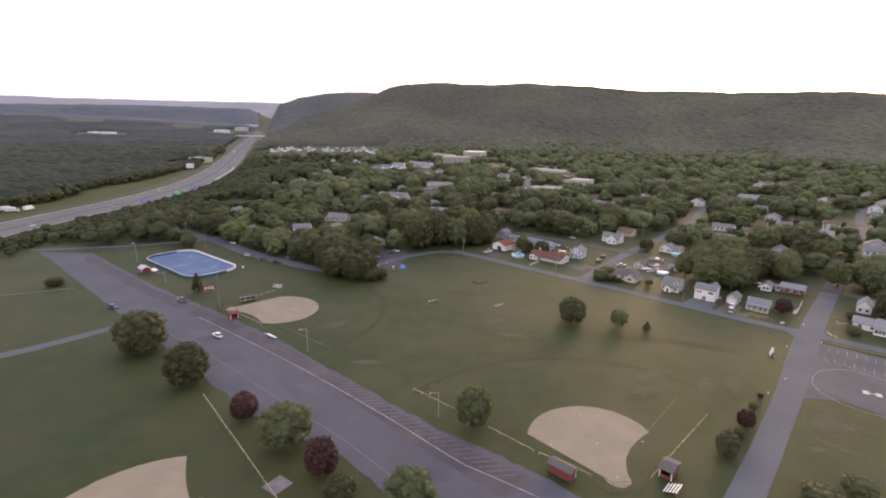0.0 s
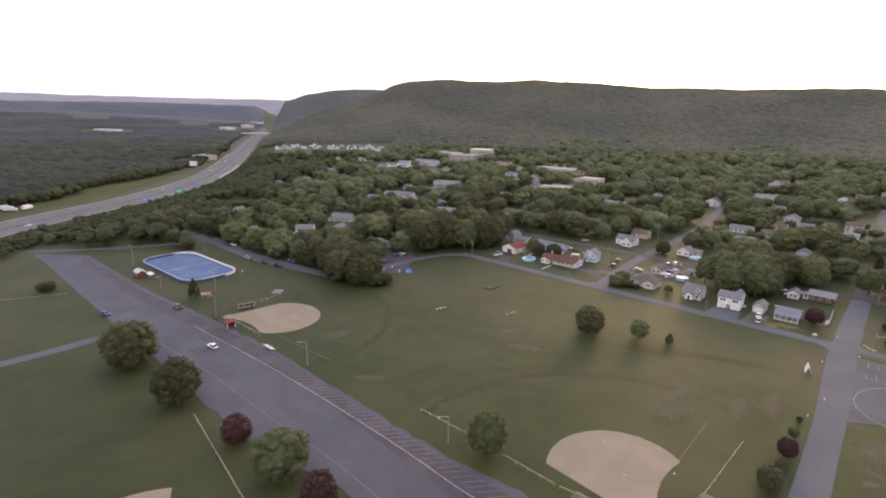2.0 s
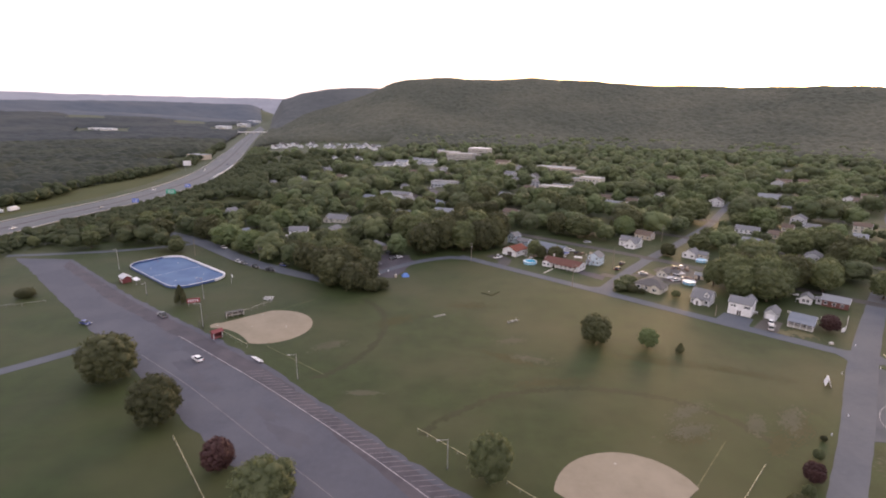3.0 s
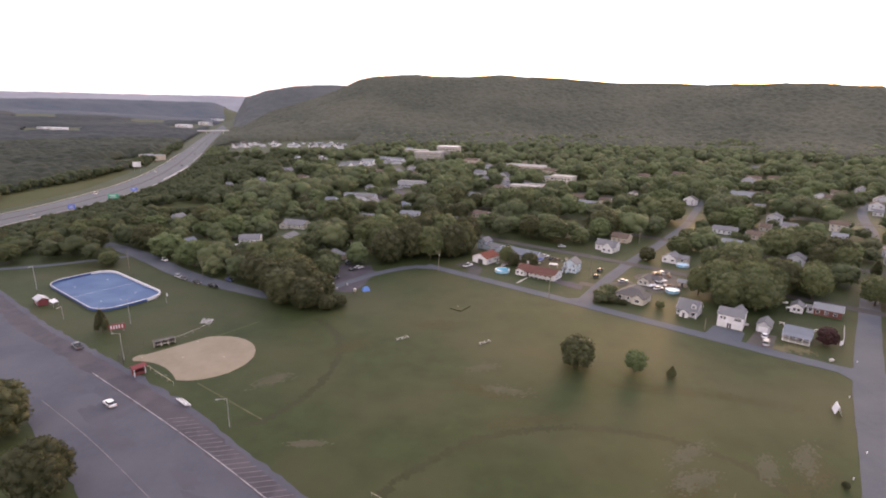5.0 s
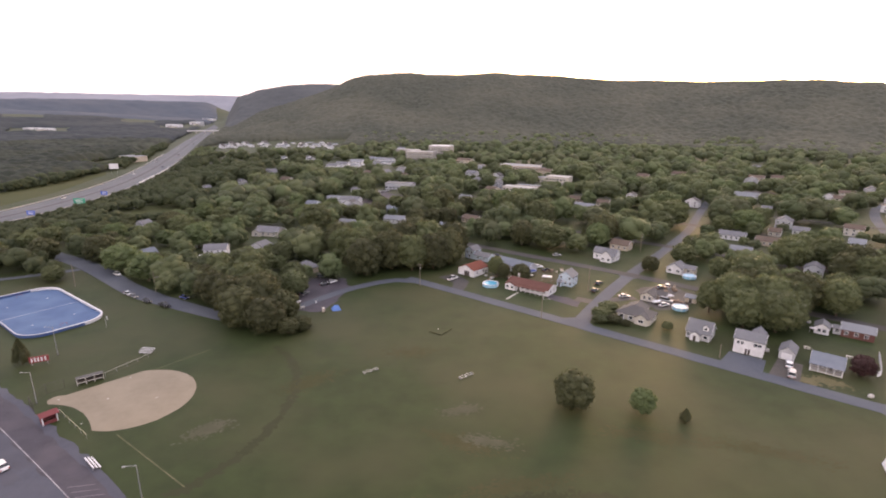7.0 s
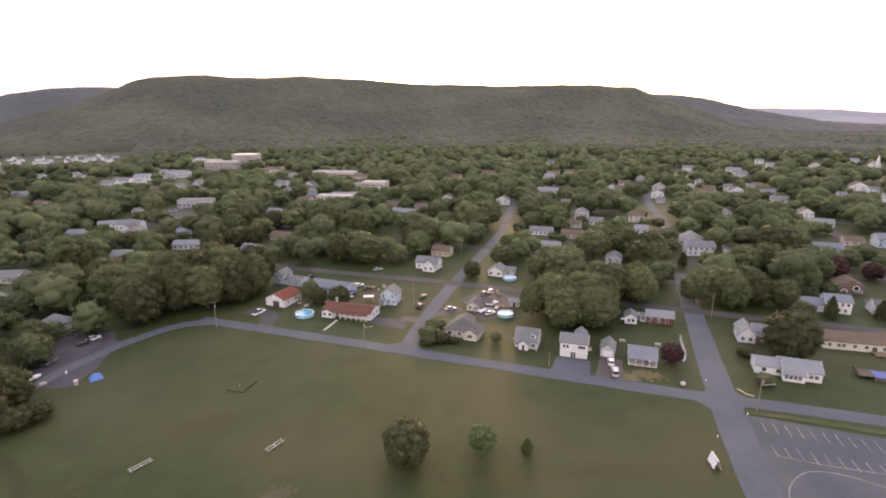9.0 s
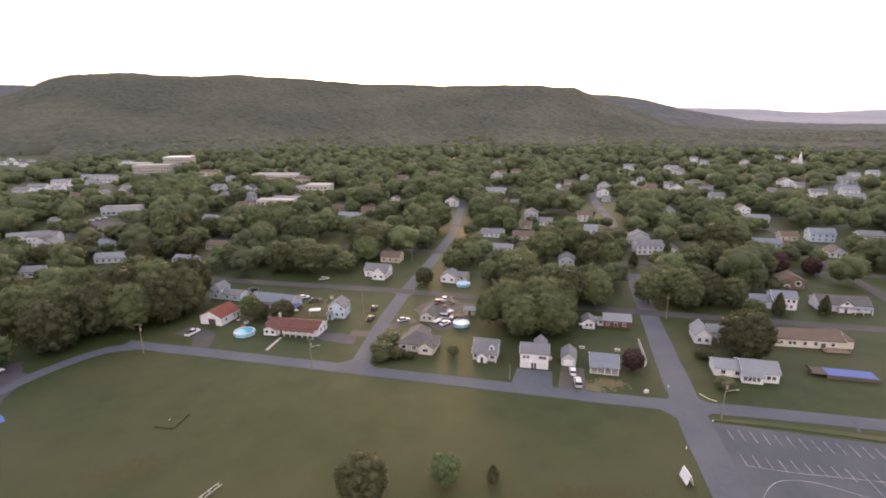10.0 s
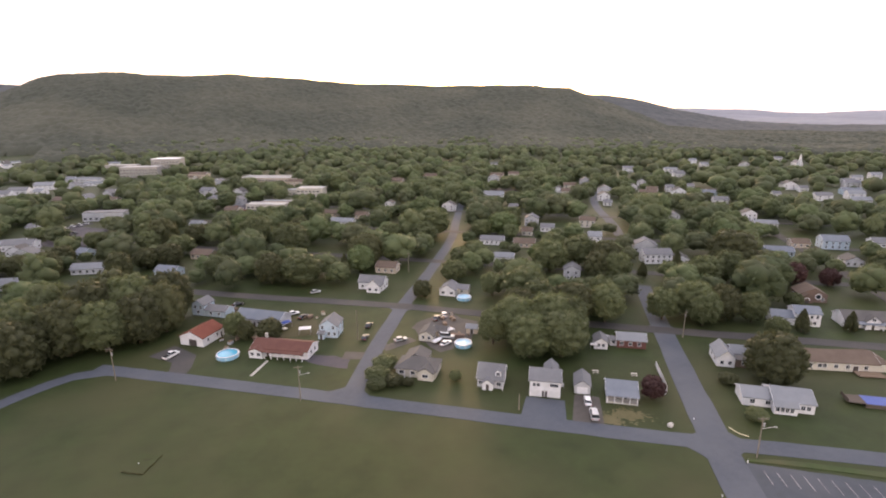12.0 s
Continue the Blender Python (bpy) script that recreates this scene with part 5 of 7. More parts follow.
def crown_arrays(rng, width, height, bottom, blobs, leaves, ico=ICO1, form="round", leaf=0.30):
    """Vertices and triangles of a crown: lumpy clumps with loose leaf sprays standing off them."""
    vs, fs, count = [], [], 0
    grain = 2.15 / math.sqrt(blobs + 2)  # many clumps are small ones
    shell = 0.97 - 0.95 * grain
    for k in range(blobs):
        t = (k + 0.5) / blobs
        up = -0.92 + 1.86 * t + rng.uniform(-0.08, 0.08)
        ang = k * 2.39996 + rng.uniform(-0.5, 0.5)
        if form == "cone":
            up = -0.86 + 1.76 * t
            rad = 0.58 * (1 - t) ** 0.85
            size = 0.36 * (1.06 - t) ** 0.7
        else:
            full = max(0.0, 1 - up * up) ** 0.5 if up > 0 else (1 - min(1.0, abs(up)) ** 3) ** (1 / 3)  # the underside is broad
            rad = shell * full * rng.uniform(0.84, 1.06)
            if form == "loose":
                rad *= rng.uniform(0.8, 1.22)
            size = rng.uniform(0.72, 1.15) * grain * (1.0 if form == "round" else 0.95)
        c = np.array([rad * math.cos(ang), rad * math.sin(ang), (shell + 0.02) * up])
        v, f = ico
        lump = 1 + 0.26 * (rng.random(len(v)) - 0.5) * 2
        w = v * lump[:, None] * size * np.array([1, 1, 0.85]) + c
        vs.append(w)
        fs.append(f + count)
        count += len(w)
        m = leaves
        d = rng.normal(size=(m, 3))
        d /= np.linalg.norm(d, axis=1)[:, None]
        d[(d @ c) < 0] *= -1  # leaves stand on the outer side of a clump
        p = c + d * size * rng.uniform(0.9, 1.32, (m, 1)) * np.array([1, 1, 0.9])
        a, b = rng.normal(size=(m, 3)), rng.normal(size=(m, 3))
        q = leaf / (width / 2) * rng.uniform(0.6, 1.5, (m, 1))
        a *= q / np.linalg.norm(a, axis=1)[:, None]
        b *= q / np.linalg.norm(b, axis=1)[:, None]
        vs.append(np.concatenate([p - a, p + a, p + b]))
        i = np.arange(m)
        fs.append(np.stack([i, i + m, i + 2 * m], -1) + count)
        count += 3 * m
    core, cf = ICO2 if blobs > 6 else ICO1
    core = core * np.array([shell + 0.06, shell + 0.06, shell + 0.03]) * (1 if form != "cone" else 0.3)
    vs.append(core)
    fs.append(cf + count)
    v = np.concatenate(vs)
    v = v * np.array([width / 2, width / 2, (height - bottom) / 2]) + np.array([0, 0, (height + bottom) / 2])
    return v, np.concatenate(fs)


def arrays_mesh(name, v, f, material):
    me = bpy.data.meshes.new(name)
    me.from_pydata(v.tolist(), [], f.tolist())
    me.materials.append(material)
    me.polygons.foreach_set("use_smooth", [True] * len(me.polygons))
    me.update()
    return me


def trunk_shape(rng, height, width, bottom):
    s = Shape()
    r = 0.022 * height + 0.05
    lean = rng.uniform(-0.15, 0.15, 2)
    fork = (lean[0], lean[1], bottom + 0.15 * (height - bottom))
    s.rod((0, 0, -0.2), (0, 0, 0.4), r * 1.5, r * 1.05)
    s.rod((0, 0, 0.4), fork, r * 1.05, r * 0.75)
    for k in range(4):
        a = k * 1.57 + rng.uniform(-0.5, 0.5)
        end = (0.28 * width * math.cos(a), 0.28 * width * math.sin(a), bottom + rng.uniform(0.4, 0.7) * (height - bottom))
        s.rod(fork, end, r * 0.5, r * 0.18, 6)
    return s


TREE_KINDS = {}


def tree_kind(key, material, form, blobs, leaves, label, bottom):
    """Three built trees 10 m high and 10 m wide of each kind, from which the rest are copied."""
    made = []
    for i in range(3):
        rng = np.random.default_rng(hash_of(key) + i)
        v, f = crown_arrays(rng, 10, 10, bottom, blobs, leaves, form=form)
        made.append((arrays_mesh("crown", v, f, material), trunk_shape(rng, 10, 10, bottom).mesh("trunk", BARK, True)))
    TREE_KINDS[key] = (made, label)


def hash_of(text):
    return sum((i + 3) * ord(c) for i, c in enumerate(text))


tree_kind("broad", LEAF, "round", 74, 40, "broad green deciduous tree", 0.9)
tree_kind("bright", LEAF_BRIGHT, "loose", 70, 40, "loose bright green young tree", 0.8)
tree_kind("dark", LEAF_DARK, "round", 74, 40, "dense dark green round tree", 0.15)
tree_kind("purple", LEAF_PURPLE, "round", 80, 40, "dark purple-leaved ornamental tree", 0.7)
tree_kind("cone", LEAF_DARK, "cone", 26, 80, "slender dark conifer", -0.7)
PLANTED = []


def tree(x, y, height, width, kind, where, seed=None, group=""):
    meshes, label = TREE_KINDS[kind]
    r = random.Random(seed if seed is not None else int(x * 7 + y * 13))
    crown, trunk = meshes[r.randrange(3)]
    t = thing("tree" if kind != "cone" else "conifer", x, y, r.uniform(0, 360), label + " " + where, "tree", group)
    t.scale = (width / 10, width / 10, height / 10)
    for name, me in (("trunk", trunk), ("crown", crown)):
        ob = new(name, me)
        ob.parent = t
    PLANTED.append((x, y, width / 2))
    return t


for x, y, hh, w, kind in ((-98.5, 157.5, 14.5, 16.5, "dark"), (-73.5, 137.0, 13, 12.5, "dark"), (-36.2, 108.0, 11, 13, "broad"), (-5, 86.5, 10, 11, "bright"), (9.0, 117.2, 11.5, 9.5, "broad"), (-20, 91, 5, 7, "dark"),
                          (68.0, 107.4, 6.2, 5.6, "dark"), (85.4, 126.8, 2.6, 2.6, "broad"), (74.6, 114.0, 3.0, 2.8, "broad"), (91.4, 133.8, 1.5, 1.7, "dark"), (80.6, 93.0, 2.6, 8.5, "broad"), (88.6, 93.6, 4.6, 7.0, "broad"), (50.3, 188.5, 10.6, 10.8, "dark"), (67.3, 185.0, 7, 6.6, "bright"), (-176, 224, 4, 8, "dark")):
    tree(x, y, hh, w, kind, "on the mown park grass")
for x, y, hh, w in ((-50.3, 119.6, 7.5, 7.5), (-25.3, 98.0, 9.5, 7.5), (78.8, 118.8, 5, 4.6), (139.8, 201.2, 6.4, 7.0), (272.0, 235.0, 10.5, 10.0), (283.0, 226.0, 8.5, 8.5)):
    tree(x, y, hh, w, "purple", "standing on short grass")
for x, y, hh, w in ((76.5, 181.0, 4.6, 3.4), (-108.4, 218.6, 10.6, 5.2), (220.5, 205.0, 11, 6), (235, 196.5, 10, 5)):
    tree(x, y, hh, w, "cone", "on the grass")
# trees in the yards between the field street and the back street
YARD_NEAR = [(176.5, 190.0, 15.5, 16, "dark"), (153.5, 181.0, 3.4, 5.5, "broad"), (126, 237, 15, 15, "broad"), (135, 232.5, 16, 16, "broad"), (141.0, 235, 15, 12, "broad"), (129, 248, 17, 16, "broad"), (139, 243, 18, 17, "broad"), (147, 243, 16, 13, "broad"), (121.5, 251, 13, 11, "broad"), (136, 256, 16, 15, "dark"), (121.8, 304.5, 7.5, 8.5, "dark"), (78.5, 247.5, 4.2, 8, "broad"), (83.0, 252.5, 4.6, 8, "broad")]
YARD_MIDDLE = [(76.5, 243.5, 3.0, 6, "broad"), (81.5, 243.0, 3.2, 6, "dark"), (85, 240.5, 2.2, 3.6, "dark"), (57, 292, 8, 9, "dark"), (47, 301, 9, 8, "broad"), (50, 297, 7, 6, "dark"), (98, 236, 3.2, 4, "broad"), (188, 237, 13, 12, "broad"), (199, 232.5, 15, 15, "broad"), (207, 226, 14, 13, "dark"), (214, 219, 12, 11, "broad"), (196, 226, 14, 12, "broad"), (168, 246, 15, 14, "broad")]
YARD_FAR = [(157, 252, 16, 16, "dark"), (150, 262, 15, 15, "broad"), (176, 256, 14, 12, "broad"), (205, 205, 9, 8, "broad"), (165, 196, 3, 6, "dark"), (190, 200.5, 8, 7, "dark"), (*town(-42, 345), 15, 14, "dark"), (*town(-34, 343), 15, 13, "broad"), (*town(3, 345), 15, 15, "broad"), (*town(-50, 366), 17, 17, "broad"), (*town(-38, 356), 17, 16, "dark"), (*town(14, 352), 16, 16, "broad")]
YARD = YARD_NEAR + YARD_MIDDLE + YARD_FAR
for x, y, hh, w, kind in YARD:
    tree(x, y, hh, w, kind, "in a house yard", group="yard trees")
# the western wood behind the field
rnd = random.Random(5)
WOOD_FRONT = [(-52, 246, 15, 16), (-42, 240, 13, 14), (-48, 256, 17, 17), (-60, 258, 15, 14), (-38, 250, 12, 11), (-34, 238, 6, 8), (-30, 241, 5, 7), (-70, 268, 14, 14), (-58, 272, 16, 16), (-82, 290, 10, 12), (-72, 284, 12, 13), (-92, 301, 8, 10), (-62, 291, 15, 14), (-53, 281, 10, 11)]
WOOD_BACK = [(-104, 314, 6, 8), (-14, 303, 18, 17), (-2, 312, 20, 18), (8, 310, 18, 17), (18, 312, 18, 16), (26, 318, 19, 16), (-16, 316, 20, 18), (4, 326, 21, 19), (16, 328, 21, 19), (-8, 334, 20, 18), (28, 330, 20, 17), (-26, 326, 18, 17), (-30, 340, 18, 17), (10, 342, 20, 18)]
WOOD = WOOD_FRONT + WOOD_BACK
for x, y, hh, w in WOOD:
    tree(x, y, hh, w, rnd.choice(("broad", "dark", "dark")), "at the edge of the western wood", group="wood edge trees")


def near_line(x, y, pts, d):
    p = Vector((x, y))
    for a, b in zip(pts, pts[1:]):
        a, b = Vector(a), Vector(b)
        ab = b - a
        t = max(0.0, min(1.0, (p - a).dot(ab) / ab.length_squared))
        if (p - a - t * ab).length < d:
            return True
    return False


LINES = [line for line, wide, top in STREETS.values()]


def free(x, y, r):
    if any((x - a) ** 2 + (y - b) ** 2 < (0.75 * r + q) ** 2 for a, b, q in HOMES):
        return False
    if any((x - a) ** 2 + (y - b) ** 2 < (0.7 * (r + q)) ** 2 for a, b, q in PLANTED):
        return False
    return not any(near_line(x, y, pts, 3.2 + 0.35 * r) for pts in LINES)


# ground kept in the camera's sight: house fronts, the climbing street and the lots
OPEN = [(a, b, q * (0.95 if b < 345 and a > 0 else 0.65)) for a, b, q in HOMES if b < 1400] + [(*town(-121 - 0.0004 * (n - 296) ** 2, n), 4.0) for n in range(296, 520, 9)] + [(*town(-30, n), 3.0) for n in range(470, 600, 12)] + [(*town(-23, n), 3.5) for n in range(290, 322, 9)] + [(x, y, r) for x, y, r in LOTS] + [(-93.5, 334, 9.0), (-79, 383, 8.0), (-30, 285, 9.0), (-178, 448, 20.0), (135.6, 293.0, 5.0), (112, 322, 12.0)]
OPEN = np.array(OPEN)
# a spot near the camera's path, taken as 75 m up
VIEW_POINT = np.array((24.0, 105.0))
_gap = OPEN[:, :2] - VIEW_POINT
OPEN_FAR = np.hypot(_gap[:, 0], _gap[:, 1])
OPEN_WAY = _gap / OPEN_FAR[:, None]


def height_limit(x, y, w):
    """How tall a tree may be here and still leave the ground behind it in the camera's sight."""
    p = np.array((x, y)) - VIEW_POINT
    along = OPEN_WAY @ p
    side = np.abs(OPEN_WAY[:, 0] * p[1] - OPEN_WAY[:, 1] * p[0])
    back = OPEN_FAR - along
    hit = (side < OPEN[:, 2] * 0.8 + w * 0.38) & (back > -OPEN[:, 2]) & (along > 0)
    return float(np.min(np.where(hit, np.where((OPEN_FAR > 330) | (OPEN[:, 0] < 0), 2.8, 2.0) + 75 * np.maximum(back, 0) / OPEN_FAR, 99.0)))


def thicket(x, y):
    """Broad patches where trees stand close, with thinner ground between."""
    return math.sin(x / 31 + 1.3 * math.sin(y / 47)) + math.sin(y / 27 + 1.1 * math.sin(x / 39) + 2)


rnd = random.Random(77)
STUFF = []
tries = 0
counted = 0
while tries < 9000:
    tries += 1
    x, y = rnd.uniform(-262, 480), rnd.uniform(205, 700)
    s, n = x * E1.x + y * E1.y, x * E2.x + y * E2.y
    west = x < -20 + 0.1 * (y - 300) and y > 268 and n > 120
    strip = -264 < x < -150 and 296 < y < 480 and not near_line(x, y, HIGHWAY, 27)
    if not (n > 299 or strip or (west and n > 140 and s < -205)) or s > 300:
        continue
    if near_line(x, y, HIGHWAY, 27) or x < highway_x(y) or (-135 < x < -60 and 335 < y < 380 and rnd.random() < 0.6):
        continue
    if ((x + 178) / 34) ** 2 + ((y - 448) / 22) ** 2 < 1:  # an open paddock west of the houses
        continue
    hh = min(rnd.uniform(10, 20), 2.5 + 0.16 * (x - float(highway_x(y)) - 16))
    if x < -55 and y < 520:
        hh *= 0.72
    w = hh * rnd.uniform(0.9, 1.3)
    if n > 299 and s > -240 and rnd.random() < 0.30 - 0.25 * thicket(x, y):
        continue
    # trees that would hide that ground from the camera are shortened or left out
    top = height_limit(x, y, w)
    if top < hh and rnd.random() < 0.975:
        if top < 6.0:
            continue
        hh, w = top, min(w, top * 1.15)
    if not free(x, y, w / 2):
        continue
    kind = rnd.choice(("broad", "broad", "broad", "dark", "dark", "bright", "cone" if rnd.random() < 0.3 else "broad"))
    if kind == "cone":
        w *= 0.5
    if counted < 150 and (x - 20) ** 2 + (y - 150) ** 2 < 330**2:
        tree(x, y, hh, w, kind, "among the town's houses", group="town trees")
        counted += 1
    else:
        PLANTED.append((x, y, w / 2))
        STUFF.append((x, y, hh, w))


def joined_trees(name, places, material, blobs, leaves, label, seed):
    rng = np.random.default_rng(seed)
    kinds = [crown_arrays(rng, 1, 1, 0.06, blobs, leaves, form=("round", "loose")[i % 2], leaf=0.05) for i in range(8)]
    vs, fs, count = [], [], 0
    for x, y, hh, w in places:
        v, f = kinds[rng.integers(8)]
        a = rng.uniform(0, 6.283)
        c, s = math.cos(a), math.sin(a)
        px, py = v[:, 0] * c - v[:, 1] * s, v[:, 0] * s + v[:, 1] * c
        ground = float(heights(math.degrees(math.atan2(x - HUB.x, y - HUB.y)), math.hypot(x - HUB.x, y - HUB.y)))
        vs.append(np.stack([px * w + x, py * w + y, v[:, 2] * hh + ground], -1))
        fs.append(f + count)
        count += len(v)
    ob = new(name, arrays_mesh(name, np.concatenate(vs), np.concatenate(fs), material))
    return tagged(ob, label, "trees", kind="stuff")


# trees farther out, between the town and the hill and along the highway
FAR = []
tries = 0
rnd = random.Random(9)
while tries < 3800:
    tries += 1
    a, r = rnd.uniform(-31, 76), math.sqrt(rnd.uniform(330**2, 1150**2))
    x, y = HUB.x + r * math.sin(radians(a)), HUB.y + r * math.cos(radians(a))
    if x < 480 and y < 700 and x > -262 and -400 < x * E1.x + y * E1.y < 300 and r < 560:
        continue
    if near_line(x, y, HIGHWAY, 27) or x < highway_x(y) or any((x - p) ** 2 + (y - q) ** 2 < (z + 5) ** 2 for p, q, z in HOMES):
        continue
    if any(near_line(x, y, pts, 6) for pts in LINES):
        continue
    if (-400 < x < -120 and y > 965) or (r < 900 and rnd.random() < 0.25 - 0.22 * thicket(x, y)):
        continue
    hh = min(rnd.uniform(10, 18), 2.5 + 0.16 * (x - float(highway_x(y)) - 16))
    w = hh * rnd.uniform(0.85, 1.25)
    # shortened or left out here too, to fit the camera's view
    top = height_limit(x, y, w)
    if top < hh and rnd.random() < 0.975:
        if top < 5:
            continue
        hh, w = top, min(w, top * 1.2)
    FAR.append((x, y, hh, w))
for k in range(1400):  # both banks of the highway
    y = rnd.uniform(190, 1100)
    side = rnd.choice((-1, 1, 1, 1))
    x = float(highway_x(y)) + side * rnd.uniform(26 if side > 0 else 90, 60 if side > 0 else 120)
    if side > 0 and y < 320 and x > -235 or any((x - p) ** 2 + (y - q) ** 2 < (z + 5) ** 2 for p, q, z in HOMES):
        continue
    hh = rnd.uniform(3, 5.5) if side > 0 else rnd.uniform(4, 8)
    FAR.append((x, y, hh, hh * rnd.uniform(0.8, 1.2)))
EDGE = []
for k in range(420):  # the valley wood's ragged edge along the meadow
    y = rnd.uniform(330, 1150)
    strip = 38 + 45 * math.exp(-((y - 520) / 170) ** 2)
    hh = rnd.uniform(3, 11)
    EDGE.append((float(highway_x(y)) - strip - rnd.uniform(-6, 14) + 4 * math.sin(y / 23), y, hh, hh * rnd.uniform(0.8, 1.3)))
TOWN_LEAVES = [
    surface("oak_leaves", (0.126, 0.151, 0.073), (0.091, 0.114, 0.056), scale=0.5, rough=0.65, spec=0.2, bump=0.45, bump_scale=1.6, third=(0.148, 0.167, 0.083), big=0.04, big_amount=0.8, translucent=0.45),
    surface("maple_leaves", (0.094, 0.119, 0.057), (0.070, 0.091, 0.046), scale=0.5, rough=0.65, spec=0.2, bump=0.45, bump_scale=1.6, third=(0.117, 0.125, 0.073), big=0.04, big_amount=0.8, translucent=0.45),
    surface("ash_leaves", (0.134, 0.170, 0.081), (0.099, 0.132, 0.059), scale=0.5, rough=0.65, spec=0.2, bump=0.45, bump_scale=1.6, third=(0.152, 0.180, 0.091), big=0.04, big_amount=0.8, translucent=0.45),
]
DARKENED_LEAVES = surface("darkened_edge_leaves", (0.068, 0.084, 0.040), (0.047, 0.060, 0.031), scale=0.5, rough=0.7, spec=0.2, bump=0.45, bump_scale=1.6, third=(0.075, 0.088, 0.043), big=0.03, big_amount=0.8, translucent=0.4)
joined_trees("valley_edge_trees", EDGE, DARKENED_LEAVES, 12, 10, "ragged dark trees along the valley wood's edge", 31)
# the west gets less light: that dimness is put into these trees' leaf colour
WEST_TREES = [q for q in FAR + STUFF if q[0] < -150 and q[1] < 900]
joined_trees("highway_scrub", WEST_TREES, DARKENED_LEAVES, 12, 10, "trees beside the highway, dim light put into their leaf colour", 32)
STUFF, FAR = [q for q in STUFF if q not in WEST_TREES], [q for q in FAR if q not in WEST_TREES]
for i, kind in enumerate(("oaks", "maples", "ashes")):
    joined_trees("town_" + kind, [p for k, p in enumerate(STUFF) if (k * 7 + k // 5) % 3 == i], TOWN_LEAVES[i], 18, 14, "many green trees between the town's houses", 3 + i)
    joined_trees("distant_" + kind, [p for k, p in enumerate(FAR) if (k * 7 + k // 5) % 3 == i], TOWN_LEAVES[i], 6, 8, "countless distant trees before the hill", 14 + i)

# ---------------------------------------------------------------- vehicles
PAINTS = {c: plain(c + "_car_paint", rgb, 0.25, 0.6) for c, rgb in (("white", (0.75, 0.75, 0.76)), ("silver", (0.42, 0.43, 0.45)), ("black", (0.02, 0.02, 0.025)), ("blue", (0.04, 0.06, 0.20)), ("red", (0.30, 0.02, 0.02)), ("grey", (0.14, 0.14, 0.15)))}
CAR_CACHE = {}


def car(x, y, yaw, paint, kind="car", where="parked beside the street"):
    """A car, a van or a pickup, its nose along local +x."""
    where_label = f"{paint} {'saloon car' if kind == 'car' else kind} {where}"
    if (paint, kind) in CAR_CACHE:
        c = copy_thing(CAR_CACHE[paint, kind], pose(x, y, 0.05, 0, 0, yaw))
        return tagged(c, where_label)
    c = thing(kind, x, y, yaw, where_label, "car" if kind == "car" else kind, "cars", 0.05)
    long, wide, roof = (4.6, 1.8, 1.45) if kind == "car" else (5.2, 1.95, 1.95) if kind == "van" else (5.5, 1.95, 1.8)
    hood = 0.85 if kind == "car" else 1.05
    bevelled("body", Shape().box(-long / 2, long / 2, -wide / 2, wide / 2, 0.28, hood), PAINTS[paint], c, width=0.16, segments=3)
    x0, x1, f0, f1 = (-1.75, 1.0, 0.55, 0.65) if kind == "car" else (-2.45, 1.3, 0.15, 0.75) if kind == "van" else (-0.6, 1.35, 0.2, 0.6)
    w0, w1 = wide / 2 - 0.08, wide / 2 - 0.24
    v = [(x0, -w0, hood), (x1, -w0, hood), (x1, w0, hood), (x0, w0, hood), (x0 + f0, -w1, roof), (x1 - f1, -w1, roof), (x1 - f1, w1, roof), (x0 + f0, w1, roof)]
    Shape().add(v, [(3, 2, 1, 0), (4, 5, 6, 7), (0, 1, 5, 4), (1, 2, 6, 5), (2, 3, 7, 6), (3, 0, 4, 7)]).part("cabin_glass", GLASS, c)
    bevelled("roof", Shape().box(x0 + f0 - 0.08, x1 - f1 + 0.08, -w1 - 0.03, w1 + 0.03, roof - 0.04, roof + 0.05), PAINTS[paint], c, width=0.04, segments=1)
    if kind == "pickup":
        Shape().box(-long / 2 + 0.1, -0.75, -wide / 2 + 0.12, wide / 2 - 0.12, hood - 0.02, hood + 0.01).part("bed", RUBBER, c)
    for px in (-long / 2 + 0.85, long / 2 - 0.85):
        for sy in (-1, 1):
            wh = Shape().rod((px, sy * (wide / 2 - 0.2), 0.32), (px, sy * (wide / 2 + 0.01), 0.32), 0.32, sides=14).part("wheel", RUBBER, c)
            Shape().rod((px, sy * (wide / 2 + 0.01), 0.32), (px, sy * (wide / 2 + 0.03), 0.32), 0.2, sides=10).part("rim", STEEL, wh)
    for sy in (-1, 1):
        Shape().box(long / 2 - 0.1, long / 2 + 0.01, sy * 0.62 - 0.2, sy * 0.62 + 0.2, 0.58, 0.74).part("headlight", LAMP_GLASS, c)
        Shape().box(-long / 2 - 0.01, -long / 2 + 0.1, sy * 0.68 - 0.16, sy * 0.68 + 0.16, 0.58, 0.76).part("tail_light", TAIL, c)
    CAR_CACHE[paint, kind] = c
    return c


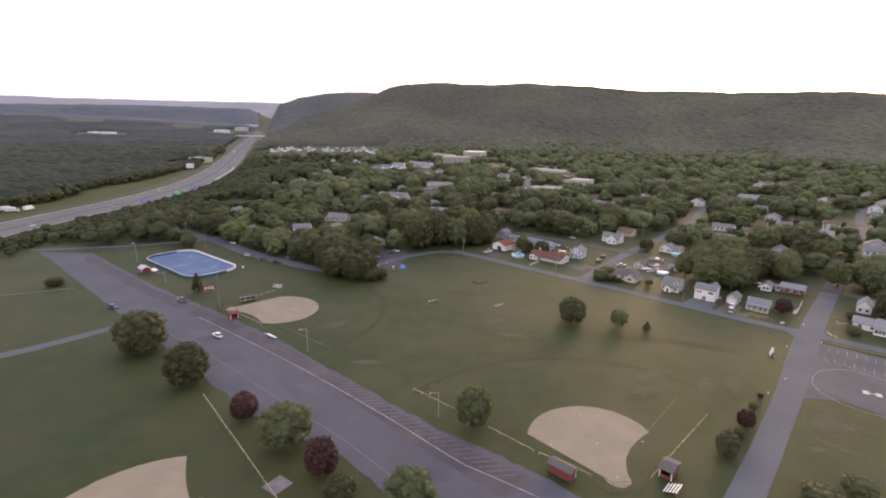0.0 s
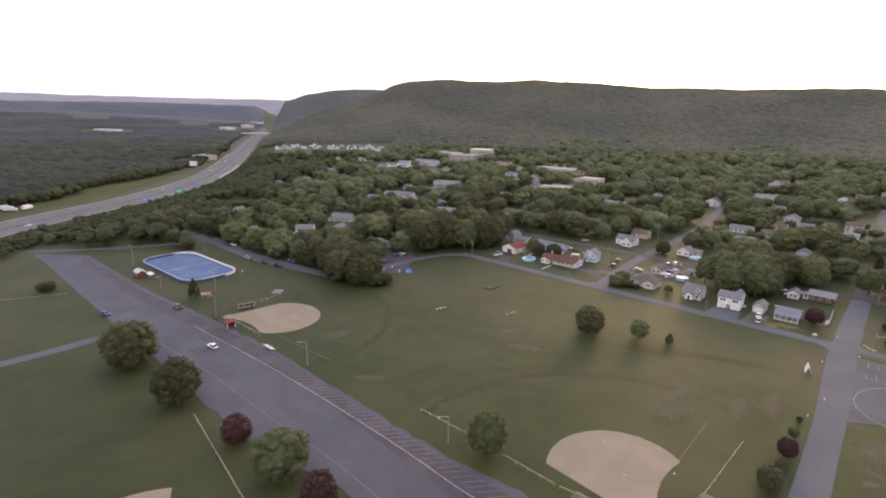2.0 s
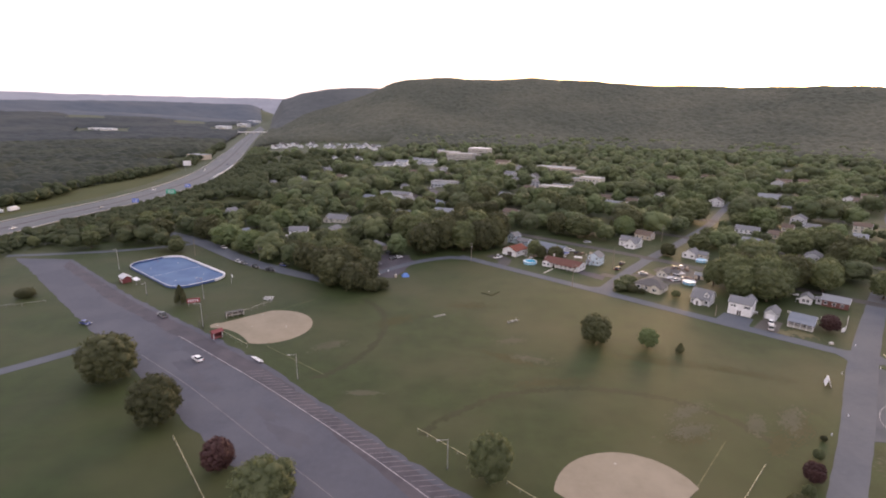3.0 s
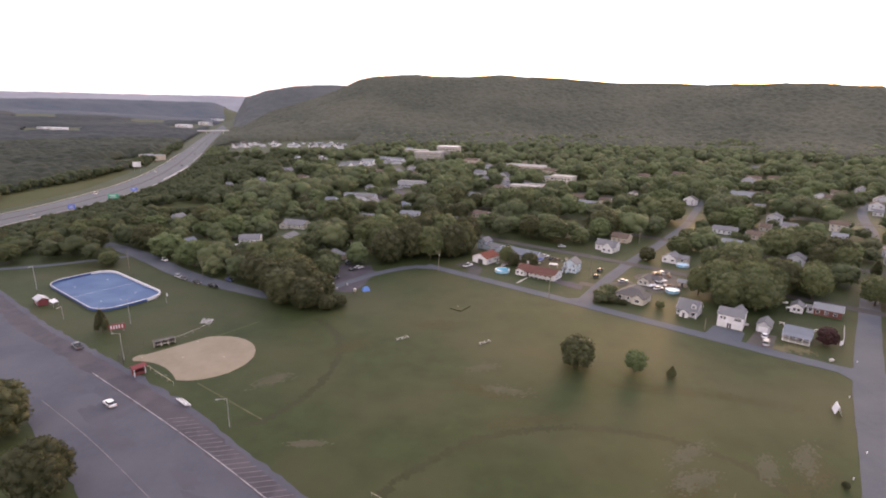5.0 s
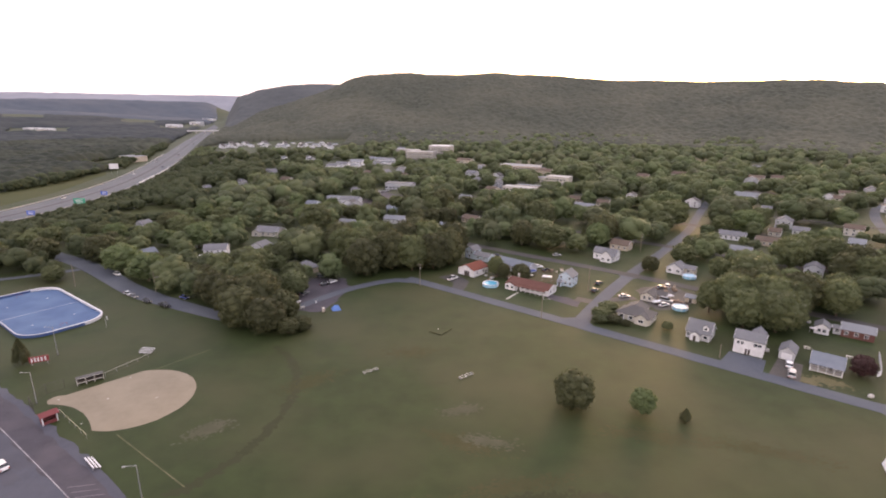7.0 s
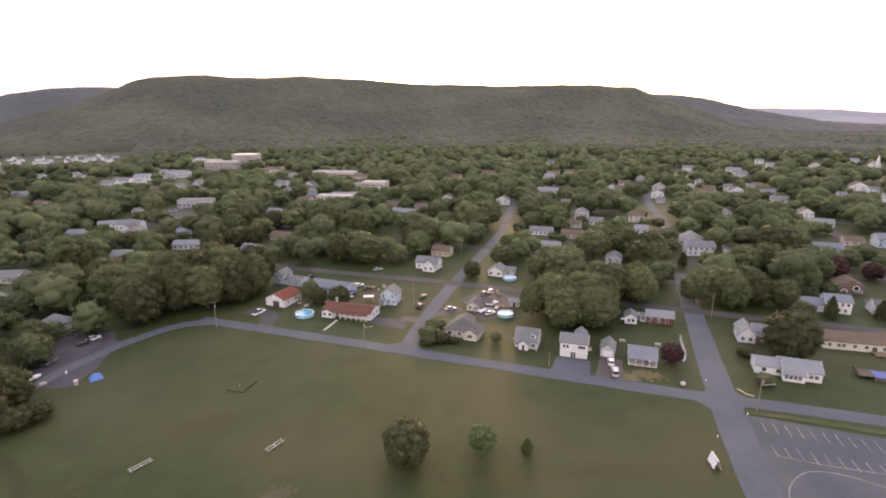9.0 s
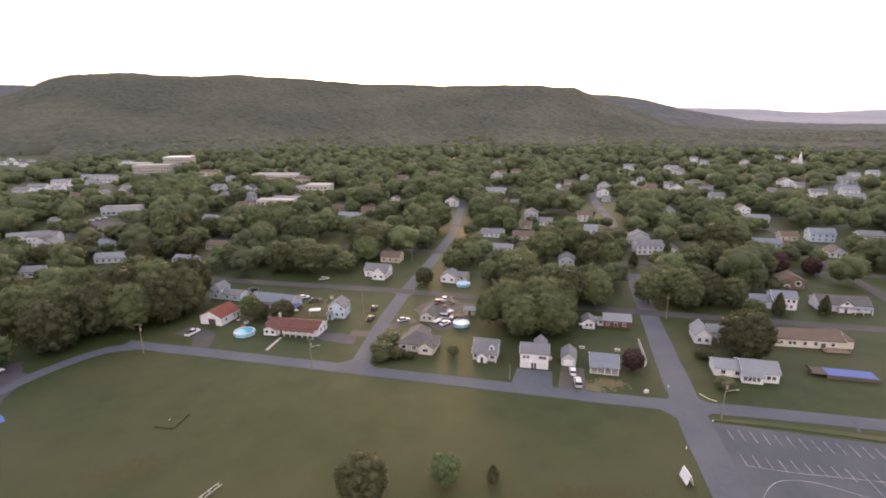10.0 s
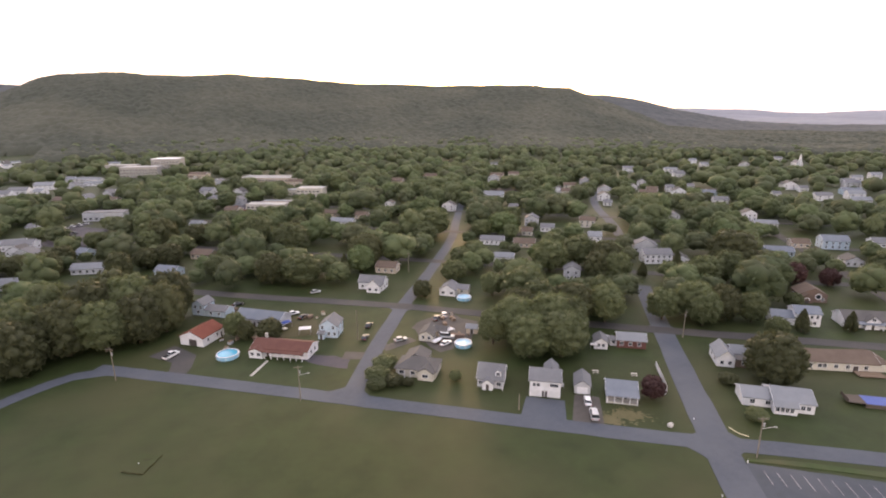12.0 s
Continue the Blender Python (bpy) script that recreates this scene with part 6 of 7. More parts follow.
for x, y, yaw, paint, kind, where in (
        (-132.6, 197.0, -20, "blue", "car", "parked on the lot"), (-108.8, 205.5, 140, "grey", "pickup", "parked on the lot"), (-79.0, 170.5, 142, "white", "car", "standing in the lot"),
        (119.4, 202.4, 53, "silver", "van", "parked in a driveway"), (122.6, 208.0, 52, "white", "car", "parked before the small garage"), (26.4, 294.6, 40, "white", "pickup", "parked beside the garage"),
        (90.6, 285.8, 50, "black", "car", "parked beside the street"), (85.6, 276.4, 50, "black", "car", "parked beside the street"), (95.6, 268.8, -2, "silver", "car", "parked in a driveway"), (119.5, 281.0, 60, "white", "car", "parked in the yard"), (115.5, 279.5, 40, "grey", "car", "parked in the yard"),
        (107.5, 258.5, 20, "white", "car", "parked in the crowded yard"), (110.5, 263.0, -40, "silver", "van", "parked in the crowded yard"), (157.0, 236.5, -42, "silver", "car", "parked behind the brick house"), (151.5, 241.0, -42, "white", "car", "parked behind the brick house"),
        (-109.0, 279.5, -40, "silver", "car", "parked along the rink street"), (-105.0, 276.2, -40, "grey", "car", "parked along the rink street"), (-97, 270.5, -40, "black", "car", "parked along the rink street"), (-88.0, 265.5, -35, "black", "pickup", "parked along the rink street"), (-84.0, 274.0, -35, "blue", "car", "parked along the rink street"),
        (-128, 307, -40, "white", "car", "parked along the rink street"), (48, 330, -20, "white", "car", "parked behind the houses"), (52.5, 333, 10, "black", "car", "parked behind the houses"), (69.5, 311.5, 0, "white", "car", "parked behind the houses"), (72, 306, 30, "black", "car", "parked behind the houses"), (84, 332, 0, "silver", "car", "parked beside the back street"),
        (-30, 289, 35, "black", "car", "parked by the picnic ground"), (-27.5, 292, 35, "white", "car", "parked by the picnic ground"), (-36.5, 277, 60, "grey", "car", "parked by the picnic ground"), (-44, 273, 20, "black", "car", "parked by the picnic ground"), (-33, 300, 40, "grey", "van", "parked by the trees")):
    car(x, y, yaw, paint, kind, where)
for k, (y, off, paint, kind) in enumerate(((312, -10, "black", "car"), (346, 8, "white", "car"), (420, 9, "silver", "car"), (520, -8, "white", "van"), (690, -9, "white", "van"), (760, 10, "blue", "car"), (830, -9, "white", "van"), (940, 8, "grey", "car"), (1080, -9, "white", "van"), (1210, 9, "black", "car"), (1340, -9, "white", "van"))):
    x = float(highway_x(y))
    t = math.degrees(math.atan2(20, float(highway_x(y + 20)) - x))
    c = car(x + off, y, t, paint, kind, "on the highway")
    c.location.z = 0.62


# highway furniture
def sign_panel(x, y, w, h, z, material, label, yaw=0.0):
    s = thing("road_sign", x, y, yaw, label, "sign", "highway signs", 0.0)
    Shape().box(-w / 2, w / 2, -0.08, 0.08, z, z + h).part("panel", material, s)
    for px in (-w / 3, w / 3):
        Shape().rod((px, 0.15, -0.2), (px, 0.15, z + h), 0.12, sides=6).part("post", STEEL, s)
    b = Shape()
    for k in range(2):
        b.box(-w * 0.36, w * 0.3, -0.10, -0.08, z + h * (0.25 + 0.35 * k), z + h * (0.38 + 0.35 * k))
    b.part("lettering_bars", WHITE, s)
    return s


sign_panel(-247, 478, 8, 4, 3.5, SIGN_GREEN, "green highway sign with white bars on posts", 8)
sign_panel(-254, 436, 5, 3, 3.0, SIGN_BLUE, "blue service sign beside the highway", 8)
sign_panel(-254, 523, 5, 3, 3.0, SIGN_BLUE, "blue service sign beside the highway", 8)
sign_panel(-338, 694, 9, 6, 6, WHITE, "white billboard beside the highway", 20)
for side in (-1, 1):
    line = [(px + side * 18.5, py) for px, py in HIGHWAY[1:8]]
    tagged(ribbon(line, 0.35, 1.15, 0.5).part("guard_rail", STEEL), "steel guard rail along the highway edge", "guard rail", kind="structure")
tagged(ribbon(HIGHWAY[1:], 2.0, 0.72, 0.3).part("median", OLD_ASPHALT), "narrow dark median between the carriageways", "median", kind="structure")
for off in (-15.5, -5.2, 5.2, 15.5):
    paint_line("lane_line", [(px + off, py) for px, py in HIGHWAY[1:9]], 0.3, 0.66, FADED)
bridge = thing("overpass", float(highway_x(1700)), 1700, 12, "pale concrete bridge crossing the highway", "bridge")
Shape().box(-48, 48, -6, 6, 6.5, 8.0).part("deck", PALE_CONCRETE, bridge)
for sy in (-5.9, 5.6):
    Shape().box(-48, 48, sy, sy + 0.3, 8.0, 9.2).part("parapet", WHITE, bridge)
for px in (-24, 0, 24):
    Shape().box(px - 0.8, px + 0.8, -5, 5, -0.5, 6.5).part("pier", PALE_CONCRETE, bridge)
rail_line = [(float(highway_x(y)) + 19.2, y) for y in (610, 650, 700, 750)]
tagged(ribbon(rail_line, 0.5, 2.0, 1.6).part("barrier", WHITE), "white concrete barrier beside the highway", "barrier", kind="structure")
sheet("meadow", Shape().prism([(-330, 330), (-322, 400), (-312, 470), (-316, 560), (-345, 690), (-375, 740), (-372, 640), (-385, 520), (-370, 420), (-350, 350)][::-1], -0.1, 0.05), MEADOW, "pale open meadow strip beside the highway", "grass")
sheet("meadow", Shape().prism(disc_outline(-172, 470, 30, 24, 48, 20), -0.1, 0.05), MEADOW, "pale open meadow among trees", "grass")
for k, (x, y) in enumerate(((-336, 398), (-345, 404), (-330, 407), (-352, 398))):
    c = thing("truck", x, y, 20 + 35 * k, "white box truck parked in a yard beside the highway", "truck", "trucks")
    bevelled("cargo_box", Shape().box(-4.5, 2.2, -1.25, 1.25, 1.0, 3.8), WHITE, c, width=0.06, segments=1)
    bevelled("cab", Shape().box(2.4, 4.4, -1.15, 1.15, 0.6, 2.7), PAINTS["white"], c, width=0.2)
    for px in (-3.2, 3.2):
        for sy in (-1, 1):
            Shape().rod((px, sy * 0.9, 0.5), (px, sy * 1.25, 0.5), 0.5, sides=12).part("wheel", RUBBER, c)


# ---------------------------------------------------------------- poles and lamps
def utility_pole(x, y, height, yaw=0.0, arm=True, lamp=False, lean=0.0, label="wooden utility pole with a cross-arm on the verge"):
    p = thing("utility_pole", x, y, yaw, label, "utility pole", "utility poles")
    Shape().rod((0, 0, -0.3), (0, lean, height), 0.165, 0.105).part("pole", POLE_WOOD, p)
    if arm:
        for z in (height - 0.6,):
            Shape().box(-1.2, 1.2, lean - 0.22, lean - 0.11, z, z + 0.13).part("cross_arm", POLE_WOOD, p)
            for k in (-1.15, -0.55, 0.55, 1.15):
                Shape().rod((k, lean - 0.2, z + 0.16), (k, lean - 0.2, z + 0.32), 0.05, sides=6).part("insulator", STEEL, p)
        Shape().rod((0.35, lean - 0.1, height - 2.4), (0.35, lean - 0.1, height - 1.6), 0.2, sides=10).part("transformer", STEEL, p)
    if lamp:
        Shape().rod((0, 0, height - 3.0), (2.4, -0.6, height - 2.2), 0.07, sides=6).part("lamp_arm", STEEL, p)
        head = bevelled("lamp_head", Shape().box(2.25, 3.0, -0.76, -0.48, height - 2.28, height - 2.12), STEEL, p, width=0.04, segments=1)
        Shape().box(2.35, 2.9, -0.7, -0.54, height - 2.32, height - 2.27).part("lens", LAMP_GLASS, head)
    return p


utility_pole(11.5, 285.6, 10.5, -40, True)
utility_pole(56.0, 247.6, 10.5, -20, True, True)
utility_pole(83.0, 276.6, 11.0, 40, False)
utility_pole(139.0, 172.2, 10.5, -30, True, True)
utility_pole(104.6, 214.4, 4.6, 0, False, label="short wooden pole at the street edge")
utility_pole(132.2, 339.2, 10, 30, True)
utility_pole(180.8, 222.6, 10, 45, True)
utility_pole(155, 330, 10, 45, True)
utility_pole(-98.9, 281.9, 9.5, 0, False, True)
utility_pole(-137, 290.9, 10, 0, False)


def field_lamp(x, y, height, yaw, label):
    p = thing("street_lamp", x, y, yaw, label, "lamp", "field lamps")
    Shape().rod((0, 0, -0.2), (0, 0, height), 0.12, 0.075).part("pole", STEEL, p)
    Shape().rod((0, 0, 0), (0, 0, 0.3), 0.22, 0.2).part("base", CONCRETE, p)
    Shape().rod((0, 0, height - 0.15), (-2.0, 0, height), 0.06, 0.05, 6).part("arm", STEEL, p)
    head = bevelled("lamp_head", Shape().box(-2.55, -1.75, -0.16, 0.16, height - 0.08, height + 0.06), STEEL, p, width=0.05, segments=1)
    Shape().box(-2.45, -1.85, -0.1, 0.1, height - 0.12, height - 0.07).part("lens", LAMP_GLASS, head)
    return p


field_lamp(-89.2, 196.3, 9.0, 0, "tall pale lamp pole beside the red dugout")
field_lamp(-44.3, 159.5, 8.0, 10, "grey street lamp on the outfield edge")
field_lamp(-0.1, 121.0, 7.5, 10, "grey street lamp beside the parking lot")
field_lamp(-101.9, 224.6, 9.5, 0, "tall white pole beside the blue rink")
field_lamp(-160.5, 262.5, 11.0, 90, "slender pole at the rink's corner")
field_lamp(-128.3, 229.2, 5.5, 90, "slender pole before the rink")


# ---------------------------------------------------------------- fences, dugouts, bleachers, benches
def rail_fence(name, points, height, rail, label, spacing=3.0, boards=False):
    f = thing(name, 0, 0, 0, label, "fence")
    line = smooth_line(points, 3.0)
    for a, b in zip(line, line[1:]):
        Shape().rod((*a, height), (*b, height), 0.045, sides=6).part("rail", rail, f)
        Shape().rod((*a, 0.12), (*b, 0.12), 0.012, sides=4).part("bottom_wire", TIMBER, f)
        if boards:
            s = Shape()
            d = (b - a).normalized()
            nrm = Vector((-d.y, d.x)) * 0.03
            q = [a - nrm, b - nrm, b + nrm, a + nrm]
            s.prism([tuple(p) for p in q], 0.1, height - 0.02)
            s.part("board", rail, f)
    post = Shape().rod((0, 0, -0.2), (0, 0, height), 0.045, sides=6).mesh("post", STEEL)
    for p in line:
        ob = new("post", post)
        ob.parent, ob.location = f, (*p, 0)
    return f


FENCE = "low wire fence with a pale yellow top rail"
rail_fence("fence", [(-7.5, 134.9), (4.7, 124.1)], 0.8, RAIL, FENCE)
rail_fence("fence", [(12.6, 116.4), (22.6, 107.0)], 0.8, RAIL, FENCE)
rail_fence("fence", [(23.6, 106.2), (33.8, 98.6)], 0.8, RAIL, FENCE)
rail_fence("fence", [(46.8, 98.2), (71.4, 123.6)], 0.8, RAIL, FENCE)
rail_fence("fence", [(-65.6, 129.7), (-37.2, 95.2)], 1.2, RAIL, FENCE)
rail_fence("fence", [(-36.5, 94.4), (-28, 84)], 1.2, RAIL, FENCE)
rail_fence("fence", [(-80.4, 191.5), (-67, 180.2)], 1.2, RAIL, FENCE)
rail_fence("fence", [(-79.5, 210.2), (-73, 221.5)], 1.2, OFF_WHITE, "low wire fence with a pale top rail")
rail_fence("fence", [(155.6, 213.2), (145.4, 201.0), (143.4, 200.2)], 1.8, WHITE, "white board fence round the corner garden", boards=True)
rail_fence("fence", [(-196, 202), (-170, 214.5), (-163, 218)], 1.0, STEEL, "plain wire fence across the lower grass")


def backstop(x, y, yaw, label):
    b = thing("backstop", x, y, yaw, label, "backstop", "backstops")
    pts = [(-6, 1.5), (-3.2, -1.5), (3.2, -1.5), (6, 1.5)]
    for px, py in pts:
        Shape().rod((px, py, -0.2), (px, py, 2.8), 0.05, sides=6).part("post", DOOR_DARK, b)
    for (ax, ay), (bx, by) in zip(pts, pts[1:]):
        for z in (0.1, 1.8, 2.8):
            Shape().rod((ax, ay, z), (bx, by, z), 0.03, sides=6).part("rail", DOOR_DARK, b)
        n = 14
        w = Shape()
        for k in range(n + 1):
            t = k / n
            w.rod((ax + (bx - ax) * t, ay + (by - ay) * t, 0.1), (ax + (bx - ax) * t, ay + (by - ay) * t, 2.8), 0.008, sides=3)
        w.part("wire_mesh", DOOR_DARK, b)
    return b


backstop(40.0, 95.4, 4, "tall wire backstop behind home plate")
backstop(-88.4, 198.0, -90, "tall wire backstop behind home plate")


def dugout(x, y, yaw, w, d, wall, roof, label):
    g = thing("dugout", x, y, yaw, label, "dugout", "dugouts")
    Shape().box(-w / 2, w / 2, d / 2 - 0.2, d / 2, 0, 2.3).part("back_wall", wall, g)
    for s in (-1, 1):
        Shape().box(s * w / 2 - (0.2 if s > 0 else 0), s * w / 2 + (0 if s > 0 else 0.2), -d / 2, d / 2 - 0.2, 0, 2.25).part("side_wall", wall, g)
        Shape().box(s * (w / 2 - 0.1) - 0.12, s * (w / 2 - 0.1) + 0.12, -d / 2 - 0.05, -d / 2 + 0.15, 0, 2.4).part("corner_post", WHITE, g)
    r = Shape()
    r.slab([(-w / 2 - 0.4, -d / 2 - 0.5, 2.35), (w / 2 + 0.4, -d / 2 - 0.5, 2.35), (w / 2 + 0.4, 0, 3.1), (-w / 2 - 0.4, 0, 3.1)], 0.15)
    r.slab([(w / 2 + 0.4, d / 2 + 0.5, 2.35), (-w / 2 - 0.4, d / 2 + 0.5, 2.35), (-w / 2 - 0.4, 0, 3.1), (w / 2 + 0.4, 0, 3.1)], 0.15)
    r.part("roof", roof, g)
    Shape().box(-w / 2 + 0.3, w / 2 - 0.3, d / 2 - 0.75, d / 2 - 0.3, 0.42, 0.48).part("bench", TIMBER, g)
    Shape().box(-w / 2, w / 2, -d / 2, -d / 2 + 0.15, 0, 0.85).part("front_wall", wall, g)
    for s in (-1, 1):
        Shape().rod((s * w / 2, 0, 2.45), (s * (w / 2 + 0.03), 0, 2.45), 0.32, sides=14).part("round_badge", WHITE, g)
    return g


def open_dugout(x, y, yaw, w, d):
    """A low shelter: walls coloured dark like shade behind a pale frame with three openings, a thin lean-to roof above.
    """
    g = thing("dugout", x, y, yaw, "low dark dugout with pale frame round three openings", "dugout", "dugouts")
    # the dark wall colour stands in for shade inside the openings
    Shape().box(-w / 2, w / 2, d / 2 - 0.12, d / 2, 0, 1.7).part("back_wall", DOOR_DARK, g)
    for side in (-1, 1):
        Shape().box(side * (w / 2 - 0.06) - 0.06, side * (w / 2 - 0.06) + 0.06, -d / 2 + 0.1, d / 2 - 0.12, 0, 1.75).part("side_wall", DOOR_DARK, g)
    for z in (0.62, 1.82):
        Shape().box(-w / 2 - 0.1, w / 2 + 0.1, -d / 2 - 0.08, -d / 2 + 0.06, z, z + 0.2).part("rail", OFF_WHITE, g)
    for k in range(4):
        px = -w / 2 + w * k / 3
        Shape().box(px - 0.1, px + 0.1, -d / 2 - 0.06, -d / 2 + 0.04, 0, 1.82).part("post", OFF_WHITE, g)
    r = Shape()
    r.slab([(-w / 2 - 0.2, -d / 2 - 0.1, 2.04), (w / 2 + 0.2, -d / 2 - 0.1, 2.04), (w / 2 + 0.2, d / 2 + 0.1, 1.8), (-w / 2 - 0.2, d / 2 + 0.1, 1.8)], 0.1)
    r.part("roof", ROOF_DARK, g)
    Shape().box(-w / 2 + 0.3, w / 2 - 0.3, d / 2 - 0.6, d / 2 - 0.2, 0.42, 0.48).part("bench", TIMBER, g)
    return g


dugout(27.6, 99.5, 138, 5.4, 2.3, DARK_RED, ROOF_DARK, "dark red dugout with dark grey roof and white posts")
dugout(51.5, 100.2, -42, 2.7, 4.4, DARK_RED, ROOF_DARK, "dark red dugout with dark grey roof and white trim")
dugout(-80.3, 187.6, 50, 3.2, 1.9, DARK_RED, DARK_RED, "dark red dugout beside the parking lot")
open_dugout(-82.2, 207.6, 36, 6.2, 2.0)


def bleacher(x, y, yaw, w, rows, label):
    b = thing("bleacher", x, y, yaw, label, "bleachers", "bleachers")
    for k in range(rows):
        Shape().box(-w / 2, w / 2, k * 0.62, k * 0.62 + 0.26, 0.4 + 0.24 * k, 0.46 + 0.24 * k).part("seat_plank", ALU, b)
        if k:
            # dark plank colour stands in for the shaded gaps between the seats
            Shape().box(-w / 2, w / 2, k * 0.62 - 0.28, k * 0.62 - 0.04, 0.16 + 0.24 * k, 0.2 + 0.24 * k).part("foot_plank", DARK_TIMBER_AND_GAPS, b)
    for px in (-w / 2 + 0.4, 0, w / 2 - 0.4):
        f = Shape().rod((px, 0.1, 0), (px, 0.1, 0.42), 0.03, sides=5)
        f.rod((px, rows * 0.62 - 0.4, 0), (px, rows * 0.62 - 0.4, 0.2 + 0.24 * rows), 0.03, sides=5)
        f.rod((px, 0.1, 0.38), (px, rows * 0.62 - 0.4, 0.18 + 0.24 * rows), 0.03, sides=5)
        f.part("frame", STEEL, b)
    return b


bleacher(-59.6, 171.2, 138, 5.4, 3, "small aluminium bleacher of pale planks")
bleacher(-75.3, 224.2, -10, 4.4, 4, "small grey aluminium bleacher beside the outfield")
bleacher(48.9, 95.4, 228, 3.6, 5, "small aluminium bleacher behind the dugout")


WEATHERED = plain("weathered_pale_plank", (0.46, 0.45, 0.41), 0.8)


def bench(x, y, yaw):
    b = thing("bench", x, y, yaw, "long pale plank bench standing on the field", "bench", "field benches")
    for k in (-0.55, 0.4):
        Shape().box(-2.5, 2.5, k, k + 0.17, 0.42, 0.47).part("seat_plank", WEATHERED, b)
    for px in (-2.1, 0, 2.1):
        Shape().box(px - 0.04, px + 0.04, -0.5, 0.52, 0, 0.42).part("leg", STEEL, b)
    return b


bench(-3.6, 209.9, 32)
bench(24.2, 205.8, 36)

# scoreboard, sign boards, small field things
sb = thing("scoreboard", -103.0, 218.2, 25, "red scoreboard with white number panels on posts", "scoreboard")
Shape().box(-2.4, 2.4, -0.15, 0.15, 1.0, 2.8).part("board", RED, sb)
for px in (-1.7, -0.9, -0.1, 0.7, 1.6):
    Shape().box(px - 0.22, px + 0.18, -0.2, -0.15, 1.3, 2.5).part("number_panel", WHITE, sb)
for px in (-1.9, 1.9):
    Shape().rod((px, 0.2, -0.2), (px, 0.2, 2.8), 0.1, sides=6).part("post", STEEL, sb)
wb = thing("sign_board", 111.3, 161.2, 62, "white two-sided sign board with dark legs", "sign")
for s in (-1, 1):
    q = [(-1.7, s * 0.75, 0.35), (1.7, s * 0.75, 0.35), (1.7, s * 0.12, 2.5), (-1.7, s * 0.12, 2.5)]
    Shape().add(q + [(a, b - 0.08 * s, c) for a, b, c in q], [(0, 1, 2, 3), (7, 6, 5, 4), (0, 4, 5, 1), (1, 5, 6, 2), (2, 6, 7, 3), (3, 7, 4, 0)]).part("panel", WHITE, wb)
    Shape().box(-1.75, -1.6, s * 0.8 - 0.06, s * 0.8 + 0.06, 0, 0.5).box(1.6, 1.75, s * 0.8 - 0.06, s * 0.8 + 0.06, 0, 0.5).part("leg", DOOR_DARK, wb)
Shape().box(-1.6, 1.6, -0.11, 0.11, 2.42, 2.54).part("ridge_bar", WHITE, wb)
plat = thing("earth_platform", 18.2, 238.6, -38, "low square grass-topped earth platform with dark edges", "platform")
edge = ragged([(-2.7, -3.3), (2.7, -3.3), (2.7, 3.3), (-2.7, 3.3)], 0.10, 21, 0.6)
Shape().prism(edge, -0.05, 0.22).part("earth_side", BARE, plat)
Shape().prism([(0.965 * x, 0.97 * y) for x, y in edge], 0.20, 0.27).part("turf", GRASS, plat)
Shape().prism(disc_outline(0.4, 1.2, 0.9, 12, 0.5, 20), 0.25, 0.285).part("bare_spot", DARK_TURF, plat)
Shape().rod((-0.5, -0.3, 0.25), (-0.5, -0.3, 0.5), 0.09, 0.08).part("marker", WHITE, plat)
pad = thing("pavement_slab", -34.0, 94.6, -35, "worn grey square concrete slab on the grass", "slab")
bevelled("slab", Shape().box(-2.2, 2.2, -2.4, 2.4, 0, 0.1), FADED, pad, width=0.03, segments=1)
for x, y in ((105.4, 144.7), (95.1, 136.2), (120.8, 168.4), (140.1, 188.8), (135.6, 172.2)):
    m = thing("marker_post", x, y, 0, "short white marker post in the grass", "post", "marker posts")
    Shape().rod((0, 0, -0.1), (0, 0, 0.55), 0.13, 0.11).part("post", WHITE, m)
    Shape().rod((0, 0, 0.55), (0, 0, 0.62), 0.15, 0.08).part("cap", WHITE, m)

# ---------------------------------------------------------------- the blue rink
RINK = (-132.5, 262.4, -39.7)
rink = thing("rink", RINK[0], RINK[1], RINK[2], "blue street-hockey rink with white-capped rounded boards", "rink")


def rounded(w, d, r, n=8):
    out = []
    for cx, cy, a0 in ((w / 2 - r, d / 2 - r, 0), (-w / 2 + r, d / 2 - r, 90), (-w / 2 + r, -d / 2 + r, 180), (w / 2 - r, -d / 2 + r, 270)):
        out += [(cx + r * math.cos(radians(a0 + 90 * k / n)), cy + r * math.sin(radians(a0 + 90 * k / n))) for k in range(n + 1)]
    return out


RW, RD = 56.0, 26.0
Shape().prism(rounded(RW, RD, 8), -0.1, 0.09).part("floor", BLUE_COURT, rink, "blue painted court floor")
rim = rounded(RW, RD, 8)
outer = rounded(RW + 0.3, RD + 0.3, 8.15)
for k in range(len(rim)):
    a, b, c, d = rim[k], rim[(k + 1) % len(rim)], outer[(k + 1) % len(rim)], outer[k]
    q = [d, c, b, a]
    Shape().prism(q, 0.0, 1.0).part("board", DARK_BLUE if (a[1] + b[1]) < 0.2 * RD else WHITE, rink)
    m = ((a[0] + b[0]) / 2, (a[1] + b[1]) / 2)
    Shape().prism([(x * 1.004 , y * 1.006) for x, y in (d, c)] + [(x * 0.990, y * 0.985) for x, y in (b, a)], 1.0, 1.1).part("cap_rail", WHITE if (a[1] + b[1]) > -0.55 * RD else GREY_SIDING, rink)
Shape().box(-0.12, 0.12, -RD / 2 + 0.3, RD / 2 - 0.3, 0.09, 0.10).part("centre_line", LINE, rink)
for px in (-RW / 4, RW / 4):
    for py in (-6.5, 6.5):
        Shape().prism(disc_outline(px, py, 0.4, 12), 0.09, 0.10).part("spot", LINE, rink)
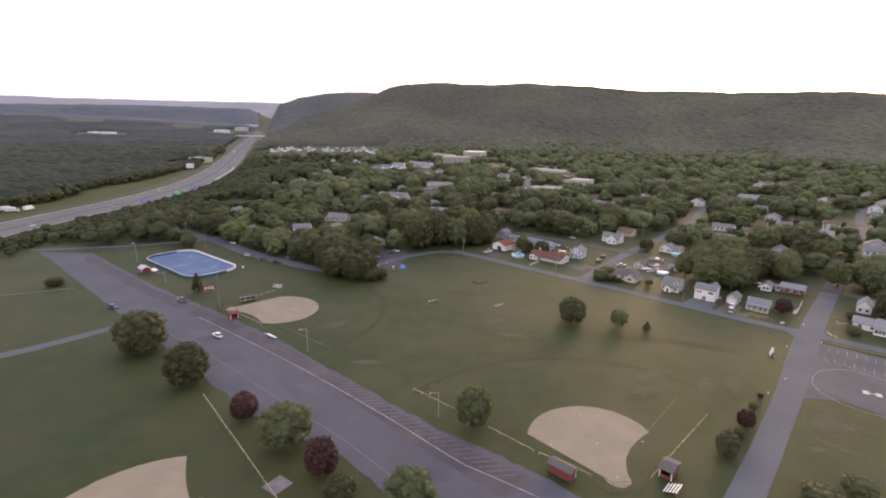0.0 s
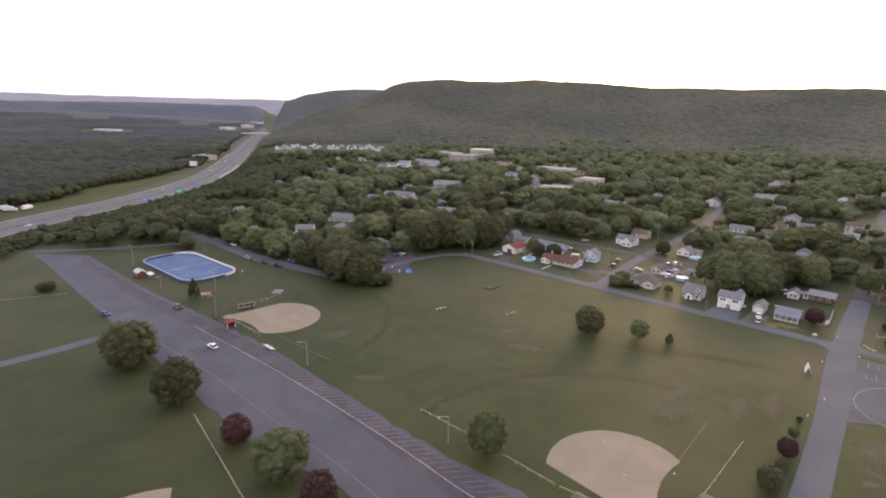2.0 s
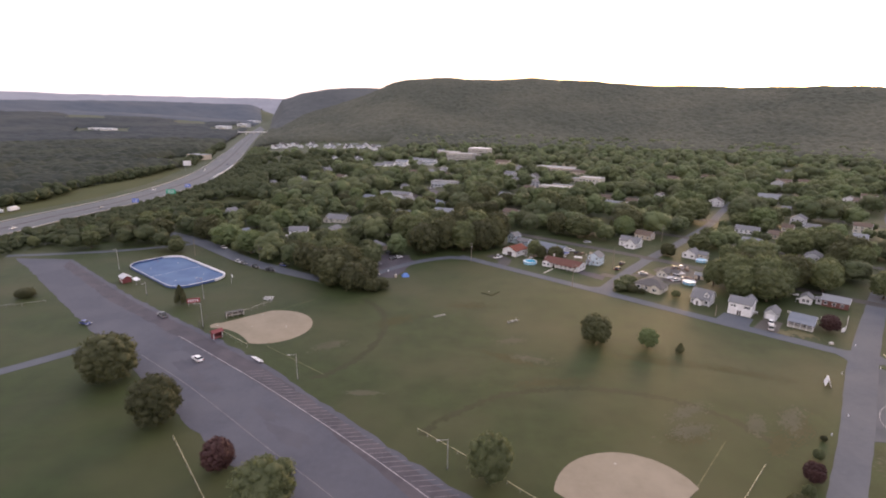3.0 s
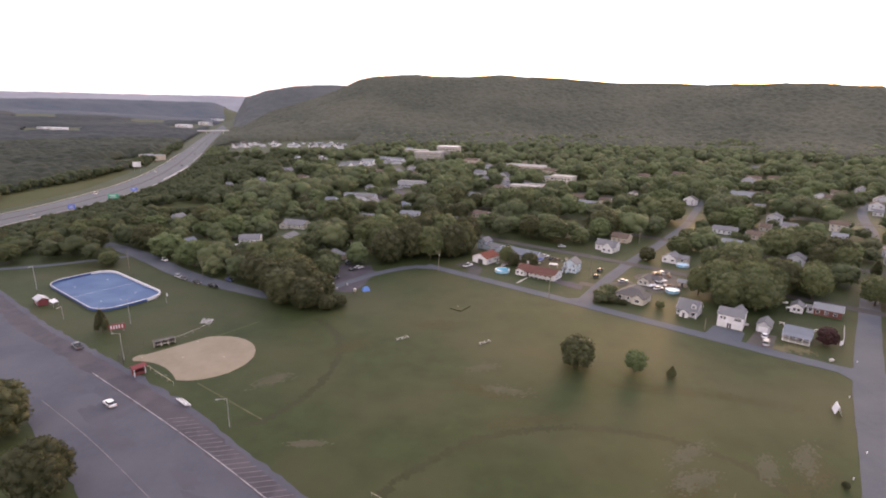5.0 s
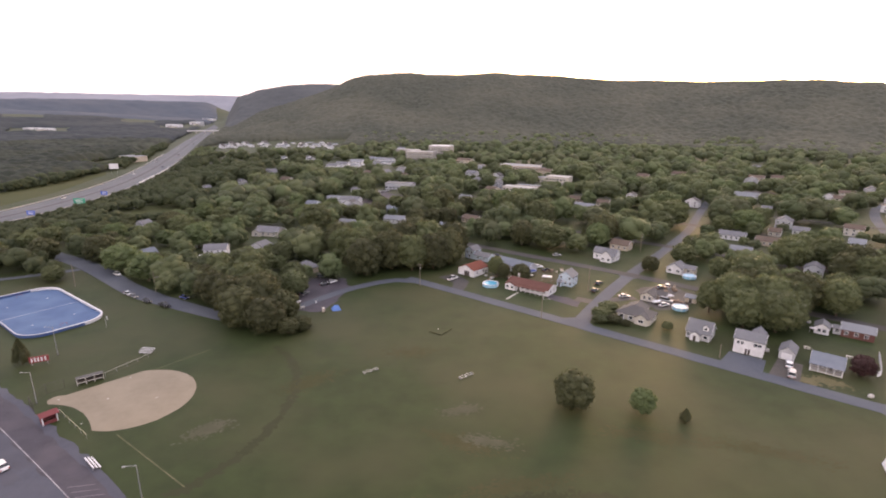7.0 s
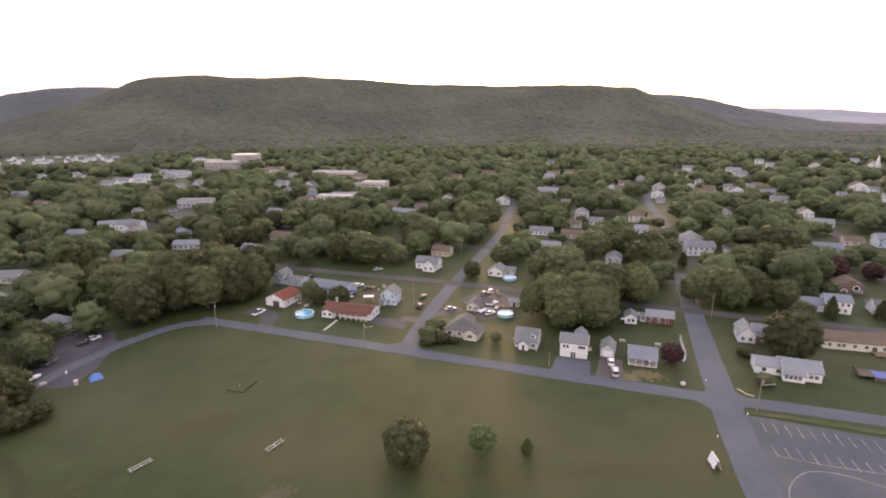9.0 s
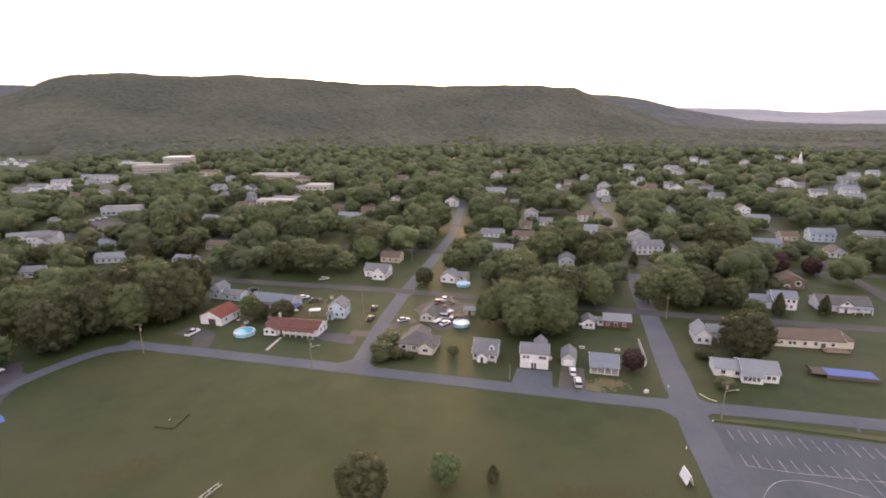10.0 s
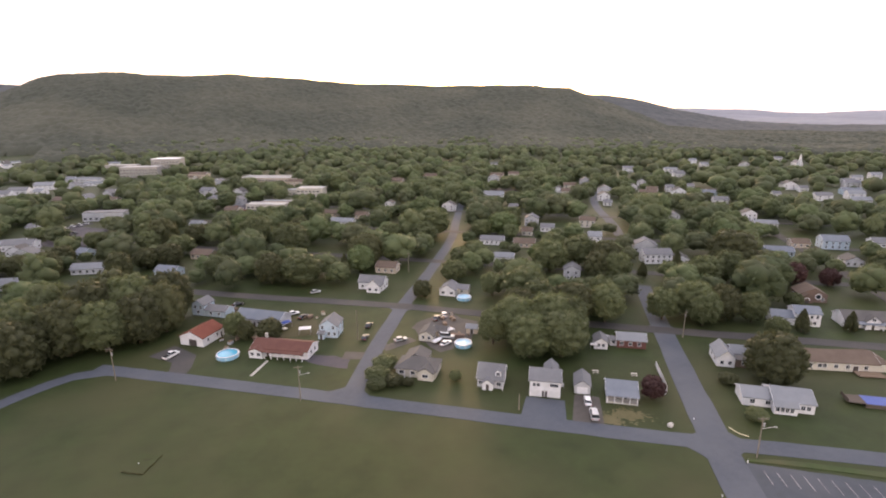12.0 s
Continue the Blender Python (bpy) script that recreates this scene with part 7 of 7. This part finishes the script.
for px in (-RW / 2 + 4.2, RW / 2 - 4.2):
    g = Shape().rod((px, -0.9, 0.09), (px, -0.9, 1.3), 0.05, sides=6).rod((px, 0.9, 0.09), (px, 0.9, 1.3), 0.05, sides=6).rod((px, -0.9, 1.3), (px, 0.9, 1.3), 0.05, sides=6)
    g.part("goal", RED, rink)
h = thing("shed", -147.5, 246.0, -41, "small dark red hut with a pale roof beside the rink", "shed")
block(h, 0, 0, 5.0, 3.4, 2.4, 0.9, DARK_RED, GREY_SIDING, "x", doors=[("f", 0.6, 0, 0.9, 1.9)], wins=row("f", (-1.2,), 0.9))
h = thing("shelter", -141.0, 243.5, -41, "small white awning on posts beside the rink", "shelter")
Shape().slab([(-2.5, -1, 2.1), (2.5, -1, 2.1), (2.5, 1, 2.4), (-2.5, 1, 2.4)], 0.12).part("canopy", WHITE, h)
for px in (-2.3, 2.3):
    for py in (-0.8, 0.8):
        Shape().rod((px, py, -0.1), (px, py, 2.15), 0.05, sides=6).part("post", STEEL, h)
h = thing("basketball_hoop", -99.0, 246.0, 130, "white basketball hoop board on a steel post", "basketball hoop")
Shape().rod((0, 0, -0.1), (0, 0, 3.2), 0.08, sides=6).part("post", STEEL, h)
Shape().box(-0.9, 0.9, -0.55, -0.5, 2.8, 3.9).part("backboard", WHITE, h)


# ---------------------------------------------------------------- yard things
def annulus(r1, r0, z0, z1, n):
    s = Shape()
    v = [(r * math.cos(2 * math.pi * k / n), r * math.sin(2 * math.pi * k / n), z) for r, z in ((r1, z0), (r1, z1), (r0, z1), (r0, z0)) for k in range(n)]
    return s.add(v, [(i * n + k, i * n + (k + 1) % n, (i + 1) % 4 * n + (k + 1) % n, (i + 1) % 4 * n + k) for i in range(4) for k in range(n)])


def pool(x, y, r, label, water=WATER):
    p = thing("pool", x, y, 0, label, "pool", "garden pools")
    n = 28
    annulus(r, r * 0.95, 0, 1.25, n).part("wall", LINER, p)
    annulus(r * 1.03, r * 0.93, 1.25, 1.32, n).part("rim", WHITE, p)
    Shape().prism(disc_outline(0, 0, r * 0.94, n), 0.9, 1.12).part("water", water, p)
    for k in range(10):
        a = 2 * math.pi * k / 10
        Shape().box(-0.06, 0.06, -0.06, 0.06, 0, 1.3).part("support", WHITE, p).location = (r * 1.05 * math.cos(a), r * 1.05 * math.sin(a), 0)
    Shape().rod((r * 0.9, -0.3, 0), (r * 0.9, -0.3, 1.9), 0.04, sides=5).rod((r * 0.9, 0.3, 0), (r * 0.9, 0.3, 1.9), 0.04, sides=5).part("ladder", WHITE, p)
    return p


pool(42.4, 285.6, 3.4, "round above-ground pool with bright blue water")
pool(112.2, 255.0, 2.8, "round white-rimmed garden pool with pale cover", LINER)
pool(135.6, 293.0, 2.9, "round white-rimmed garden pool with pale cover", LINER)
t = thing("swimming_pool", 190.3, 167.6, -43, "rectangular pool under a blue cover beside a timber deck", "pool")
Shape().box(-6.5, 6.5, -2.6, 2.6, 0, 1.0).part("wall", DARK_TIMBER_AND_GAPS, t)
bevelled("cover", Shape().box(-6.2, 6.2, -2.3, 2.3, 1.0, 1.08), TARP, t, "blue pool cover", 0.03, 1)
Shape().box(-10.5, -6.55, -2.2, 2.2, 0.9, 1.05).box(-10.5, -10.4, -2.2, 2.2, 1.05, 1.9).part("deck", DARK_TIMBER_AND_GAPS, t)


def tent(x, y, yaw, material, label, w=3.2):
    t = thing("tent", x, y, yaw, label, "tent", "camp tents")
    Shape().add([(-w / 2, -w / 2, 0), (w / 2, -w / 2, 0), (w / 2, w / 2, 0), (-w / 2, w / 2, 0), (-w / 4, 0, w * 0.5), (w / 4, 0, w * 0.5)], [(3, 2, 1, 0), (0, 1, 5, 4), (1, 2, 5), (2, 3, 4, 5), (3, 0, 4)]).part("canvas", material, t)
    Shape().rod((-w / 4, 0, 0), (-w / 4, 0, w * 0.52), 0.03, sides=5).part("tent_pole", STEEL, t)
    return t


for k in range(22):  # cars standing on the town's lots
    a, b = (((-33, 542), (-15, 562)), ((86, 578), (92, 545)), ((300, 500), (322, 545)), ((-30, 505), (-16, 535)), ((98, 596), (118, 600)))[k % 5]
    p = Vector(a).lerp(Vector(b), (k // 5 + 0.5) / 5)
    car(p.x, p.y, -60 + 7 * (k % 3), ("white", "silver", "grey", "red", "black")[(k * 3) % 5], where="parked on a town lot")


tent(-21.0, 260.0, 20, TENT_BLUE, "small blue tent on the grass", 3.4)


def covered_boat(x, y, yaw, long, wide, material, label):
    """A small boat or trailer load under a cover, pointed at one end."""
    g = thing("covered_boat", x, y, yaw, label, "boat")
    rim = [(-long / 2, -wide / 2), (long * 0.15, -wide / 2), (long * 0.38, -wide * 0.3), (long / 2, 0), (long * 0.38, wide * 0.3), (long * 0.15, wide / 2), (-long / 2, wide / 2)]
    hull = Shape().prism([(a * 0.86, b * 0.7) for a, b in rim], 0.45, 0.6)
    bevelled("hull", Shape().prism(rim, 0.6, 1.05), OFF_WHITE, g, width=0.1, segments=2)
    hull.part("keel", GREY_SIDING, g)
    n = len(rim)
    v = [(a * 1.02, b * 1.02, 1.05) for a, b in rim] + [(-long * 0.42, 0, 1.5), (long * 0.25, 0, 1.45)]
    Shape().add(v, [(k, k + 1, n + 1) for k in range(1, 5)] + [(0, 1, n + 1, n), (5, 6, n, n + 1), (6, 0, n)]).part("cover", material, g)
    for px in (-long * 0.2, long * 0.05):
        for sy in (-1, 1):
            Shape().rod((px, sy * wide * 0.42, 0.3), (px, sy * wide * 0.52, 0.3), 0.3, sides=12).part("trailer_wheel", RUBBER, g)
    return g


def picnic_table(x, y, yaw, material):
    g = thing("picnic_table", x, y, yaw, "pale garden table with two benches on the lawn", "table", "garden tables")
    for k in range(4):
        Shape().box(-0.9, 0.9, -0.38 + 0.2 * k, -0.2 + 0.2 * k, 0.71, 0.75).part("plank", material, g)
    for sy in (-0.72, 0.72):
        Shape().box(-0.9, 0.9, sy - 0.13, sy + 0.13, 0.42, 0.46).part("bench_plank", material, g)
    for px in (-0.65, 0.65):
        Shape().rod((px, -0.7, 0), (px, -0.15, 0.72), 0.05, sides=5).rod((px, 0.7, 0), (px, 0.15, 0.72), 0.05, sides=5).rod((px, -0.72, 0.4), (px, 0.72, 0.4), 0.04, sides=5).part("leg_frame", material, g)
    return g


def awning(x, y, yaw, w, d, height, material, label):
    """A taut sheet over a light frame on four posts."""
    g = thing("awning", x, y, yaw, label, "awning", "yard awnings")
    k = 0.35
    Shape().add([(-w / 2, -d / 2, height), (w / 2, -d / 2, height), (w / 2, d / 2, height), (-w / 2, d / 2, height), (-w / 5, 0, height + k), (w / 5, 0, height + k)], [(0, 1, 5, 4), (1, 2, 5), (2, 3, 4, 5), (3, 0, 4), (3, 2, 1, 0)]).part("sheet", material, g)
    for px in (-w / 2 + 0.1, w / 2 - 0.1):
        for py in (-d / 2 + 0.1, d / 2 - 0.1):
            Shape().rod((px, py, -0.05), (px, py, height), 0.04, sides=6).part("post", STEEL, g)
    return g


covered_boat(61.7, 297.9, -20, 5.0, 2.0, OFF_WHITE, "pale covered boat in the back yard")
covered_boat(106.0, 261.5, 20, 4.4, 1.8, WHITE, "white covered boat in the crowded yard")
covered_boat(-37.9, 265.6, 44, 5.4, 1.7, WHITE, "long white covered boat by the picnic ground")
awning(64.4, 301.0, 10, 3.4, 2.8, 1.9, TARP, "blue tarpaulin stretched over stored goods")
awning(68.8, 291.2, -20, 4.2, 2.8, 2.2, WHITE, "white garden awning on thin posts")
awning(50.2, 300.0, -10, 3.4, 3.0, 2.0, WHITE, "white garden awning beside the ranch house")
awning(112.9, 265.2, 10, 2.8, 2.2, 2.0, WHITE, "white awning in the crowded yard")
awning(148.2, 231.6, -40, 2.4, 1.6, 1.6, WHITE, "small white awning beside the outbuilding")
picnic_table(136.6, 219.2, -40, OFF_WHITE)
picnic_table(145.1, 212.2, -40, OFF_WHITE)
picnic_table(-34.2, 261.4, 20, OFF_WHITE)
booth = thing("storage_box", -25.4, 257.6, 15, "small pale upright storage box on bare ground", "box")
bevelled("body", Shape().box(-0.45, 0.45, -0.4, 0.4, 0, 1.5), TAN_SIDING, booth, width=0.04, segments=1)
Shape().slab([(-0.52, -0.5, 1.5), (0.52, -0.5, 1.5), (0.52, 0.48, 1.62), (-0.52, 0.48, 1.62)], 0.06).part("lid", OFF_WHITE, booth)
drum = thing("bin", -29.9, 267.0, 0, "white waste drum on the bare picnic ground", "bin")
Shape().rod((0, 0, 0), (0, 0, 0.85), 0.3, 0.32, 12).part("drum", WHITE, drum)
Shape().rod((0, 0, 0.85), (0, 0, 0.95), 0.34, 0.2, 12).part("lid", OFF_WHITE, drum)
stack = thing("timber_stack", 114.2, 261.9, -42, "brown stack of timber in the crowded yard", "timber stack")
for k in range(18):
    Shape().box(-2.5, 2.5, -0.75 + 0.25 * (k % 6), -0.53 + 0.25 * (k % 6), 0.02 + 0.36 * (k // 6), 0.34 + 0.36 * (k // 6)).part("plank", BROWN_SIDING, stack)
rock_rng = np.random.default_rng(8)
rv, rf = icosphere(3)
rv = rv * (1 + 0.18 * (rock_rng.random(len(rv))[:, None] - 0.5)) * np.array([1.0, 0.7, 0.55]) + np.array([0, 0, 0.35])
tagged(new("boulder", arrays_mesh("boulder", rv, rf, PALE_CONCRETE)), "grey boulder on the lawn beside the street", "boulder").matrix_basis = pose(132.6, 189.9, 0, 0, 0, 20)
unit = thing("air_unit", 122.5, 218, -40, "grey air unit beside the white house", "air unit")
bevelled("casing", Shape().box(-0.5, 0.5, -0.45, 0.45, 0.05, 0.95), GREY_SIDING, unit, width=0.06, segments=2)
Shape().prism(disc_outline(0, 0, 0.36, 16), 0.95, 0.99).part("fan_grille", STEEL, unit)
rnd = random.Random(31)
for k in range(26):  # stored goods in the crowded yards
    x, y = rnd.choice(((113, 260), (117, 276), (47, 295), (60, 298), (75, 303), (52, 325)))
    x, y = x + rnd.uniform(-6, 6), y + rnd.uniform(-5, 5)
    if all((x - a) ** 2 + (y - b) ** 2 > (q * 0.75) ** 2 for a, b, q in HOMES):
        g = thing("crate", x, y, rnd.uniform(0, 90), "weathered crate standing in the crowded yard", "crate", "yard crates")
        s = rnd.uniform(0.5, 1.1)
        Shape().box(-s, s, -s * 0.6, s * 0.6, 0, s).part("box", rnd.choice((TIMBER, OFF_WHITE, GREY_SIDING, BROWN_SIDING)), g)
        Shape().box(-s - 0.05, s + 0.05, -s * 0.65, s * 0.65, s, s + 0.06).part("lid", TIMBER, g)
